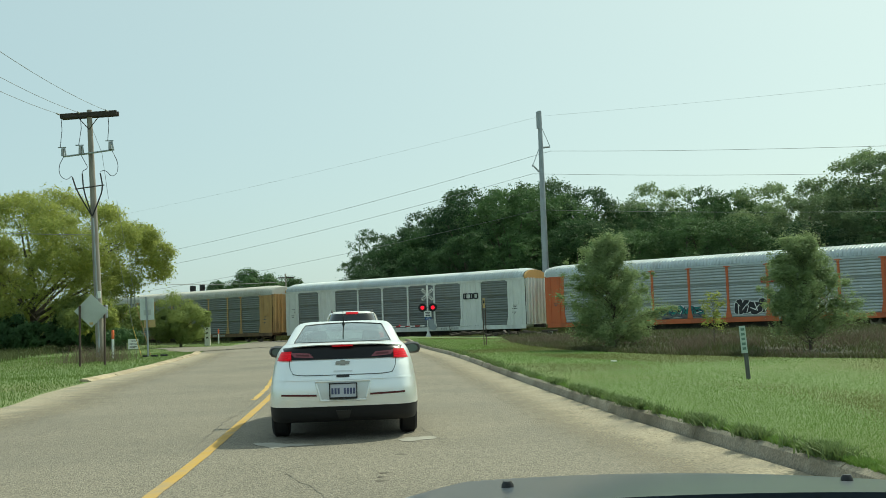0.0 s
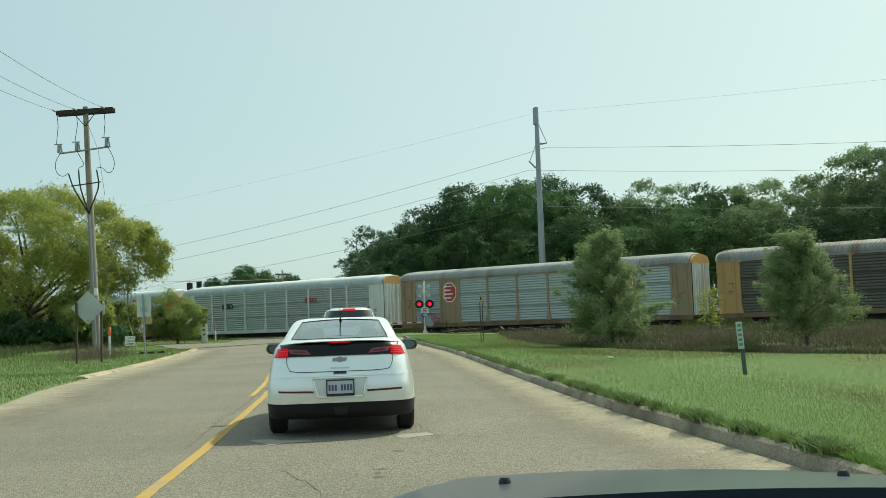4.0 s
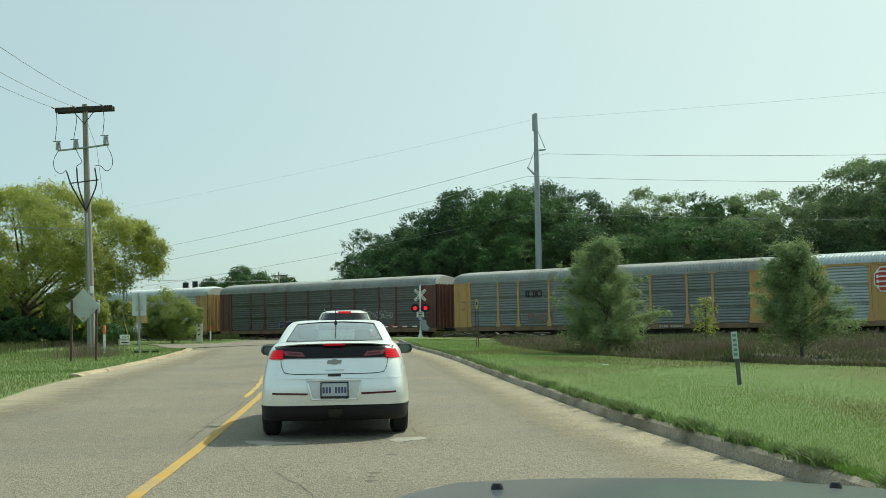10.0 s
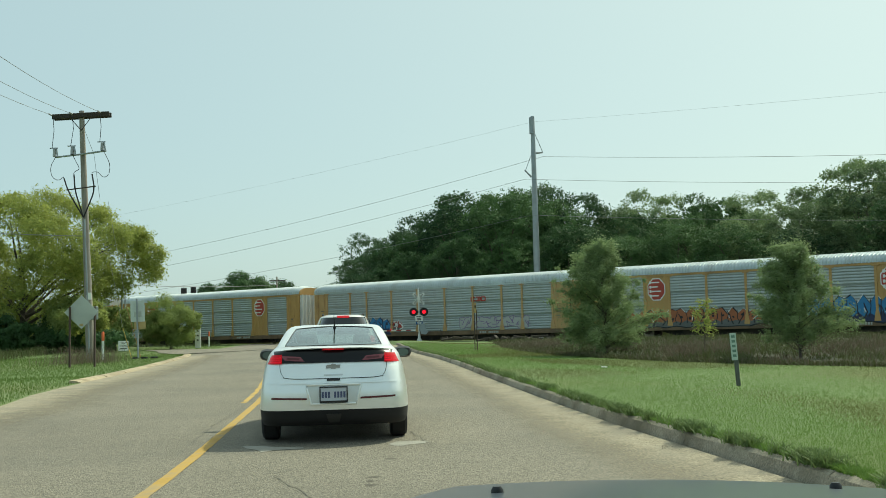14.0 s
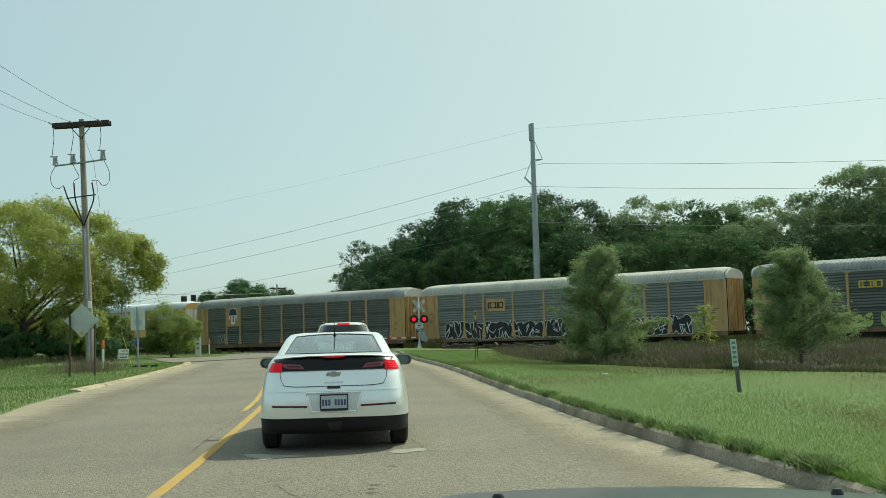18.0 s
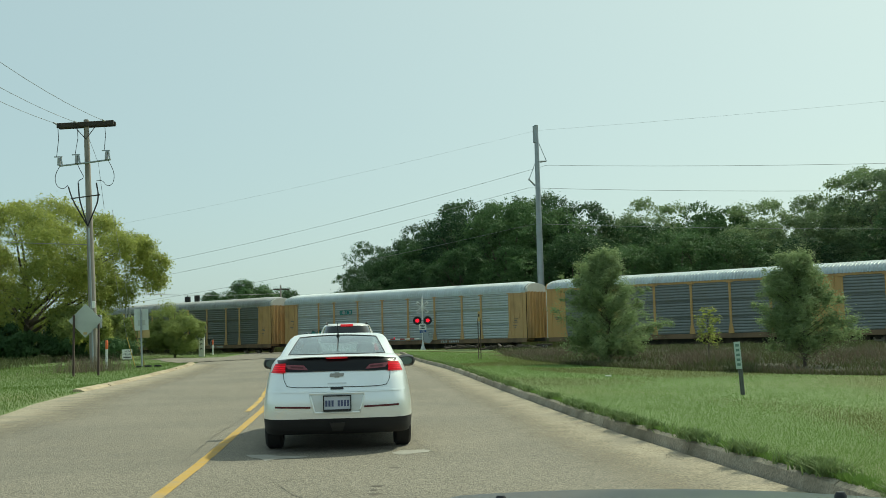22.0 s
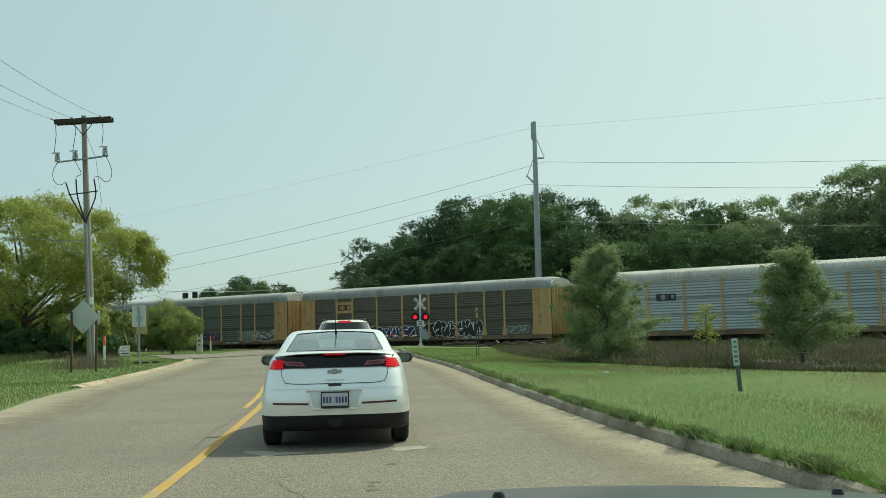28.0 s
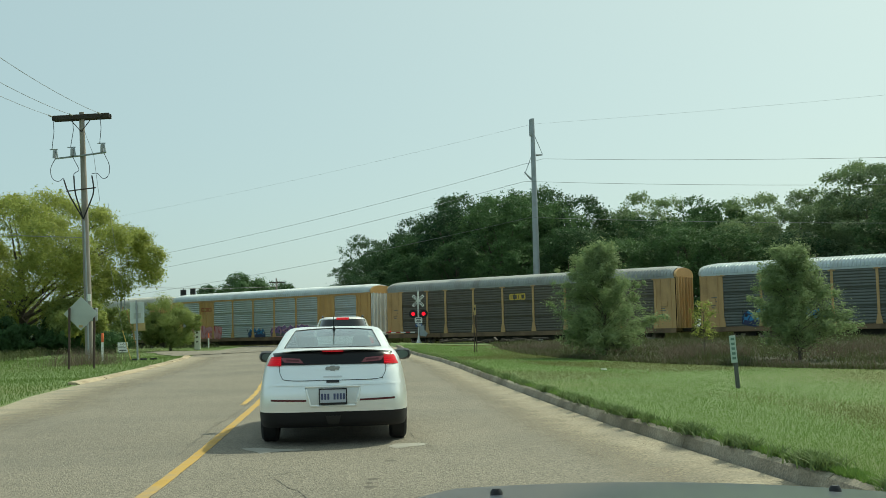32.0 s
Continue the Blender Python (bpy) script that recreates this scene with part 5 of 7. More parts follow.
def spray(car, p0, p1, z0, z1, fill, edge, seed):
    """A run of sprayed bubble glyphs, each a filled body in an outline, on the side; p runs from the front of the car to its rear."""
    if fill in ("blue", "pale_blue", "red", "rust", "teal", "purple"):
        return wild_piece(car, p0, p1, z0, z1, fill, edge, seed)
    r = random.Random(seed)
    x0, x1 = LONG / 2 - p0 * LONG, LONG / 2 - p1 * LONG
    count = max(2, round(abs(x1 - x0) / r.uniform(0.52, 0.64)))
    face = Matrix(((1, 0, 0, 0), (0, 0, 1, 0), (0, 1, 0, 0), (0, 0, 0, 1)))
    pitch = abs(x1 - x0) / count
    for k in range(count):
        cx = x0 + (x1 - x0) * (k + 0.5) / count + r.uniform(-0.05, 0.05)
        w, h = pitch * r.uniform(0.52, 0.60), (z1 - z0) * r.uniform(0.44, 0.52)
        cz, lean = (z0 + z1) / 2 + r.uniform(-0.10, 0.10), r.uniform(-0.35, 0.35)
        f2, f3, f5 = (r.uniform(0, 6.28) for _ in range(3))
        ring = []
        for i in range(26):
            t = 2 * math.pi * i / 26
            c, q = math.cos(t), math.sin(t)
            out = 1 + 0.09 * math.sin(2 * t + f2) + 0.08 * math.sin(3 * t + f3) + 0.04 * math.sin(5 * t + f5)
            ring.append((math.copysign(abs(c) ** 0.7, c) * w * out, math.copysign(abs(q) ** 0.75, q) * h * out))
        at = lambda u, v, g=0.0: (cx + u + lean * v * 0.5 + math.copysign(g, u), cz + v + math.copysign(g, v))
        lift = 0.0012 * (k % 3)
        letter = part("graffiti_letter", Shape().slab([at(u, v, 0.03) for u, v in ring], HALF + 0.038, HALF + 0.044 + lift, face), INK[edge], car, smooth=False)
        part("fill", Shape().slab([at(u, v) for u, v in ring], HALF + 0.040, HALF + 0.050 + lift, face), INK[fill], letter, smooth=False)
        cut, n = Shape(), r.choice((2, 3))
        for i in range(n):
            a0 = r.uniform(0, 6.28)
            far = (math.cos(a0) * w * 0.95, math.sin(a0) * h * 0.95)
            near = (r.uniform(-0.35, 0.35) * w, r.uniform(-0.4, 0.4) * h)
            cut.slab(capsule(at(*far), at(*near), 0.02 + 0.012 * r.random()), HALF + 0.042, HALF + 0.056 + i * 0.0008 + lift, face)
        part("stroke", cut, INK[edge], letter, smooth=False)


def badge(car, kind, p, z):
    """A plain emblem on the side."""
    x = LONG / 2 - p * LONG
    face = Matrix(((1, 0, 0, 0), (0, 0, 1, 0), (0, 1, 0, 0), (0, 0, 0, 1)))
    y = HALF + 0.045
    if kind in ("shield", "plate", "boxed"):
        w, h = (1.78, 1.0) if kind == "boxed" else (1.76, 1.85)
        part("emblem_board", Shape().box((x, HALF + 0.03, z - (0 if kind == "boxed" else 0.08)), (w, 0.03, h), cut=0.01), TAN, car)
    if kind == "octagon":
        for grow, mat, lift in ((0.74, "white", 0.0), (0.67, "red", 0.006)):
            s = Shape().slab([(x + grow * math.cos(a), z + grow * 1.18 * math.sin(a)) for a in np.linspace(math.pi / 8, 2 * math.pi + math.pi / 8, 9)[:-1]], y + lift, y + lift + 0.008, face)
            part("emblem", s, INK[mat], car, smooth=False)
        for k, w in enumerate((0.62, 0.5, 0.72, 0.56)):
            part("emblem_bar", Shape().box((x + 0.38 - w / 2, y + 0.018, z + 0.5 - k * 0.32), (w, 0.006, 0.09)), INK["white"], car, smooth=False)
            part("emblem_bar", Shape().box((x + 0.46, y + 0.018, z + 0.5 - k * 0.32), (0.14, 0.006, 0.2)), INK["white"], car, smooth=False)
    elif kind == "shield":
        out = [(x - 0.55, z - 0.2), (x - 0.3, z - 0.72), (x, z - 0.85), (x + 0.3, z - 0.72), (x + 0.55, z - 0.2), (x + 0.6, z + 0.25), (x + 0.42, z + 0.72), (x - 0.42, z + 0.72), (x - 0.6, z + 0.25)]
        part("emblem", Shape().slab(out, y, y + 0.008, face), INK["white"], car, smooth=False)
        part("emblem_field", Shape().slab([(x - 0.55, z + 0.05), (x + 0.55, z + 0.05), (x + 0.55, z + 0.25), (x + 0.4, z + 0.66), (x - 0.4, z + 0.66), (x - 0.55, z + 0.25)], y + 0.007, y + 0.014, face), INK["navy"], car, smooth=False)
        for k in range(4):
            part("emblem_stripe", Shape().box((x - 0.33 + k * 0.22, y + 0.01, z - 0.32), (0.09, 0.008, 0.62)), INK["red"], car, smooth=False)
    elif kind == "plate":
        part("emblem", Shape().slab([(x - 0.5, z - 0.45), (x + 0.5, z - 0.5), (x + 0.48, z + 0.35), (x - 0.46, z + 0.42)], y, y + 0.008, face), INK["white"], car, smooth=False)
        part("emblem_field", Shape().slab([(x - 0.35, z - 0.3), (x + 0.1, z - 0.34), (x + 0.3, z), (x - 0.2, z + 0.1)], y + 0.007, y + 0.014, face), INK["green"], car, smooth=False)
    else:
        ink = INK["black" if kind == "boxed" else kind]
        for k in range(3):
            cx, h, w = x + 0.5 - k * 0.5, (0.2 if kind in ("black", "boxed", "yellow") else 0.15), 0.19
            mark = Shape()
            for bx, bz, bw, bh in ((0, h, 2 * w, 0.085), (0, -h, 2 * w, 0.085), (w if k != 1 else -w, 0, 0.085, 2 * h), (-w if k == 2 else 0, 0, 0.07, 2 * h)):
                mark.box((cx + bx, y + 0.002, z + bz), (bw + 0.04, 0.012, bh))
            part("emblem_bar", mark, ink, car, smooth=False)


def rail_car(spec, label):
    """A long closed car carrier with ribbed sides between posts, ribbed roof and end doors."""
    panel, frame_paint, roof_paint, cap, solid = spec
    car = thing("rail_car", Matrix.Identity(4), label, "train car", "cars of the freight train")
    # added solid box: its black gives the unlit inside behind the panel gaps
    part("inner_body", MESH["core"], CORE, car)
    part("roof", MESH["roof"], roof_paint, car)
    part("side_sill", MESH["sill"], BUFF_SILL if frame_paint not in (WHITE_CAR, ORANGE) else frame_paint, car)
    part("top_rail", MESH["rail"], frame_paint if solid else roof_paint, car)
    part("underframe", MESH["underframe"], UNDER, car)
    for face in (1, -1):
        turn = pose(0, 0, 0, rz=0 if face == 1 else 180)
        for k, (xa, xb) in enumerate(zip(POSTS, POSTS[1:])):
            w = round(xa - xb, 2)
            if w not in SHEETS:
                SHEETS[w] = (panel_mesh(w - 0.08), tidy(fluted(w - 0.1, EAVE - SILL - 0.16, (-w * 0.25, 0.05, w * 0.27), 0.05, 0.03).mesh("blank_panel")))
            o = part("blank_panel" if k in solid else "side_panel", SHEETS[w][1 if k in solid else 0], frame_paint if k in solid else panel, car, smooth=False)
            o.matrix_basis = turn @ pose((xa + xb) / 2, HALF - 0.03, SILL + 0.02)
        for x in POSTS:
            o = part("post", MESH["post"], frame_paint, car)
            o.matrix_basis = turn @ pose(x, HALF + 0.02, SILL)
        for e in (1, -1):
            o = part("end_panel", MESH["end_panel"], frame_paint, car)
            o.matrix_basis = turn @ pose(e * (LONG / 2 - 0.12 - ENDW / 2), HALF - 0.01, SILL)
            o = part("service_hatch", MESH["hatch"], frame_paint, car)
            o.matrix_basis = turn @ pose(e * (LONG / 2 - 0.17 - ENDW / 2), HALF - 0.01, SILL + 1.75)
        for e, z in ((1, 2.05), (-1, 1.55)):
            o = tagged(part("end_marks", MESH["end_marks"], INK["dim"], car, smooth=False), kind="stuff")
            o.matrix_basis = turn @ pose(e * (LONG / 2 - 0.3 - ENDW / 2), HALF + 0.03, SILL + z)
        o = tagged(part("stencil_mark", MESH["stencil"], INK["grey"], car, smooth=False), kind="stuff")
        o.matrix_basis = turn @ pose(-LONG * 0.22, HALF + 0.106, SILL - 0.15)
    for e in (0, 180):
        m = pose(0, 0, 0, rz=e)
        for nm, mat, x in (("end_door", WHITE_CAR if cap is TAN_BRIGHT else frame_paint, LONG / 2 - 0.1), ("end_cap", cap, LONG / 2 - 0.12), ("coupler", UNDER, LONG / 2 + 0.1)):
            o = part(nm, MESH[nm], mat, car)
            o.matrix_basis = m @ pose(x, 0, 0)
        o = part("ladder", MESH["ladder"], frame_paint, car, smooth=False)
        o.matrix_basis = m @ pose(LONG / 2 - 0.45, HALF, 0)
        b = part("bogie", MESH["bogie"], UNDER, car)
        b.matrix_basis = m @ pose(LONG / 2 - 3.4, 0, 0)
        for x in (-0.9, 0.9):
            q = part("wheelset", MESH["wheelset"], RAIL_STEEL, b)
            q.matrix_basis = pose(x, 0, 0.40)
    return car


A = lambda panel, frame_paint, roof_paint=None, cap=None, solid=(): (panel, frame_paint, roof_paint or ROOF_GREY, cap or ROOF_CREAM, solid)
# look, label, emblems (kind, place, height), sprayed shapes (from, to, low, high, fill, edge)
CARS = [
    (A(PANEL_DARK, TAN_OLD), "grey-panelled tan car carrier with a pale roof", [], []),
    (A(PANEL_DARK, TAN_OLD, ROOF_CREAM), "grimy grey-panelled tan car carrier", [], [(0.342, 0.466, 1.0, 1.8, "dim", "grey")]),
    (A(PANEL_GREY, TAN, ROOF_CREAM), "dark grey-panelled car carrier with tan ends", [], []),
    (A(PANEL_GREY, WHITE_CAR, ROOF_BRIGHT, TAN_BRIGHT, (1, 7)), "silver-white car carrier with grey ribbed panels", [("black", 0.8, 3.3)], []),
    (A(PANEL_BRIGHT, ORANGE, ROOF_BRIGHT, WHITE_CAR), "orange-red framed car carrier with bright ribbed panels and graffiti", [("red", 0.67, 3.35)],
     [(0.332, 0.486, 0.95, 1.85, "teal", "navy"), (0.569, 0.661, 1.05, 2.0, "black", "white"), (0.682, 0.847, 1.05, 1.95, "white", "red")]),
    (A(PANEL_BRIGHT, WHITE_CAR, ROOF_BRIGHT, TAN_BRIGHT), "all silver-white car carrier with bright ribbed panels", [("black", 0.25, 3.2), ("red", 0.67, 3.4)], []),
    (A(PANEL_BRIGHT, TAN_OLD, ROOF_GREY, TAN_BRIGHT, (1, 7)), "tan car carrier with two red octagon emblems", [("octagon", 0.2, 3.4), ("octagon", 0.8, 3.4)], [(0.085, 0.167, 1.0, 1.7, "pink", "navy"), (0.795, 0.847, 1.0, 1.5, "white", "grey")]),
    (A(PANEL_BROWN, TAN_BRIGHT, ROOF_BROWN, ROOF_CREAM), "brown grimy car carrier with tan posts and a rust-stained roof", [("shield", 0.2, 3.6)], [(0.466, 0.61, 1.0, 1.8, "dim", "grey")]),
    (A(PANEL_BRIGHT, TAN, ROOF_BRIGHT, ROOF_CREAM), "tan-posted car carrier with silver panels and graffiti", [("black", 0.28, 3.6)], [(0.046, 0.39, 0.85, 2.0, "navy", "blue"), (0.507, 0.63, 0.95, 1.95, "white", "grey"), (0.836, 0.929, 1.1, 1.7, "grey", "navy")]),
    (A(PANEL_DARK, MAROON, ROOF_GREY, ROOF_CREAM), "maroon-framed car carrier with dark panels and blue graffiti", [], [(0.311, 0.414, 1.0, 1.7, "navy", "grey"), (0.486, 0.703, 0.95, 2.1, "pale_blue", "navy"), (0.713, 0.816, 1.7, 2.3, "dim", "grey")]),
    (A(PANEL_GREY, TAN_BRIGHT, ROOF_GREY, ROOF_CREAM), "tan-posted car carrier with grimy grey panels", [("black", 0.29, 3.4)], [(0.27, 0.352, 1.2, 1.8, "dim", "rust"), (0.476, 0.61, 1.0, 2.0, "black", "grey")]),
    (A(PANEL_BRIGHT, TAN_BRIGHT, ROOF_BRIGHT, TAN_BRIGHT, (1, 7)), "clean bright tan car carrier with two red octagon emblems", [("octagon", 0.2, 3.5), ("octagon", 0.8, 3.5)], []),
    (A(PANEL_BRIGHT, TAN, ROOF_BRIGHT, ROOF_CREAM), "tan-posted car carrier with silver panels and blue graffiti", [("red", 0.68, 3.4)], [(0.075, 0.335, 0.75, 2.3, "blue", "navy"), (0.345, 0.385, 1.0, 1.9, "red", "white"), (0.61, 0.857, 1.0, 1.9, "grey", "purple")]),
    (A(PANEL_BRIGHT, TAN_BRIGHT, ROOF_BRIGHT, TAN_BRIGHT, (1, 7)), "tan car carrier with red octagon emblems and large graffiti", [("octagon", 0.2, 3.5), ("octagon", 0.8, 3.5)], [(0.085, 0.507, 0.75, 2.1, "rust", "black"), (0.579, 0.888, 0.75, 2.6, "blue", "black")]),
    (A(PANEL_DARK, TAN, ROOF_GREY, ROOF_CREAM), "tan-posted car carrier with dark panels and a shield emblem", [("shield", 0.2, 3.6)], [(0.105, 0.167, 1.1, 1.8, "dim", "grey"), (0.816, 0.919, 1.0, 1.6, "dim", "grey")]),
    (A(PANEL_GREY, TAN, ROOF_CREAM, ROOF_CREAM), "grey-panelled tan car carrier with black bubble graffiti", [("boxed", 0.28, 3.4)], [(0.095, 0.651, 0.75, 2.1, "black", "white"), (0.682, 0.898, 0.75, 2.0, "black", "white")]),
    (A(PANEL_DARK, TAN, ROOF_GREY, ROOF_CREAM), "dark-panelled tan car carrier with yellow mark", [("yellow", 0.29, 3.6)], [(0.074, 0.172, 0.95, 1.6, "navy", "white"), (0.188, 0.29, 0.8, 1.8, "green", "black"), (0.311, 0.435, 0.75, 1.9, "green", "black"), (0.445, 0.548, 0.85, 1.7, "dim", "grey"), (0.589, 0.692, 0.9, 1.6, "black", "grey")]),
    (A(PANEL_BRIGHT, TAN, ROOF_BRIGHT, ROOF_CREAM), "tan-posted car carrier with silver panels and dark teal graffiti", [("teal", 0.29, 3.5)], [(0.095, 0.239, 0.8, 2.0, "teal", "black")]),
    (A(PANEL_GREY, TAN_BRIGHT, ROOF_BRIGHT, TAN_BRIGHT, (1, 7)), "tan car carrier with two blank tan bays", [("black", 0.2, 3.6)], []),
    (A(PANEL_DARK, TAN, ROOF_GREY, ROOF_CREAM), "dark-panelled tan car carrier with a long run of graffiti", [("plate", 0.2, 3.6)], [(0.085, 0.28, 0.85, 1.8, "black", "white"), (0.311, 0.548, 0.8, 2.0, "grey", "black"), (0.569, 0.857, 0.8, 2.1, "black", "white")]),
    (A(PANEL_DARK, TAN, ROOF_GREY, ROOF_CREAM), "dark-panelled tan car carrier with a shield emblem and graffiti", [("shield", 0.2, 3.6)], [(0.085, 0.26, 0.9, 1.9, "dim", "grey"), (0.29, 0.466, 0.8, 1.7, "dim", "white"), (0.476, 0.651, 0.8, 1.7, "navy", "pink"), (0.754, 0.939, 0.8, 1.7, "dim", "white")]),
    (A(PANEL_BROWN, TAN, ROOF_GREY, ROOF_CREAM), "tan-posted car carrier with dark panels and graffiti", [("boxed", 0.2, 3.6)], [(0.239, 0.497, 0.9, 1.8, "navy", "white"), (0.517, 0.754, 0.8, 2.1, "black", "white"), (0.836, 0.919, 1.0, 1.6, "dim", "grey")]),
    (A(PANEL_BRIGHT, TAN, ROOF_CREAM, ROOF_CREAM), "tan-posted car carrier with bright silver panels", [("black", 0.29, 3.3)], []),
    (A(PANEL_BRIGHT, TAN_BRIGHT, ROOF_BRIGHT, TAN_BRIGHT, (1, 7)), "bright tan car carrier with red and purple graffiti", [("rust", 0.2, 3.7)], [(0.085, 0.28, 0.8, 2.1, "pink", "red"), (0.424, 0.507, 0.9, 1.8, "blue", "navy"), (0.538, 0.754, 0.9, 2.0, "purple", "pink")]),
    (A(PANEL_BROWN, TAN, ROOF_GREY, TAN), "dark-panelled car carrier with tan posts", [("yellow", 0.5, 3.6)], []),
    (A(PANEL_DARK, TAN, ROOF_BRIGHT, ROOF_CREAM), "dark-panelled tan car carrier with blue graffiti", [], [(0.115, 0.321, 0.9, 2.2, "blue", "navy")]),
    (A(PANEL_DARK, TAN_OLD), "dark-panelled tan car carrier", [], []),
]
TRAIN = []
for k, (spec, label, emblems, sprays) in enumerate(CARS):
    car = rail_car(spec, label)
    for e in emblems:
        badge(car, *e)
    for q, s in enumerate(sprays):
        spray(car, *s, seed=k * 10 + q)
    TRAIN.append(car)


# ---- vehicles ----
SILVER = material("silver_car_paint", (0.87, 0.90, 0.89), 0.31, 0.5, vary=0.04, scale=2, coat=0.35)
CREAM_CAR = material("white_suv_paint", (0.74, 0.73, 0.70), 0.3, 0.0, vary=0.04, coat=0.8)
GREEN_GREY = material("grey_green_hood_paint", (0.032, 0.046, 0.068), 0.36, 0.35, vary=0.06, coat=0.35)
TRIM = material("black_trim", (0.014, 0.014, 0.015), 0.45, vary=0.2)
GLOSS = material("gloss_black", (0.006, 0.006, 0.007), 0.28, vary=0.05)
GLOSS.node_tree.nodes["Principled BSDF"].inputs["Specular IOR Level"].default_value = 0.3
EMBLEM = material("dull_chrome_emblem", (0.34, 0.35, 0.34), 0.35, 0.7, vary=0.1)
GLASS = material("tinted_glass", (0.085, 0.118, 0.112), 0.05, vary=0.05, coat=0.45)


def pane(name, tint):
    """Thin see-through glass that mirrors more at a flat angle."""
    mat = bpy.data.materials.new(name)
    mat.use_nodes = True
    n, l = mat.node_tree.nodes, mat.node_tree.links
    clear, shine, mix, facing, bent = n.new("ShaderNodeBsdfTransparent"), n.new("ShaderNodeBsdfGlossy"), n.new("ShaderNodeMixShader"), n.new("ShaderNodeLayerWeight"), n.new("ShaderNodeMath")
    clear.inputs["Color"].default_value = (*tint, 1)
    shine.inputs["Roughness"].default_value = 0.03
    facing.inputs["Blend"].default_value = 0.5
    bent.operation = "POWER"
    bent.inputs[1].default_value = 3.0
    for a, b in ((facing.outputs["Facing"], bent.inputs[0]), (bent.outputs[0], mix.inputs[0]), (clear.outputs[0], mix.inputs[1]), (shine.outputs[0], mix.inputs[2]), (mix.outputs[0], n["Material Output"].inputs["Surface"])):
        l.new(a, b)
    return mat


CLEAR_GLASS = pane("green_tinted_clear_glass", (0.70, 0.82, 0.78))
SEAT_CLOTH = material("grey_seat_cloth", (0.16, 0.17, 0.17), 0.85, vary=0.15)
DARK_GLASS = material("dark_tinted_glass", (0.012, 0.013, 0.014), 0.06, vary=0.05, coat=0.6)
LAMP_LIT = glow("lit_tail_lamp", (0.42, 0.004, 0.012), 0.22)
LAMP_BAR = glow("lit_lamp_bar", (0.80, 0.012, 0.04), 0.42)
CLADDING = material("black_cladding", (0.009, 0.009, 0.010), 0.75, vary=0.2)
LAMP_DARK = material("smoked_red_lamp", (0.22, 0.055, 0.07), 0.3, vary=0.2)
REFLECTOR = material("dark_red_reflector", (0.09, 0.012, 0.016), 0.3, vary=0.1)
CHROME = material("chrome", (0.66, 0.67, 0.66), 0.3, 0.7, vary=0.05)
PLATE = material("plate_white", (0.50, 0.53, 0.58), 0.5, vary=0.05)
PLATE_INK = material("plate_blue", (0.07, 0.085, 0.17), 0.5)


class Body:
    """A car body as outlines over height: half width, rear and front; rounded in plan."""

    def __init__(self, rows, corner=7.5, middle=1.3):
        self.rows, self.n, self.mid = rows, corner, middle

    def at(self, z):
        zs = [r[0] for r in self.rows]
        return [float(np.interp(z, zs, [r[k] for r in self.rows])) for k in (1, 2, 3)]

    def ring(self, z, steps=40):
        w, ra, fa = self.at(z)
        out = []
        for k in range(steps):
            a = 2 * math.pi * k / steps
            c, s = math.cos(a), math.sin(a)
            x = w * math.copysign(abs(c) ** (2 / self.n), c)
            e = math.copysign(abs(s) ** (2 / self.n), s)
            out.append((x, self.mid + e * ((fa - self.mid) if s > 0 else (self.mid - ra)), z))
        return out

    def rear(self, x, z):
        w, ra, _ = self.at(z)
        q = min(1.0, abs(x) / w)
        return self.mid - (self.mid - ra) * (1 - q ** self.n) ** (1 / self.n)

    def loft(self, z0, z1, steps):
        return Shape().loft([self.ring(z) for z in np.linspace(z0, z1, steps)])

    def patch(self, outline_at, off, nu=14, nv=5, depth=0.02):
        """A piece lying on the rear: outline_at(u, v) gives (x, z) for u, v from 0 to 1."""
        front, back = [], []
        for j in range(nv):
            fr, ba = [], []
            for i in range(nu):
                x, z = outline_at(i / (nu - 1), j / (nv - 1))
                y = self.rear(x, z)
                fr.append((x, y - off, z))
                ba.append((x, y - off + depth, z))
            front.append(fr)
            back.append(ba)
        s = Shape()
        vs = [p for r in front for p in r] + [p for r in back for p in r]
        m, fs = nu * nv, []
        for j in range(nv - 1):
            for i in range(nu - 1):
                a = j * nu + i
                fs += [(a, a + 1, a + nu + 1, a + nu), (m + a + 1, m + a, m + a + nu, m + a + nu + 1)]
        rim = [i for i in range(nu)] + [j * nu + nu - 1 for j in range(1, nv)] + [(nv - 1) * nu + i for i in range(nu - 2, -1, -1)] + [j * nu for j in range(nv - 2, 0, -1)]
        for a, b in zip(rim, rim[1:] + rim[:1]):
            fs.append((a, m + a, m + b, b))
        return s.add(vs, fs)


def wheel(parent, x, y, r, w, label=""):
    tyre = []
    for dx, rr in ((-w / 2, r * 0.66), (-w / 2, r * 0.9), (-w * 0.36, r), (w * 0.36, r), (w / 2, r * 0.9), (w / 2, r * 0.66)):
        tyre.append([(x + dx, y + rr * math.cos(a), r + rr * math.sin(a)) for a in np.linspace(0, 2 * math.pi, 29)[:-1]])
    t = part("wheel", Shape().loft(tyre, caps=False), RUBBER, parent)
    sgn = 1 if x > 0 else -1
    rim = Shape().loft([[(x + sgn * dx, y + rr * math.cos(a), r + rr * math.sin(a)) for a in np.linspace(0, 2 * math.pi, 21)[:-1]] for dx, rr in ((w * 0.25, r * 0.67), (w * 0.38, r * 0.62), (w * 0.3, r * 0.2), (w * 0.42, r * 0.12))])
    part("rim", rim, CHROME, t)


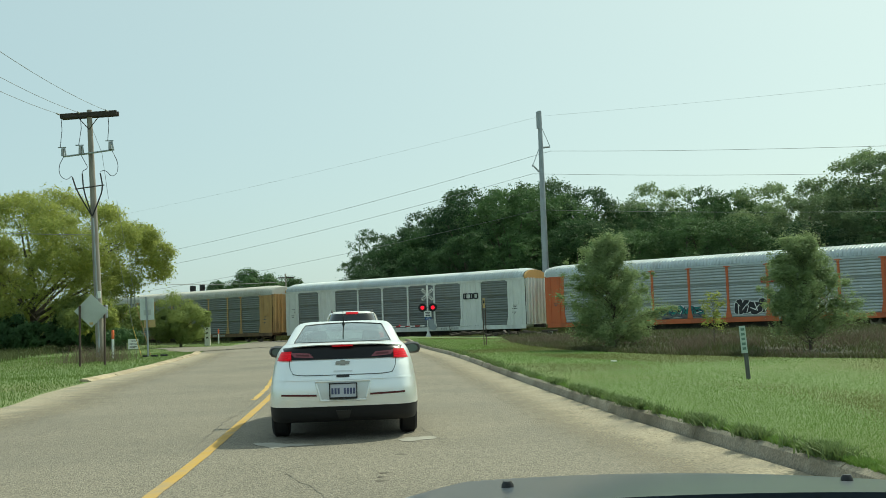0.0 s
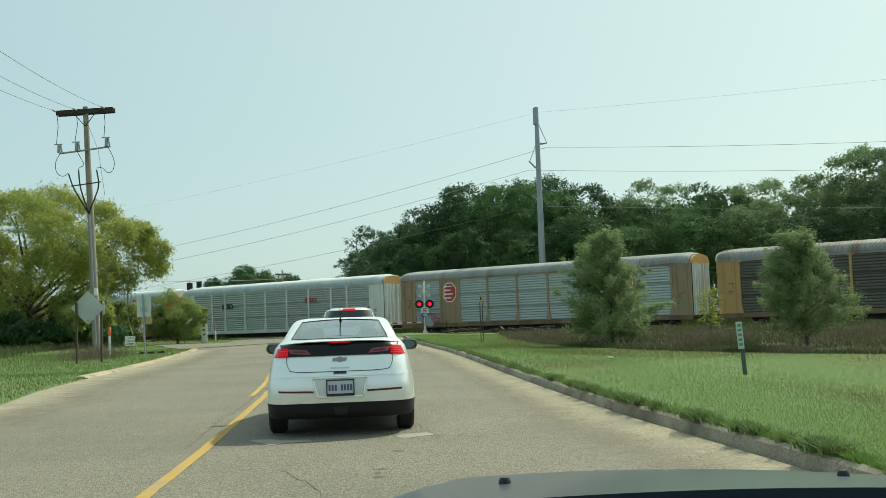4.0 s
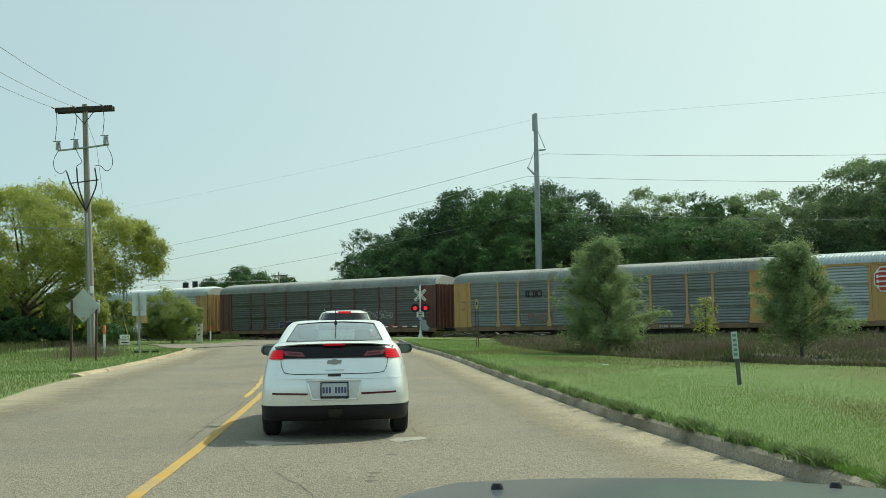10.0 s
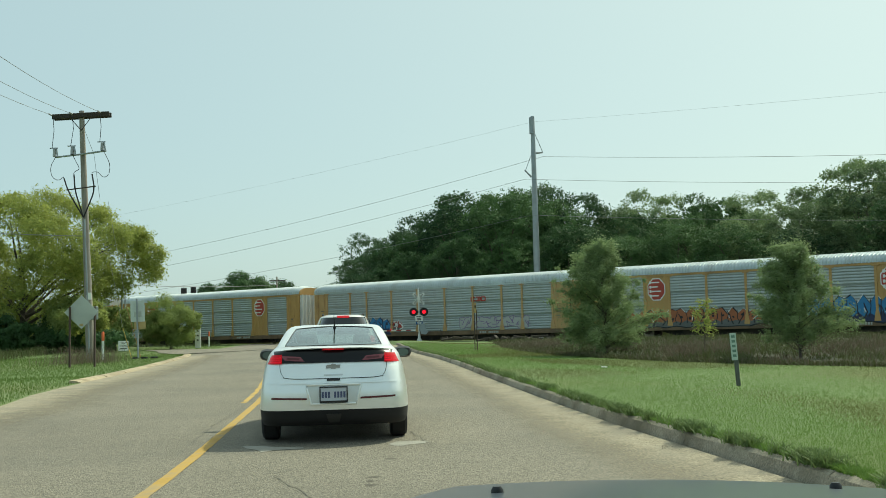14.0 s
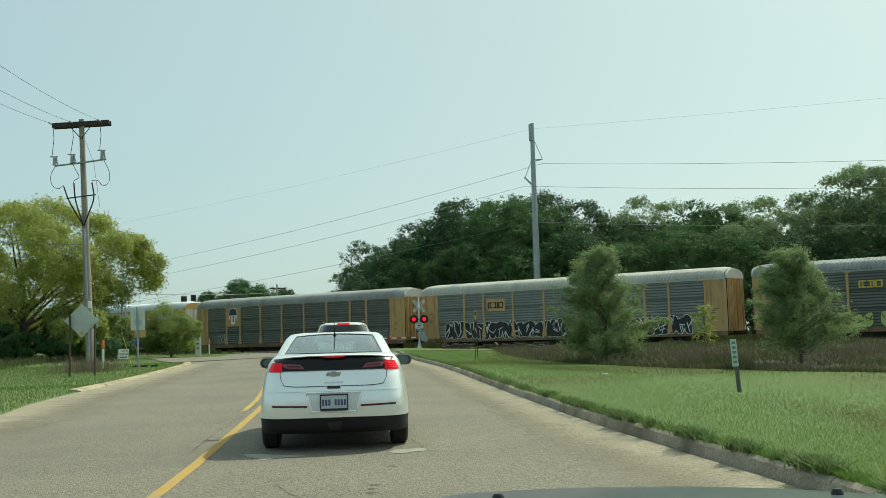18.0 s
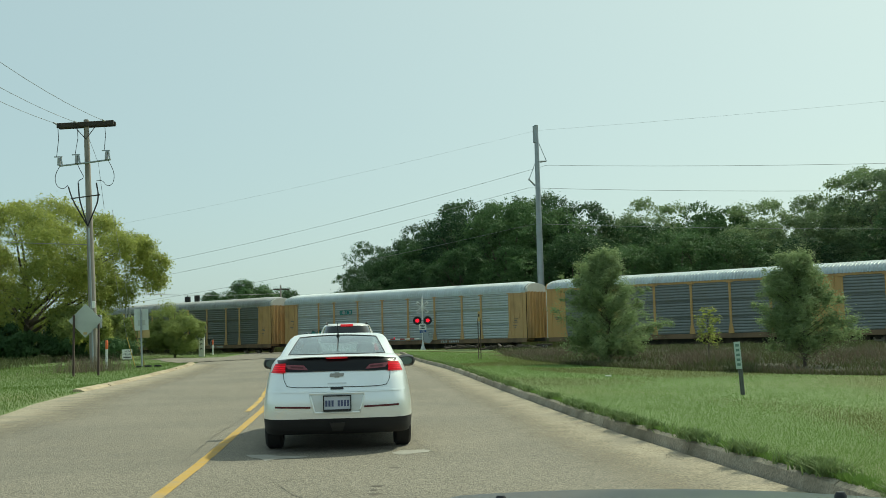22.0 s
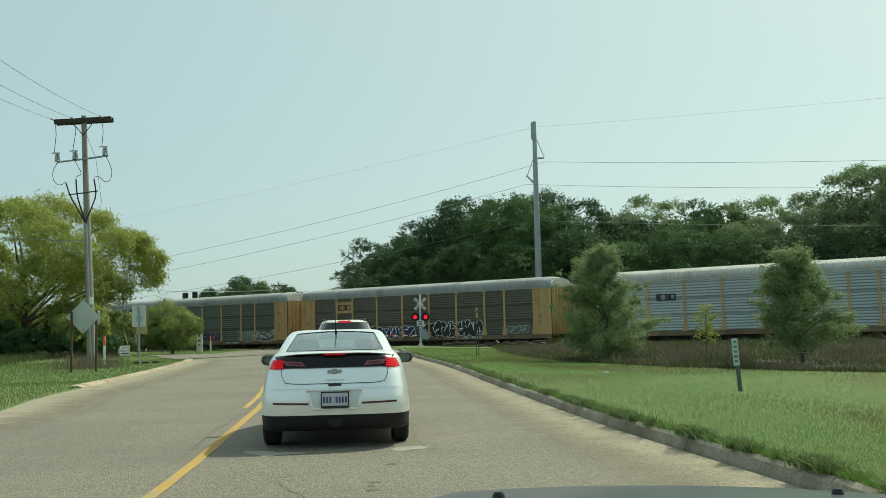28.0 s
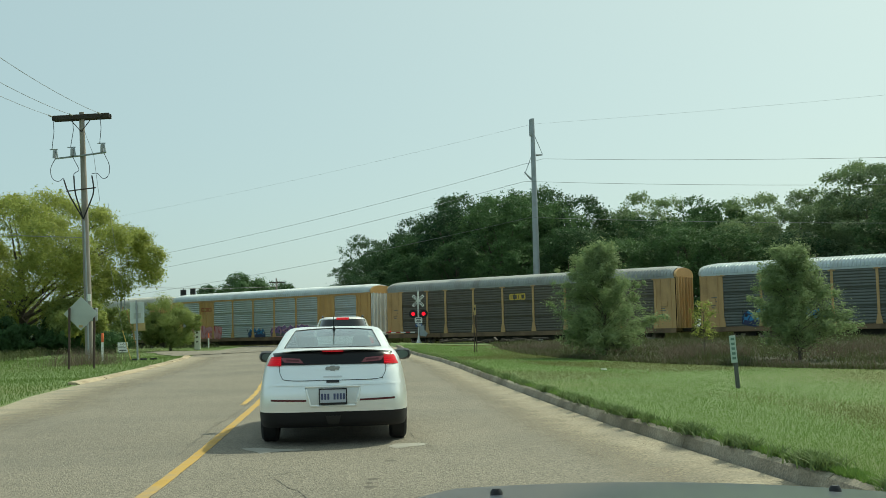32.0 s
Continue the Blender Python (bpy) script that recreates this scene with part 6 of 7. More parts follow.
def hatchback():
    car = thing("hatchback_car", pose(-1.362, 13.28, road_z(-1.362, 13.28), rz=5.0), "silver-white hatchback car waiting with its brake lights lit", "car")
    B = Body([(0.215, 0.875, -0.74, 3.40), (0.27, 0.897, -0.82, 3.50), (0.40, 0.905, -0.87, 3.58), (0.50, 0.902, -0.885, 3.6), (0.60, 0.895, -0.885, 3.58), (0.71, 0.88, -0.865, 3.5),
              (0.76, 0.872, -0.85, 3.4), (0.86, 0.855, -0.82, 3.1), (0.94, 0.835, -0.785, 2.95), (1.03, 0.805, -0.75, 2.7), (1.08, 0.77, -0.72, 2.6), (1.105, 0.74, -0.68, 2.5), (1.13, 0.715, -0.56, 2.4), (1.193, 0.69, -0.28, 2.2),
              (1.265, 0.66, 0.06, 1.9), (1.328, 0.632, 0.40, 1.65), (1.373, 0.59, 0.72, 1.45), (1.391, 0.535, 0.9, 1.35), (1.402, 0.42, 1.05, 1.3)])
    part("lower_cladding", B.loft(0.215, 0.395, 6), CLADDING, car, "black lower bumper cladding")
    part("body", B.loft(0.40, 1.13, 22), SILVER, car)
    # the roof and pillars, with the rear window and the windscreen left open
    levels = np.concatenate([np.linspace(1.131, 1.385, 24), [1.391, 1.397, 1.402]])
    shell, steps = Shape().loft([B.ring(z, 240) for z in levels], caps=False), 240
    kept = []
    for q in shell.f:
        x, y, z = (sum(shell.v[i][k] for i in q) / 4 for k in range(3))
        v = (z - 1.142) / 0.232
        rear_hole = y < 0.95 and 0 < v < 1 - 0.116 * (x / 0.55) ** 2 and abs(x) < 0.575 - 0.085 * v
        front_hole = y > B.mid and 1.15 < z < 1.36 and abs(x) < 0.56
        if not (rear_hole or front_hole):
            kept.append(q)
    top = (len(levels) - 1) * steps
    shell.f = kept + [tuple(top + k for k in range(steps))]
    part("roof", shell, SILVER, car)
    part("cabin_floor", Shape().loft([[(x * 0.96, y * 0.97 + 0.03, z) for x, y, _ in B.ring(1.13)] for z in (1.1315, 1.138)]), TRIM, car)
    part("rear_shelf", Shape().box((0, 0.25, 1.145), (1.1, 0.9, 0.012), cut=0.004), SEAT_CLOTH, car, "grey cloth rear shelf")
    for x in (-0.36, 0.36):
        for y, z in ((0.75, 1.19), (1.55, 1.21)):
            part("headrest", Shape().loft([[(x + 0.115 * k * math.cos(a) * (1 - 0.12 * h), y + 0.045 * k * math.sin(a), z + 0.075 * h) for a in np.linspace(0, 2 * math.pi, 17)[:-1]] for k, h in ((0.8, -1), (1, -0.7), (1, 0.5), (0.85, 0.85), (0.5, 1))]), SEAT_CLOTH, car, "grey cloth headrest")
    part("cabin_mirror", Shape().box((0.02, 2.0, 1.30), (0.22, 0.03, 0.05), cut=0.012), TRIM, car)

    def band(x0, x1, z0, z1, lean=0.0):
        return lambda u, v: (x0 + (x1 - x0) * u + lean * (v - 0.5) * (1 if x0 + x1 > 0 else -1), z0 + (z1 - z0) * v)

    part("rear_window", B.patch(lambda u, v: ((2 * u - 1) * (0.575 - 0.085 * v), 1.142 + v * (0.232 - 0.027 * (2 * u - 1) ** 2)), 0.006, 24, 14, 0.004), CLEAR_GLASS, car, "green-tinted sloping rear window")
    rim = []
    for u0, v0, u1, v1 in ((0, 0, 1, 0), (1, 0, 1, 1), (1, 1, 0, 1), (0, 1, 0, 0)):
        for q in np.linspace(0, 1, 13)[:-1]:
            u, v = u0 + (u1 - u0) * q, v0 + (v1 - v0) * q
            x, z = (2 * u - 1) * (0.578 - 0.085 * v), 1.140 + v * (0.236 - 0.027 * (2 * u - 1) ** 2)
            rim.append((x, B.rear(x, z) - 0.004, z))
    part("window_frame", Shape().tube(rim + rim[:1], 0.0065, 6, caps=False), TRIM, car)
    part("tail_panel", B.patch(lambda u, v: ((2 * u - 1) * (0.65 + 0.06 * v), 0.945 + v * (0.137 + 0.022 * (1 - (2 * u - 1) ** 4))), 0.010, 24, 7), GLOSS, car, "gloss black panel between the tail lamps")
    part("spoiler", Shape().loft([[(x, B.rear(x, 1.10) - 0.05 * (1 - (x / 0.67) ** 6) + dy, 1.112 - 0.03 * (x / 0.66) ** 4 + dz) for dy, dz in ((0.12, 0.0), (0, -0.008), (-0.01, 0.002), (0.02, 0.012), (0.16, 0.022))] for x in np.linspace(-0.60, 0.60, 25)]), SILVER, car, "silver spoiler lip above the tail panel")
    for sgn in (-1, 1):
        lamp = part("tail_lamp", B.patch(lambda u, v: (sgn * (0.60 + (0.18 - 0.05 * v) * u), 0.940 + 0.105 * v - 0.004 * u), 0.016, 8, 5), LAMP_LIT, car, "lit red tail lamp")
        for k in range(3):
            part("lamp_divider", B.patch(lambda u, v: (sgn * (0.605 + 0.145 * u), 0.960 + 0.024 * k + 0.004 * v), 0.021, 8, 2), LAMP_BAR, lamp)
        part("inner_lamp", B.patch(lambda u, v: (sgn * (0.335 + 0.23 * u + 0.05 * v), 0.962 + 0.055 * v + 0.016 * u), 0.015, 8, 4), LAMP_DARK, car, "smoked pinkish inner lamp")
        part("inner_lamp_core", B.patch(lambda u, v: (sgn * (0.39 + 0.15 * u), 0.982 + 0.020 * v + 0.010 * u), 0.018, 8, 3), REFLECTOR, car)
        part("reflector", B.patch(lambda u, v: (sgn * (0.31 + 0.41 * u), 0.520 + 0.022 * v + 0.012 * u), 0.010, 10, 3), REFLECTOR, car, "thin dark red bumper reflector")
        part("hatch_seam", B.patch(lambda u, v: (sgn * (0.62 - 0.055 * (1 - v) ** 3 + 0.006 * u), 0.775 + 0.17 * v), 0.0035, 2, 8), TRIM, car)
        m = Shape().loft([[(sgn * x, 1.75 + dy * k, 1.0 + dz * k * 0.85) for dy, dz in ((-0.06, -0.05), (-0.07, 0.0), (-0.06, 0.06), (0.03, 0.085), (0.09, 0.0), (0.03, -0.075))] for x, k in ((0.78, 0.35), (0.83, 0.85), (0.89, 1.15), (0.98, 1.2), (1.035, 1.0), (1.06, 0.4))])
        door_mirror = part("door_mirror", m, TRIM, car, "black door mirror")
        part("mirror_glass", Shape().slab([(sgn * (0.935 + 0.085 * math.cos(a)), 1.0 + 0.055 * math.sin(a)) for a in np.linspace(0, 2 * math.pi, 17)[:-1]], -1.668, -1.656, Matrix(((1, 0, 0, 0), (0, 0, -1, 0), (0, 1, 0, 0), (0, 0, 0, 1)))), GLASS, door_mirror)
    part("hatch_seam", B.patch(lambda u, v: ((2 * u - 1) * 0.585, 0.758 + 0.007 * v + 0.02 * abs(2 * u - 1) ** 8), 0.0035, 20, 2), TRIM, car)
    part("bumper_crease", B.patch(lambda u, v: ((2 * u - 1) * 0.80, 0.705 + 0.018 * v), 0.008, 24, 3), SILVER, car)
    part("hatch_latch", B.patch(band(-0.075, 0.075, 0.735, 0.765), 0.014, 6, 3), TRIM, car, "black hatch handle")
    # flat patch; the recess's shade is put into its darker silver
    part("plate_recess", B.patch(lambda u, v: ((2 * u - 1) * (0.255 + 0.055 * v), 0.475 + 0.205 * v), 0.004, 10, 6), material("recess_shade_silver", (0.64, 0.67, 0.66), 0.4, 0.2, vary=0.05), car, "flat number plate panel, recess shade put into its darker silver")
    path = []
    for (u0, v0), (u1, v1) in zip([(0, 0), (1, 0), (1, 1), (0, 1)], [(1, 0), (1, 1), (0, 1), (0, 0)]):
        for q in np.linspace(0, 1, 8)[:-1]:
            u, v = u0 + (u1 - u0) * q, v0 + (v1 - v0) * q
            x, z = (2 * u - 1) * (0.262 + 0.057 * v), 0.468 + 0.22 * v
            path.append((x, B.rear(x, z) - 0.008, z))
    path.append(path[0])
    part("recess_edge", Shape().tube(path, 0.013, 8, caps=False), SILVER, car)
    plate = part("number_plate", Shape().box((0, B.rear(0, 0.58) - 0.015, 0.58), (0.302, 0.012, 0.152), cut=0.004), PLATE, car, "white plate with unreadable dark marks in a dark frame")
    y = B.rear(0, 0.58) - 0.024
    fr = Shape()
    for c, s in (((0, y, 0.663), (0.325, 0.012, 0.014)), ((0, y, 0.494), (0.325, 0.012, 0.022)), ((-0.157, y, 0.58), (0.012, 0.012, 0.17)), ((0.157, y, 0.58), (0.012, 0.012, 0.17))):
        fr.box(c, s, cut=0.003)
    part("plate_frame", fr, TRIM, plate)
    for k in (0, 1, 2, 4, 5, 6, 7):
        part("plate_mark", Shape().box((-0.125 + k * 0.0357, y + 0.001, 0.575), (0.024, 0.006, 0.07)), PLATE_INK, plate)
    e = Shape().slab([(-0.115, 0), (-0.10, 0.025), (-0.04, 0.025), (-0.035, 0.04), (0.035, 0.04), (0.04, 0.025), (0.115, 0.025), (0.10, -0.025), (0.04, -0.025), (0.035, -0.04), (-0.035, -0.04), (-0.04, -0.025), (-0.115, -0.025)], -0.01, 0.012,
                     Matrix.Translation((0, B.rear(0, 0.90) - 0.01, 0.90)) @ Matrix.Scale(0.74, 4) @ Matrix(((1, 0, 0, 0), (0, 0, -1, 0), (0, 1, 0, 0), (0, 0, 0, 1))))
    part("emblem", e, EMBLEM, car, "plain chrome emblem")
    part("model_mark", B.patch(band(-0.11, 0.11, 0.795, 0.812), 0.006, 6, 2), CHROME, car)
    part("brake_light", B.patch(band(-0.125, 0.125, 1.089, 1.103), 0.054, 12, 3), LAMP_LIT, car, "lit high brake light")
    part("diffuser", B.patch(lambda u, v: ((2 * u - 1) * (0.06 + 0.03 * v), 0.25 + 0.10 * v), 0.02, 6, 4), material("grey_plastic", (0.028, 0.026, 0.024), 0.6, vary=0.2), car, "grey plastic diffuser")
    part("antenna", Shape().tube([(0, 0.62, 1.365), (0, 0.60, 1.39), (0, 0.35, 1.53)], [0.022, 0.008, 0.003], 8), TRIM, car, "short black roof antenna")
    part("rear_wiper", Shape().tube([(0, -0.30, 1.207), (0.0, -0.06, 1.257), (0.0, 0.2, 1.307)], 0.004, 6), TRIM, car)
    part("exhaust_shield", Shape().box((0, 1.5, 0.28), (1.2, 3.7, 0.10), cut=0.03), TRIM, car)
    for x in (-0.78, 0.78):
        for y in (0, 2.685):
            wheel(car, x, y, 0.325, 0.205)


def suv():
    car = thing("suv", pose(-2.62, 28.0, road_z(-2.62, 28.0), rz=5.5), "white SUV waiting before the crossing, brake light lit", "car")
    B = Body([(0.25, 0.85, -0.85, 3.6), (0.45, 0.92, -0.95, 3.75), (0.75, 0.93, -0.95, 3.75), (1.0, 0.91, -0.92, 3.5), (1.10, 0.88, -0.9, 2.9), (1.2, 0.83, -0.86, 2.5), (1.53, 0.69, -0.70, 1.9), (1.665, 0.63, -0.64, 1.6), (1.715, 0.58, -0.56, 1.5), (1.735, 0.50, -0.4, 1.4)], 4.0)
    part("lower_cladding", B.loft(0.25, 0.445, 5), TRIM, car)
    part("body", B.loft(0.45, 1.20, 10), CREAM_CAR, car)
    part("cabin", B.loft(1.201, 1.735, 16), CREAM_CAR, car)
    part("rear_window", B.patch(lambda u, v: ((2 * u - 1) * (0.70 - 0.13 * v), 1.24 + 0.43 * v), 0.022, 26, 14), DARK_GLASS, car, "dark rear window")
    part("brake_light", B.patch(lambda u, v: ((2 * u - 1) * 0.16, 1.655 + 0.06 * v), 0.03, 8, 3), LAMP_LIT, car, "lit red roof brake light")
    for sgn in (-1, 1):
        part("tail_lamp", B.patch(lambda u, v: (sgn * (0.70 + 0.15 * u), 0.85 + 0.35 * v), 0.012, 6, 6), LAMP_LIT, car, "lit red tail lamp")
        part("roof_rail", Shape().tube([(sgn * 0.53, -0.25, 1.724), (sgn * 0.53, -0.15, 1.764), (sgn * 0.53, 1.1, 1.774), (sgn * 0.53, 1.2, 1.734)], 0.018, 8), TRIM, car)
        part("door_mirror", Shape().box((sgn * 1.0, 1.75, 1.15), (0.2, 0.1, 0.18), cut=0.04), TRIM, car)
    part("rear_bumper", B.patch(lambda u, v: ((2 * u - 1) * 0.86, 0.50 + 0.16 * v), 0.03, 16, 3), TRIM, car)
    part("number_plate", Shape().box((0, B.rear(0, 0.85) - 0.012, 0.85), (0.302, 0.012, 0.152), cut=0.004), PLATE, car)
    for x in (-0.80, 0.80):
        for y in (0, 2.75):
            wheel(car, x, y, 0.36, 0.24)


def own_car():
    """The waiting car that carries the camera: hood, wings and wheels, with an open cabin behind."""
    z0 = road_z(0.4, 1.5)
    car = thing("waiting_car", pose(0, 0, z0), "grey-green car whose hood shows below, waiting in line", "car")
    z_of = lambda x, y: 1.0906 - z0 - 0.1123 * (y - 1.1) - 0.296 * max(0, y - 1.7) ** 2 - 0.1062 * (x - 0.224) ** 2
    rows = []
    for y in np.linspace(1.00, 2.22, 19):
        half = 0.54 - 0.19 * max(0, y - 1.1)
        top = [(0.38 + half * u, y, z_of(0.38 + half * u, y) + 0.025 - 0.03 * max(0, abs(u) - 0.9) * 10 * max(0, abs(u) - 0.9) * 10) for u in np.linspace(-1, 1, 33)]
        bot = [(x, yy, z - 0.03) for x, yy, z in top[::-1]]
        rows.append(top + bot)
    part("hood", Shape().loft(rows), GREEN_GREY, car, "smooth grey-green metallic hood")
    for x in (0.065, 0.50):
        part("washer_nozzle", Shape().loft([[(x + 0.0105 * k * math.cos(a), 1.38 + 0.009 * k * math.sin(a), z_of(x, 1.38) + 0.026 + h) for a in np.linspace(0, 2 * math.pi, 13)[:-1]] for k, h in ((0.8, -0.004), (0.75, 0.003), (0.5, 0.007))]), TRIM, car, "small black washer nozzle")
    part("hood_edge", Shape().tube([(x, 1.005, z_of(x, 1.005) + 0.022) for x in np.linspace(-0.14, 0.9, 20)], 0.0018, 6), CHROME, car, "bright rear edge of the hood")
    part("cowl", Shape().loft([[(-0.3, y, z), (1.06, y, z), (1.06, y, z - 0.04), (-0.3, y, z - 0.04)] for y, z in ((0.82, 0.90), (0.99, 0.955))]), material("cowl_plastic", (0.05, 0.052, 0.052), 0.7, vary=0.3), car, "black plastic cowl")
    part("wiper", Shape().tube([(0.95, 0.98, 0.94), (0.65, 1.0, 0.965), (0.3, 1.03, 0.965)], 0.009, 6), TRIM, car)
    for x in (-0.40, 1.16):
        rings = []
        for y in np.linspace(0.9, 2.25, 10):
            e = max(0, y - 1.7)
            s = 1 if x < 0.38 else -1
            zt = z_of(0.38 - s * 0.62, y) - 0.03
            edge = 0.38 - s * (0.53 - 0.19 * max(0, y - 1.1))
            rings.append([(edge, y, z_of(edge, y) - 0.012), (edge - s * 0.05, y, z_of(edge, y) - 0.07), (x + s * 0.10, y, zt - 0.06), (x + s * (0.02 + 0.12 * e), y, zt - 0.12), (x + s * (0.0 + 0.12 * e), y, 0.75), (x + s * (0.0 + 0.12 * e), y, 0.35), (x + s * 0.2, y, 0.35), (edge, y, z_of(edge, y) - 0.10)])
        part("wing", Shape().loft(rings), GREEN_GREY, car)
    part("front_bumper", Shape().loft([[(0.38 + 0.72 * math.copysign(abs(u) ** 0.8, u), 2.25 + d * (1 - abs(u) ** 3), z) for u in np.linspace(-1, 1, 15)] + [(0.38 - 0.72 * u, 2.1, z) for u in np.linspace(-1, 1, 15)] for z, d in ((0.25, 0.1), (0.5, 0.2), (0.75, 0.16), (0.86, 0.05))]), GREEN_GREY, car)
    part("underbody", Shape().box((0.38, -0.1, 0.34), (1.5, 4.5, 0.2), cut=0.05), TRIM, car)
    for x in (-0.38, 1.14):
        part("door_side", Shape().box((x, -0.35, 0.62), (0.07, 2.3, 0.58), cut=0.03), GREEN_GREY, car)
        part("rear_wing", Shape().box((x, -1.95, 0.66), (0.07, 0.9, 0.62), cut=0.03), GREEN_GREY, car)
        for y in (1.45, -1.25):
            wheel(car, x + (0.09 if x < 0 else -0.09), y, 0.32, 0.2)
    part("roof", Shape().loft([[(0.38 + 0.66 * u, y, 1.56 - 0.06 * u * u - 0.05 * ((y + 0.5) / 0.9) ** 2 + h) for u in np.linspace(-1, 1, 9)] + [(0.38 - 0.66 * u, y, 1.52 - 0.06 * u * u - 0.05 * ((y + 0.5) / 0.9) ** 2 + h) for u in np.linspace(-1, 1, 9)] for y, h in ((0.28, 0), (-0.4, 0.01), (-1.35, 0))]), GREEN_GREY, car)
    for x, t in ((-0.40, 1), (1.16, -1)):
        part("pillar", Shape().tube([(x, 0.92, 0.92), (x + t * 0.07, 0.28, 1.46)], 0.035, 8), GREEN_GREY, car)
        part("pillar", Shape().tube([(x, -0.45, 0.88), (x + t * 0.07, -0.45, 1.47)], 0.04, 8), TRIM, car)
        part("pillar", Shape().tube([(x, -1.9, 0.95), (x + t * 0.09, -1.3, 1.44)], 0.06, 8), GREEN_GREY, car)
    part("rear_deck", Shape().box((0.38, -2.05, 0.93), (1.5, 0.72, 0.06), cut=0.02), GREEN_GREY, car)
    part("tail", Shape().box((0.38, -2.38, 0.65), (1.56, 0.1, 0.62), cut=0.03), GREEN_GREY, car)


hatchback()
suv()
own_car()


# ---- poles, wires, signs, signals ----
def wire(name, a, b, sag, r=0.012, parent=None, label="thin grey overhead wire between poles", n=18):
    a, b = Vector(a), Vector(b)
    pts = [a.lerp(b, k / n) - Vector((0, 0, sag * 4 * (k / n) * (1 - k / n))) for k in range(n + 1)]
    ob = part(name, Shape().tube(pts, r, 5), CABLE)
    return tagged(ob, label, "wire", "overhead wires")


def eased(pts, times=2):
    """A line of points with its corners cut, as a hanging cable has none."""
    pts = [Vector(p) for p in pts]
    for _ in range(times):
        pts = [pts[0]] + [q for a, b in zip(pts, pts[1:]) for q in (a.lerp(b, 0.25), a.lerp(b, 0.75))] + [pts[-1]]
    return pts


def at_base(x, y):
    return rise_at(x, y) + 0.02


def wood_pole(x, y, detailed=True):
    z0 = at_base(x, y) - (0 if detailed else 1.3)
    p = thing("utility_pole", pose(x, y, z0), "weathered wooden utility pole with crossarm, switches and cable risers" if detailed else "weathered wooden utility pole with a crossarm", "utility pole", "utility poles")
    lean = lambda z: -0.54 * z / 14.1
    part("pole", Shape().tube([(lean(z), 0, z) for z in (-0.3, 2, 5, 8, 11, 14.15)], [0.24, 0.225, 0.2, 0.18, 0.16, 0.14], 14), WOOD_POLE, p)
    tilt = pose(0, 0, 0, ry=-2.0)
    arm = part("crossarm", Shape().box((lean(13.8), -0.18, 13.86), (3.25, 0.13, 0.28), tilt, 0.02), DARK_WOOD, p, "dark double crossarm")
    part("crossarm", Shape().box((lean(13.8), 0.2, 13.86), (3.25, 0.13, 0.28), tilt, 0.02), DARK_WOOD, p)
    for s in (-1, 1):
        part("arm_brace", Shape().tube([(lean(13.5) + s * 0.62, -0.24, 13.74), (lean(13.1), -0.16, 13.0)], 0.025, 6), DARK_WOOD, p)
    for dx in (-1.62, -0.45, 1.15):
        c = (lean(13.8) + dx, -0.3, 13.94 + 0.035 * dx)
        part("insulator", Shape().tube([c, (c[0] - 0.05, c[1] - 0.28, c[2] + 0.02)], [0.05, 0.045], 8), PORCELAIN, arm)
    if not detailed:
        return p
    part("switch_arm", Shape().tube([(-1.95, -0.24, 11.47), (-0.45, -0.2, 11.62), (0.95, -0.24, 11.78)], 0.055, 8), STEEL, p, "galvanised switch arm")
    for dx, z in ((-1.98, 11.62), (-0.98, 11.72), (0.72, 11.92)):
        sw = part("switch", Shape().tube([(dx, -0.26, z - 0.12), (dx, -0.26, z + 0.32)], [0.10, 0.085], 10), PORCELAIN, p, "grey cut-out switch")
        part("switch_body", Shape().tube([(dx + 0.2, -0.3, z - 0.16), (dx + 0.12, -0.3, z + 0.34)], [0.05, 0.05], 8), STEEL, sw)
        part("switch_hook", Shape().box((dx - 0.03, -0.28, z + 0.37), (0.46, 0.05, 0.06), cut=0.01), STEEL, sw)
    for (x0, z0), (x1, z1) in (((-2.05, 13.8), (-2.1, 12.0)), ((-0.95, 13.8), (-1.05, 12.1)), ((0.62, 13.8), (0.6, 12.3))):
        part("jumper", Shape().tube([(x0, -0.3, z0), (x0 + 0.06, -0.32, (z0 + z1) / 2 + 0.1), (x1, -0.3, z1)], 0.018, 5), BLACK, p)
    part("riser_arm", Shape().tube([(-1.28, -0.3, 9.58), (0.38, -0.3, 9.76)], 0.035, 6), DARK_WOOD, p)
    for x1, z1, mx in ((-1.42, 10.25, -1.2), (-0.86, 10.45, -0.8), (0.16, 10.45, 0.32)):
        part("cable_riser", Shape().tube(eased([(-0.32, -0.28, 8.0), (-0.32 + (mx + 0.32) * 0.5, -0.3, 8.75), (mx, -0.31, 9.55), (x1, -0.3, z1)]), 0.04, 8), BLACK, p, "black cable riser")
    for pts in (((-1.9, 11.45), (-2.2, 10.9), (-2.1, 10.3), (-1.7, 10.1), (-1.45, 10.35), (-1.42, 10.25)), ((0.85, 11.7), (1.2, 11.0), (1.15, 10.4), (0.8, 10.2), (0.5, 10.6), (0.16, 10.55)), ((-0.95, 11.6), (-0.7, 11.1), (-0.5, 10.75), (-0.85, 10.6), (-0.86, 10.4))):
        part("jumper", Shape().tube(eased([(a, -0.33, b) for a, b in pts]), 0.018, 5), BLACK, p)
    part("ground_wire", Shape().tube([(lean(13) + 0.2, -0.2, 13.0), (0.25, -0.25, 11.6), (0.55, -0.1, 9.0)], 0.011, 5), CABLE, p)
    part("conduit", Shape().tube([(0.02, -0.27, 0), (-0.06, -0.25, 2.6), (-0.28, -0.24, 7.9)], 0.05, 8), STEEL, p, "grey conduit")
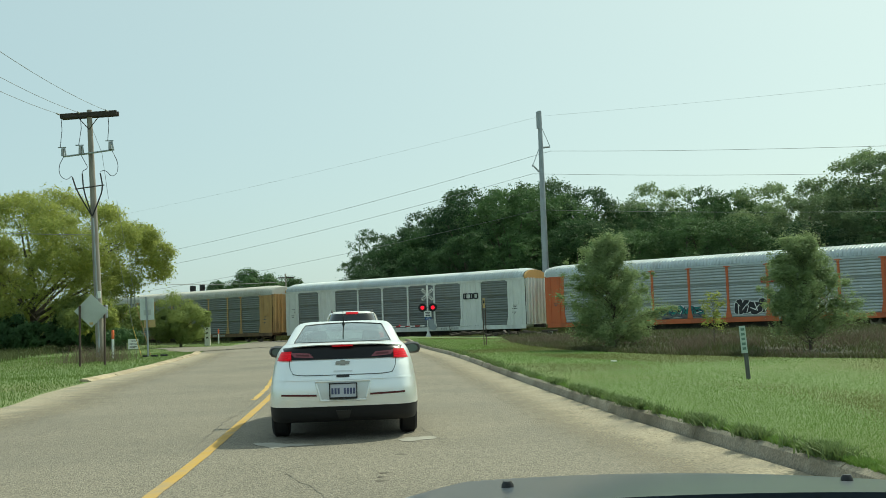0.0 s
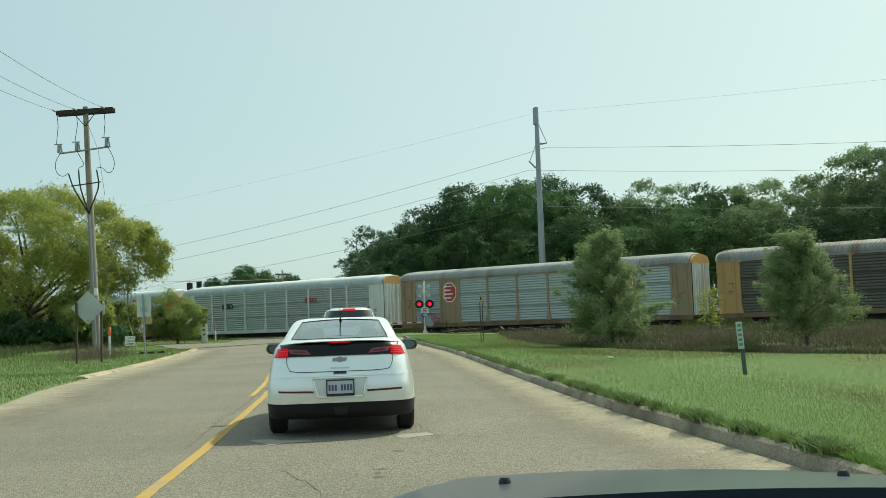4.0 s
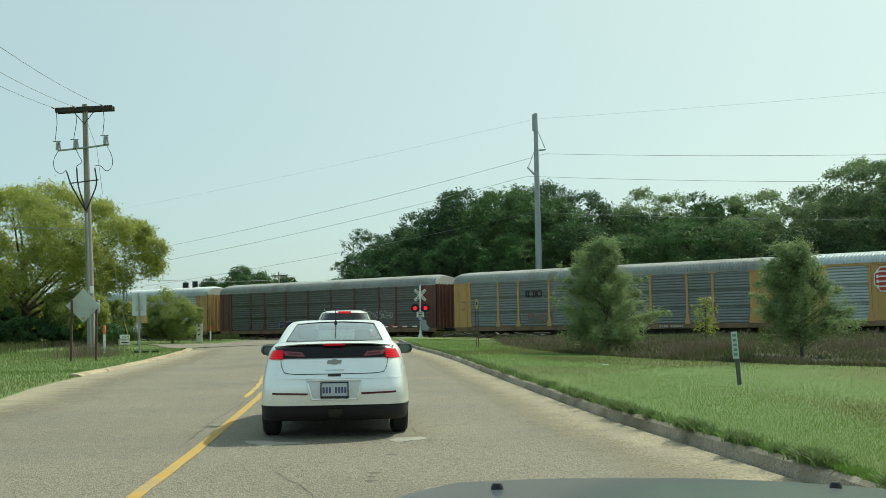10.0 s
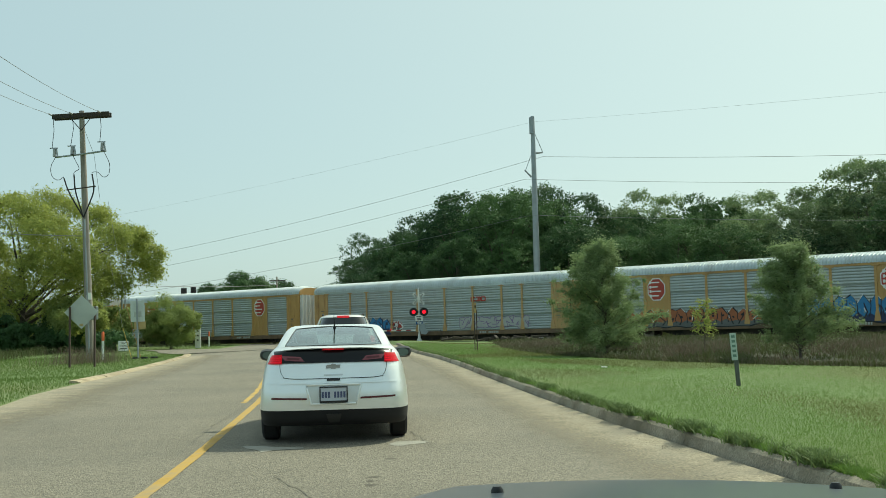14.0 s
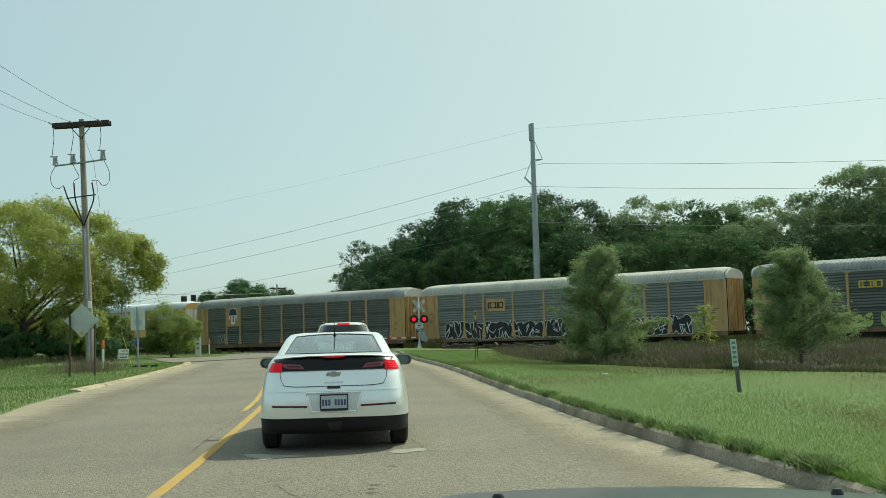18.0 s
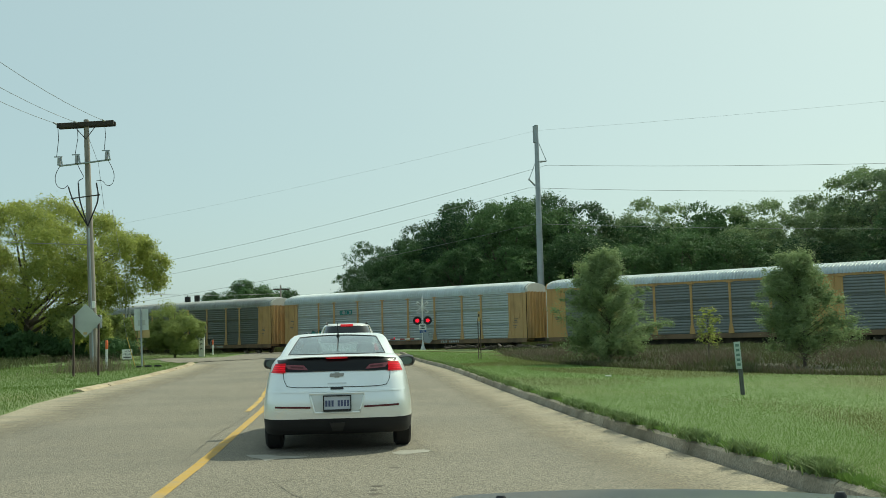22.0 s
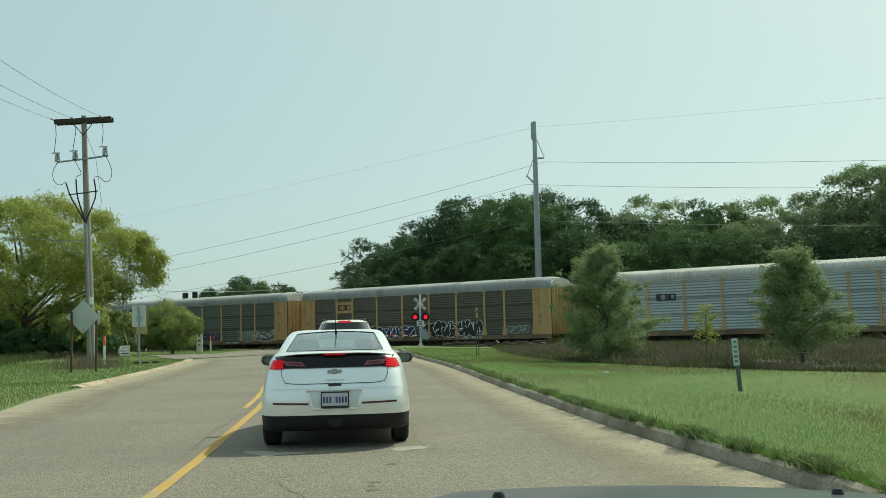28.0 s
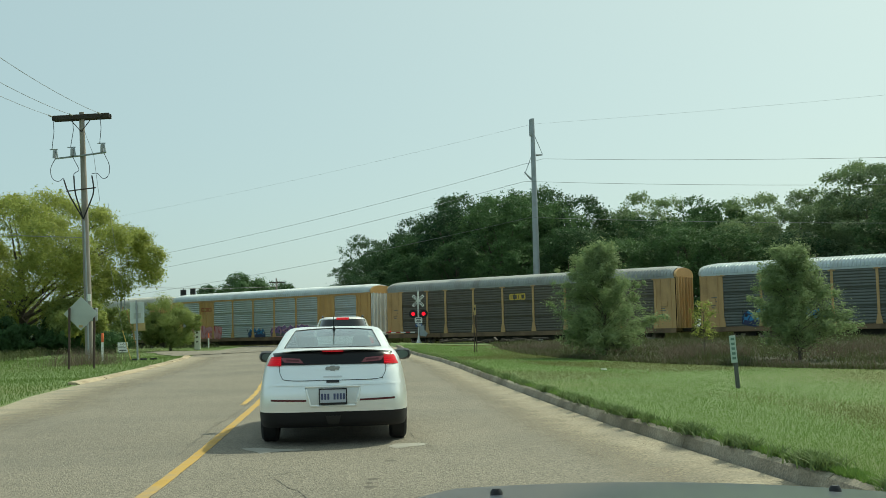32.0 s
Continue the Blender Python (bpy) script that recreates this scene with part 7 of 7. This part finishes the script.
    part("pole_band", Shape().box((-0.02, -0.24, 3.55), (0.26, 0.08, 0.4), cut=0.02), WHITE, p)
    part("pole_sign", Shape().box((-0.3, -0.28, 2.35), (0.42, 0.03, 0.75), cut=0.01), SIGN_BACK, p)
    part("meter_box", Shape().box((0.28, -0.26, 2.6), (0.42, 0.22, 0.75), cut=0.04), STEEL, p)
    return p


P1 = (-19.78, 59.7)
wood_pole(*P1)
wood_pole(-14.0, 4.0, False)
z1 = at_base(*P1)
for dx, sag in ((-1.66, 1.3), (-0.5, 1.3), (1.1, 1.3)):
    wire("power_line", (P1[0] - 0.53 + dx, P1[1] - 0.6, z1 + 13.95 + 0.035 * dx), (-14.0 + dx, 4.6, 12.5), sag, 0.012)
wire("service_line", (P1[0] - 0.3, P1[1] - 0.2, z1 + 6.95), (-44, 44, 9.2), 0.6, 0.022, label="thicker grey service cable")


def steel_pole(s, d, height):
    c = TRACK + ALONG * s + ACROSS * d
    p = thing("transmission_pole", pose(c.x, c.y, rise_at(c.x, c.y)), "tall grey steel transmission pole with insulator arms", "utility pole", "transmission poles")
    part("pole", Shape().tube([(0, 0, -0.3), (0, 0, height * 0.5), (0, 0, height)], [0.34, 0.27, 0.18], 16), STEEL, p)
    part("top_cover", Shape().tube([(-0.1, -0.05, height - 1.6), (-0.1, -0.05, height - 0.1)], 0.22, 12), STEEL, p)
    for sgn, z in ((1, height - 3.35), (-1, height - 5.2)):
        a = Vector((0.8, 0.1, 0)) * sgn
        part("insulator_arm", Shape().tube([a * 0.3 + Vector((0, 0, z - (0.0 if sgn > 0 else 0.35))), a * 1.05 + Vector((0, 0, z + (0.05 if sgn > 0 else 0.3)))], [0.1, 0.06], 8), PORCELAIN, p)
        part("arm_stay", Shape().tube([a * 0.15 + Vector((0, 0, z + 1.9)), a * 1.05 + Vector((0, 0, z + 0.1))], 0.03, 6), STEEL, p)
    return Vector((c.x, c.y, 0))


pole_feet = [steel_pole(s, 9.0, 20.1) for s in (-4.0, 216.0, -224.0)]
for z, off, sag in ((20.0, 0.0, 4.2), (16.8, 0.85, 7.2), (14.78, -0.85, 7.15), (11.5, -0.4, 6.2)):
    a, b, c = [q + Vector((off, 0, z)) for q in pole_feet]
    wire("transmission_line", a, b, sag, 0.015 if z < 18 else 0.006, n=40)
    wire("transmission_line", a, c, sag, 0.015 if z < 18 else 0.006, n=40)

far_pole = thing("far_pole", pose(-28.0, 180, 0), "distant wooden utility pole with a crossarm", "utility pole", "utility poles")
part("pole", Shape().tube([(0, 0, -0.3), (0, 0, 11.2)], [0.2, 0.14], 10), WOOD_POLE, far_pole)
part("crossarm", Shape().box((0.1, 0, 10.5), (2.7, 0.14, 0.2), None, 0.02), DARK_WOOD, far_pole)


def bars(name, parent, x, z, w, y, lines, mat, h=0.05, gap=0.09, face=None):
    """Writing that cannot be read, as plain bars."""
    s = Shape()
    for k in range(lines):
        ww = w * (1.0, 0.72, 0.86, 0.6)[k % 4]
        s.box((x, y, z - k * gap), (ww, 0.006, h))
    ob = part(name, s, mat, parent, smooth=False)
    if face:
        ob.matrix_basis = face
    return ob


def crossing_signal():
    x, y = -1.95, 87.9
    t = thing("crossing_signal", pose(x, y, at_base(x, y), rz=4), "railway crossing signal with white crossbuck, twin red lamps and lowered gate", "crossing signal")
    part("mast", Shape().tube([(0, 0, -0.1), (0, 0, 4.35)], 0.065, 12), WHITE, t)
    part("base", Shape().loft([[(r * math.cos(a), r * math.sin(a), z) for a in np.linspace(0, 2 * math.pi, 13)[:-1]] for r, z in ((0.26, -0.1), (0.26, 0.05), (0.11, 0.4), (0.09, 0.7))]), WHITE, t)
    part("mast_cap", Shape().tube([(0, 0, 4.35), (0, 0, 4.48)], [0.09, 0.03], 10), STEEL, t)
    for ang in (45, -45):
        m = pose(0, -0.1 if ang > 0 else -0.13, 3.58, ry=ang)
        blade = part("crossbuck_blade", Shape().box((0, 0, 0), (1.25, 0.02, 0.23), None, 0.008), WHITE, t, "white crossbuck blade with dark marks")
        blade.matrix_basis = m
        s = Shape()
        for k in range(8):
            if k not in (3, 4):
                s.box((-0.49 + k * 0.14, -0.013, 0), (0.085, 0.006, 0.13))
        q = part("blade_marks", s, BLACK, blade, smooth=False)
        tagged(q, kind="stuff")
    part("lamp_arm", Shape().box((0, -0.02, 2.5), (1.05, 0.09, 0.09), None, 0.02), STEEL, t)
    for sx in (-0.43, 0.43):
        lamp = part("signal_lamp", Shape().tube([(sx, -0.02, 2.5), (sx, -0.12, 2.5)], 0.35, 24), BLACK, t, "black round lamp backboard")
        part("lens", Shape().tube([(sx, -0.12, 2.5), (sx, -0.15, 2.5)], 0.155, 20), RED_LAMP, lamp, "glowing red lens")
        hood = []
        for d in (-0.13, -0.42):
            hood.append([(sx + 0.19 * math.cos(a), d, 2.5 + 0.19 * math.sin(a)) for a in np.linspace(-0.3, math.pi + 0.3, 13)] + [(sx + 0.205 * math.cos(a), d, 2.5 + 0.205 * math.sin(a)) for a in np.linspace(math.pi + 0.3, -0.3, 13)])
        part("lamp_hood", Shape().loft(hood), BLACK, lamp)
    part("track_sign", Shape().box((0, -0.09, 1.98), (0.62, 0.015, 0.48), None, 0.005), WHITE, t, "white sign with plain dark marks")
    bars("sign_mark", t, 0, 2.11, 0.42, -0.102, 3, BLACK, 0.06, 0.13)
    part("notice", Shape().box((0.02, -0.09, 1.58), (0.55, 0.015, 0.24), None, 0.005), SIGN_BLUE, t, "small blue notice")
    bars("notice_marks", t, 0.02, 1.63, 0.4, -0.102, 2, WHITE, 0.03, 0.08)
    part("gate_box", Shape().box((0.25, 0.05, 1.22), (0.5, 0.42, 0.62), None, 0.05), STEEL, t, "grey gate mechanism")
    part("counterweight", Shape().slab([(0.1, 0.7), (0.55, 0.62), (0.75, 0.85), (0.5, 1.15), (0.1, 1.3)], -0.28, -0.2, Matrix(((1, 0, 0, 0), (0, 0, 1, 0), (0, 1, 0, 0), (0, 0, 0, 1)))), STEEL, t)
    arm = part("gate_arm", Shape().box((-3.95, -0.2, 1.0), (7.3, 0.05, 0.10), None, 0.01), WHITE, t, "lowered white and red striped gate arm")
    for k in range(9):
        part("arm_stripe", Shape().box((-0.9 - k * 0.8, -0.2, 1.0), (0.4, 0.056, 0.106), None, 0.01), RED_PAINT, arm)
    for dx in (-2.35, -4.6, -7.4):
        part("arm_lamp", Shape().tube([(dx, -0.24, 1.11), (dx, -0.30, 1.11)], 0.05, 12), RED_LAMP, arm, "small red gate lamp")
    part("cable_duct", Shape().tube([(0.75, -0.35, 0.0), (0.95, -0.38, 0.25), (1.1, -0.4, -0.05)], 0.05, 8), BLACK, t)
    part("stay", Shape().tube([(2.0, 0.1, -0.05), (1.75, 0.1, 1.0)], 0.025, 6), POST_BROWN, t)


crossing_signal()


def twin_post_sign():
    x, y = 1.58, 51.0
    t = thing("twin_post_sign", pose(x, y, at_base(x, y) + 0.02), "small yellow-brown sign on two thin rusty posts", "road sign")
    for dx in (-0.05, 0.06):
        part("post", Shape().box((dx, 0, 1.0), (0.045, 0.045, 2.05), None, 0.006), POST_BROWN, t)
    part("sign_plate", Shape().box((0.0, -0.03, 2.12), (0.11, 0.012, 0.48), None, 0.004), TAN_BOARD, t, "weathered yellow sign seen nearly edge on")
    part("sign_mark", Shape().box((0.0, -0.04, 2.17), (0.06, 0.006, 0.14)), BLACK, t)


def marker_post():
    x, y = 5.82, 21.2
    t = thing("marker_post", pose(x, y, at_base(x, y) + 0.02, ry=-3.0), "weathered grey marker post with a pale green sign on the lawn", "marker post")
    part("post", Shape().box((0.035, 0, 0.42), (0.08, 0.06, 0.9), None, 0.01), material("weathered_grey_post", (0.10, 0.105, 0.095), 0.8, vary=0.3), t)
    part("sign_plate", Shape().box((0.0, -0.05, 0.80), (0.125, 0.012, 0.54), None, 0.006), material("pale_green_sign", (0.42, 0.50, 0.46), 0.6, vary=0.15), t, "pale weathered vertical sign")
    mark = material("green_marks", (0.12, 0.20, 0.16), 0.6)
    for k in range(5):
        part("sign_mark", Shape().box((0.0, -0.058, 1.0 - k * 0.095), (0.07, 0.004, 0.05)), mark, t, smooth=False)


def diamond_sign():
    x, y = -16.25, 46.3
    t = thing("warning_sign", pose(x, y, at_base(x, y), rz=3), "bare metal back of a diamond warning sign on two rusty posts", "road sign")
    for dx, dy, h in ((0.0, 0, 2.66), (1.0, 0.25, 2.66)):
        part("post", Shape().box((dx, dy, h / 2 - 0.1), (0.085, 0.085, h + 0.2), None, 0.01), POST_BROWN, t)
    part("sign_plate", Shape().slab([(0.46 + 0.74 * a, 2.42 + 0.74 * b) for a, b in ((0, 1), (0.06, 0.94), (0.94, 0.06), (1, 0), (0.94, -0.06), (0.06, -0.94), (0, -1), (-0.06, -0.94), (-0.94, -0.06), (-1, 0), (-0.94, 0.06), (-0.06, 0.94))], 0.13, 0.145, Matrix(((1, 0, 0, 0), (0, 0, 1, 0), (0, 1, 0, 0), (0, 0, 0, 1)))), SIGN_BACK, t, "bare aluminium diamond, seen from behind")
    part("sticker", Shape().box((0.46, 0.125, 1.86), (0.16, 0.006, 0.1)), TAN_BOARD, t)


def route_sign():
    x, y = -16.85, 58.8
    t = thing("route_sign", pose(x, y, at_base(x, y), ry=-1.5, rz=-4), "white and tan sign backs on a leaning steel post", "road sign")
    part("post", Shape().tube([(0, 0, -0.1), (0, 0, 3.3)], 0.05, 10), STEEL, t)
    part("sign_plate", Shape().box((0.0, 0.08, 2.62), (0.80, 0.015, 1.18), None, 0.006), material("pale_sign_back", (0.58, 0.62, 0.60), 0.55, vary=0.1, dirt=(0.4, 0.4, 0.36)), t, "pale metal sign back")
    part("bracket", Shape().box((0.02, 0.05, 2.45), (0.42, 0.02, 0.30), None, 0.008), SIGN_BACK, t)
    part("lower_plate", Shape().box((0.12, 0.08, 1.82), (0.66, 0.015, 0.42), None, 0.006), TAN_BOARD, t, "tan wooden sign back")


def guy_guards():
    for k, (x0, y0, x1, z1, r) in enumerate(((-17.65, 60.3, -18.15, 1.7, 0.022), (-17.2, 60.6, -18.0, 2.8, 0.016))):
        t = thing("guy_wire", pose(x0, y0, at_base(x0, y0)), "yellow plastic guard on a guy wire" if k == 0 else "rusty guy wire running to the pole", "guy wire")
        part("guard" if k == 0 else "strand", Shape().tube([(0, 0, -0.05), (x1 - x0, 0, z1)], r, 8), YELLOW_PLASTIC if k == 0 else material("rusty_strand", (0.30, 0.16, 0.06), 0.7), t)
        part("wire", Shape().tube([(x1 - x0, 0, z1), ((x1 - x0) * 2.2, -0.4, z1 * 3.2)], 0.01, 5), CABLE, t)


def marker_pole(x, y, h, r, label):
    t = thing("pipeline_marker", pose(x, y, at_base(x, y)), label, "marker post", "orange-topped marker posts")
    part("post", Shape().tube([(0, 0, -0.1), (0, 0, h * 0.68)], r, 12), WHITE, t, "white plastic tube")
    part("top", Shape().tube([(0, 0, h * 0.68), (0, 0, h * 0.97), (0, 0, h)], [r * 1.05, r * 1.05, r * 0.6], 12), ORANGE_PLASTIC, t, "orange plastic top")


def yard_sign():
    x, y = -20.05, 66.7
    t = thing("yard_sign", pose(x, y, at_base(x, y), rz=8), "small white hiring sign with black writing stuck in the grass", "yard sign")
    part("board", Shape().box((0.0, 0, 0.62), (0.62, 0.02, 0.62), None, 0.006), WHITE, t)
    face = Matrix(((1, 0, 0, 0), (0, 0, -1, 0), (0, 1, 0, 0), (0, 0, 0, 1)))
    words("lettering", "NOW", 0.16, BLACK, Matrix.Translation((0.06, -0.012, 0.80)) @ face, t)
    words("lettering", "HIRING", 0.17, BLACK, Matrix.Translation((0, -0.012, 0.62)) @ face, t)
    bars("sign_mark", t, 0, 0.44, 0.45, -0.013, 1, BLACK, 0.06)
    for dx in (-0.2, 0.2):
        part("wire_leg", Shape().tube([(dx, 0, -0.05), (dx, 0, 0.35)], 0.008, 5), STEEL, t)


def white_post():
    x, y = -20.0, 86.8
    t = thing("whistle_post", pose(x, y, at_base(x, y)), "white square post with black marks by the track", "post")
    part("post", Shape().box((0, 0, 0.8), (0.46, 0.12, 1.75), None, 0.01), WHITE, t)
    for z in (1.35, 1.0, 0.62):
        part("post_mark", Shape().slab([(-0.08, z - 0.1), (0.0, z + 0.02), (0.09, z - 0.08), (0.05, z + 0.1), (-0.09, z + 0.09)], 0.062, 0.068, Matrix(((1, 0, 0, 0), (0, 0, -1, 0), (0, 1, 0, 0), (0, 0, 0, 1)))), BLACK, t)


def street_signals():
    a, b, sag = Vector((-30.2, 100, 6.35)), Vector((-28.0, 180, 9.85)), 0.25
    p = thing("strain_pole", pose(a.x, a.y, at_base(a.x, a.y)), "slim grey steel strain pole holding a span wire", "pole")
    part("pole", Shape().tube([(0, 0, -0.3), (0, 0, 6.25)], [0.11, 0.08], 12), STEEL, p)
    part("pole", Shape().tube([(0.3, 0, -0.3), (0.3, 0, 5.2)], [0.06, 0.05], 10), STEEL, p)
    wire("span_wire", a, b, sag, 0.03, label="dark span wire that carries the signals", n=30)
    for k, turn, drop, big in ((0.270, 12, 0.70, 0.95), (0.322, -8, 0.78, 1.35)):
        q = a.lerp(b, k) - Vector((0, 0, sag * 4 * k * (1 - k)))
        t = thing("traffic_signal", pose(q.x, q.y, q.z - drop, rz=turn), "black traffic signal head hanging on a span wire, seen from behind", "traffic light", "hanging traffic signals")
        part("housing", Shape().box((0, 0, 0), (0.44, 0.26, 1.0 * big), None, 0.03), BLACK, t)
        part("backplate", Shape().box((0, -0.02, 0), (0.66, 0.03, 1.1 * big), None, 0.01), BLACK, t)
        part("hanger", Shape().tube([(0, 0, 0.45 * big), (0, 0, drop)], 0.03, 8), BLACK, t)
        for z in (-0.33 * big, 0, 0.33 * big):
            part("visor", Shape().tube([(0, 0.13, z), (0, 0.38, z)], 0.14 * big, 12), BLACK, t)


def litter():
    r = random.Random(3)
    for x, y in ((-16.6, 57.2), (-15.6, 57.4), (-16.1, 57.3)):
        t = thing("litter", pose(x, y, at_base(x, y) + 0.03, rz=r.uniform(0, 360)), "crumpled dark litter on the grass", "litter", "litter")
        part("scrap", Shape().slab([(a * (0.14 + 0.12 * r.random()), b * (0.10 + 0.10 * r.random())) for a, b in ((1, 0), (0.5, 0.9), (-0.4, 1), (-1, 0.1), (-0.3, -0.9), (0.6, -0.8))], 0.0, 0.10), BLACK, t)
    t = thing("litter", pose(4.6, 30.5, at_base(4.6, 30.5) + 0.05), "white paper scrap on the lawn", "litter")
    part("scrap", Shape().slab([(0.09, 0), (0.04, 0.06), (-0.07, 0.05), (-0.09, -0.03), (0.01, -0.06)], 0.0, 0.05), WHITE, t)


def track_rubble():
    r = random.Random(8)
    for k in range(26):
        c = TRACK + ALONG * r.uniform(-14, -5) - ACROSS * r.uniform(5.5, 7.5)
        t = thing("scrap_timber", pose(c.x, c.y, rise_at(c.x, c.y) + 0.12 + 0.06 * (k % 4), r.uniform(-8, 8), r.uniform(-8, 8), r.uniform(0, 360)), "grey scrap timber heaped beside the track", "timber", "scrap timber heap")
        part("timber", Shape().box((0, 0, 0.06), (r.uniform(0.5, 1.8), 0.16, 0.13), None, 0.015), TIE, t)


def track_block():
    t = thing("concrete_block", pose(7.37, 80.5, 0.34, rz=-30), "small white concrete block beside the track", "concrete block")
    part("block", Shape().box((0, 0, 0.2), (0.42, 0.4, 0.44), None, 0.03), WHITE, t)
    part("lid", Shape().box((0, 0, 0.44), (0.48, 0.46, 0.05), None, 0.015), WHITE, t)


track_block()
twin_post_sign()
marker_post()
diamond_sign()
route_sign()
guy_guards()
marker_pole(-18.45, 57.7, 1.55, 0.07, "white marker post with an orange top beside the pole")
marker_pole(-20.9, 95.0, 1.35, 0.065, "small white marker post with an orange top by the track")
yard_sign()
white_post()
street_signals()
litter()
track_rubble()


def travel(t):
    """Metres that the gap before the first full car has run along the track."""
    return 19.186 + 17.80866 * t + 0.016233 * t * t + 0.00001808 * t ** 3


def motions():
    """The train runs steadily along the track."""
    turn = math.degrees(math.atan2(ALONG.y, ALONG.x))
    for k, car in enumerate(TRAIN):
        rows = []
        for t in np.arange(0, 32.1, 2.0):
            c = TRACK + ALONG * (travel(t) - 28.6 * (k - 3) - 14.3)
            rows.append((float(t), pose(c.x, c.y, RAIL, rz=turn)))
        walk(car, rows)


motions()
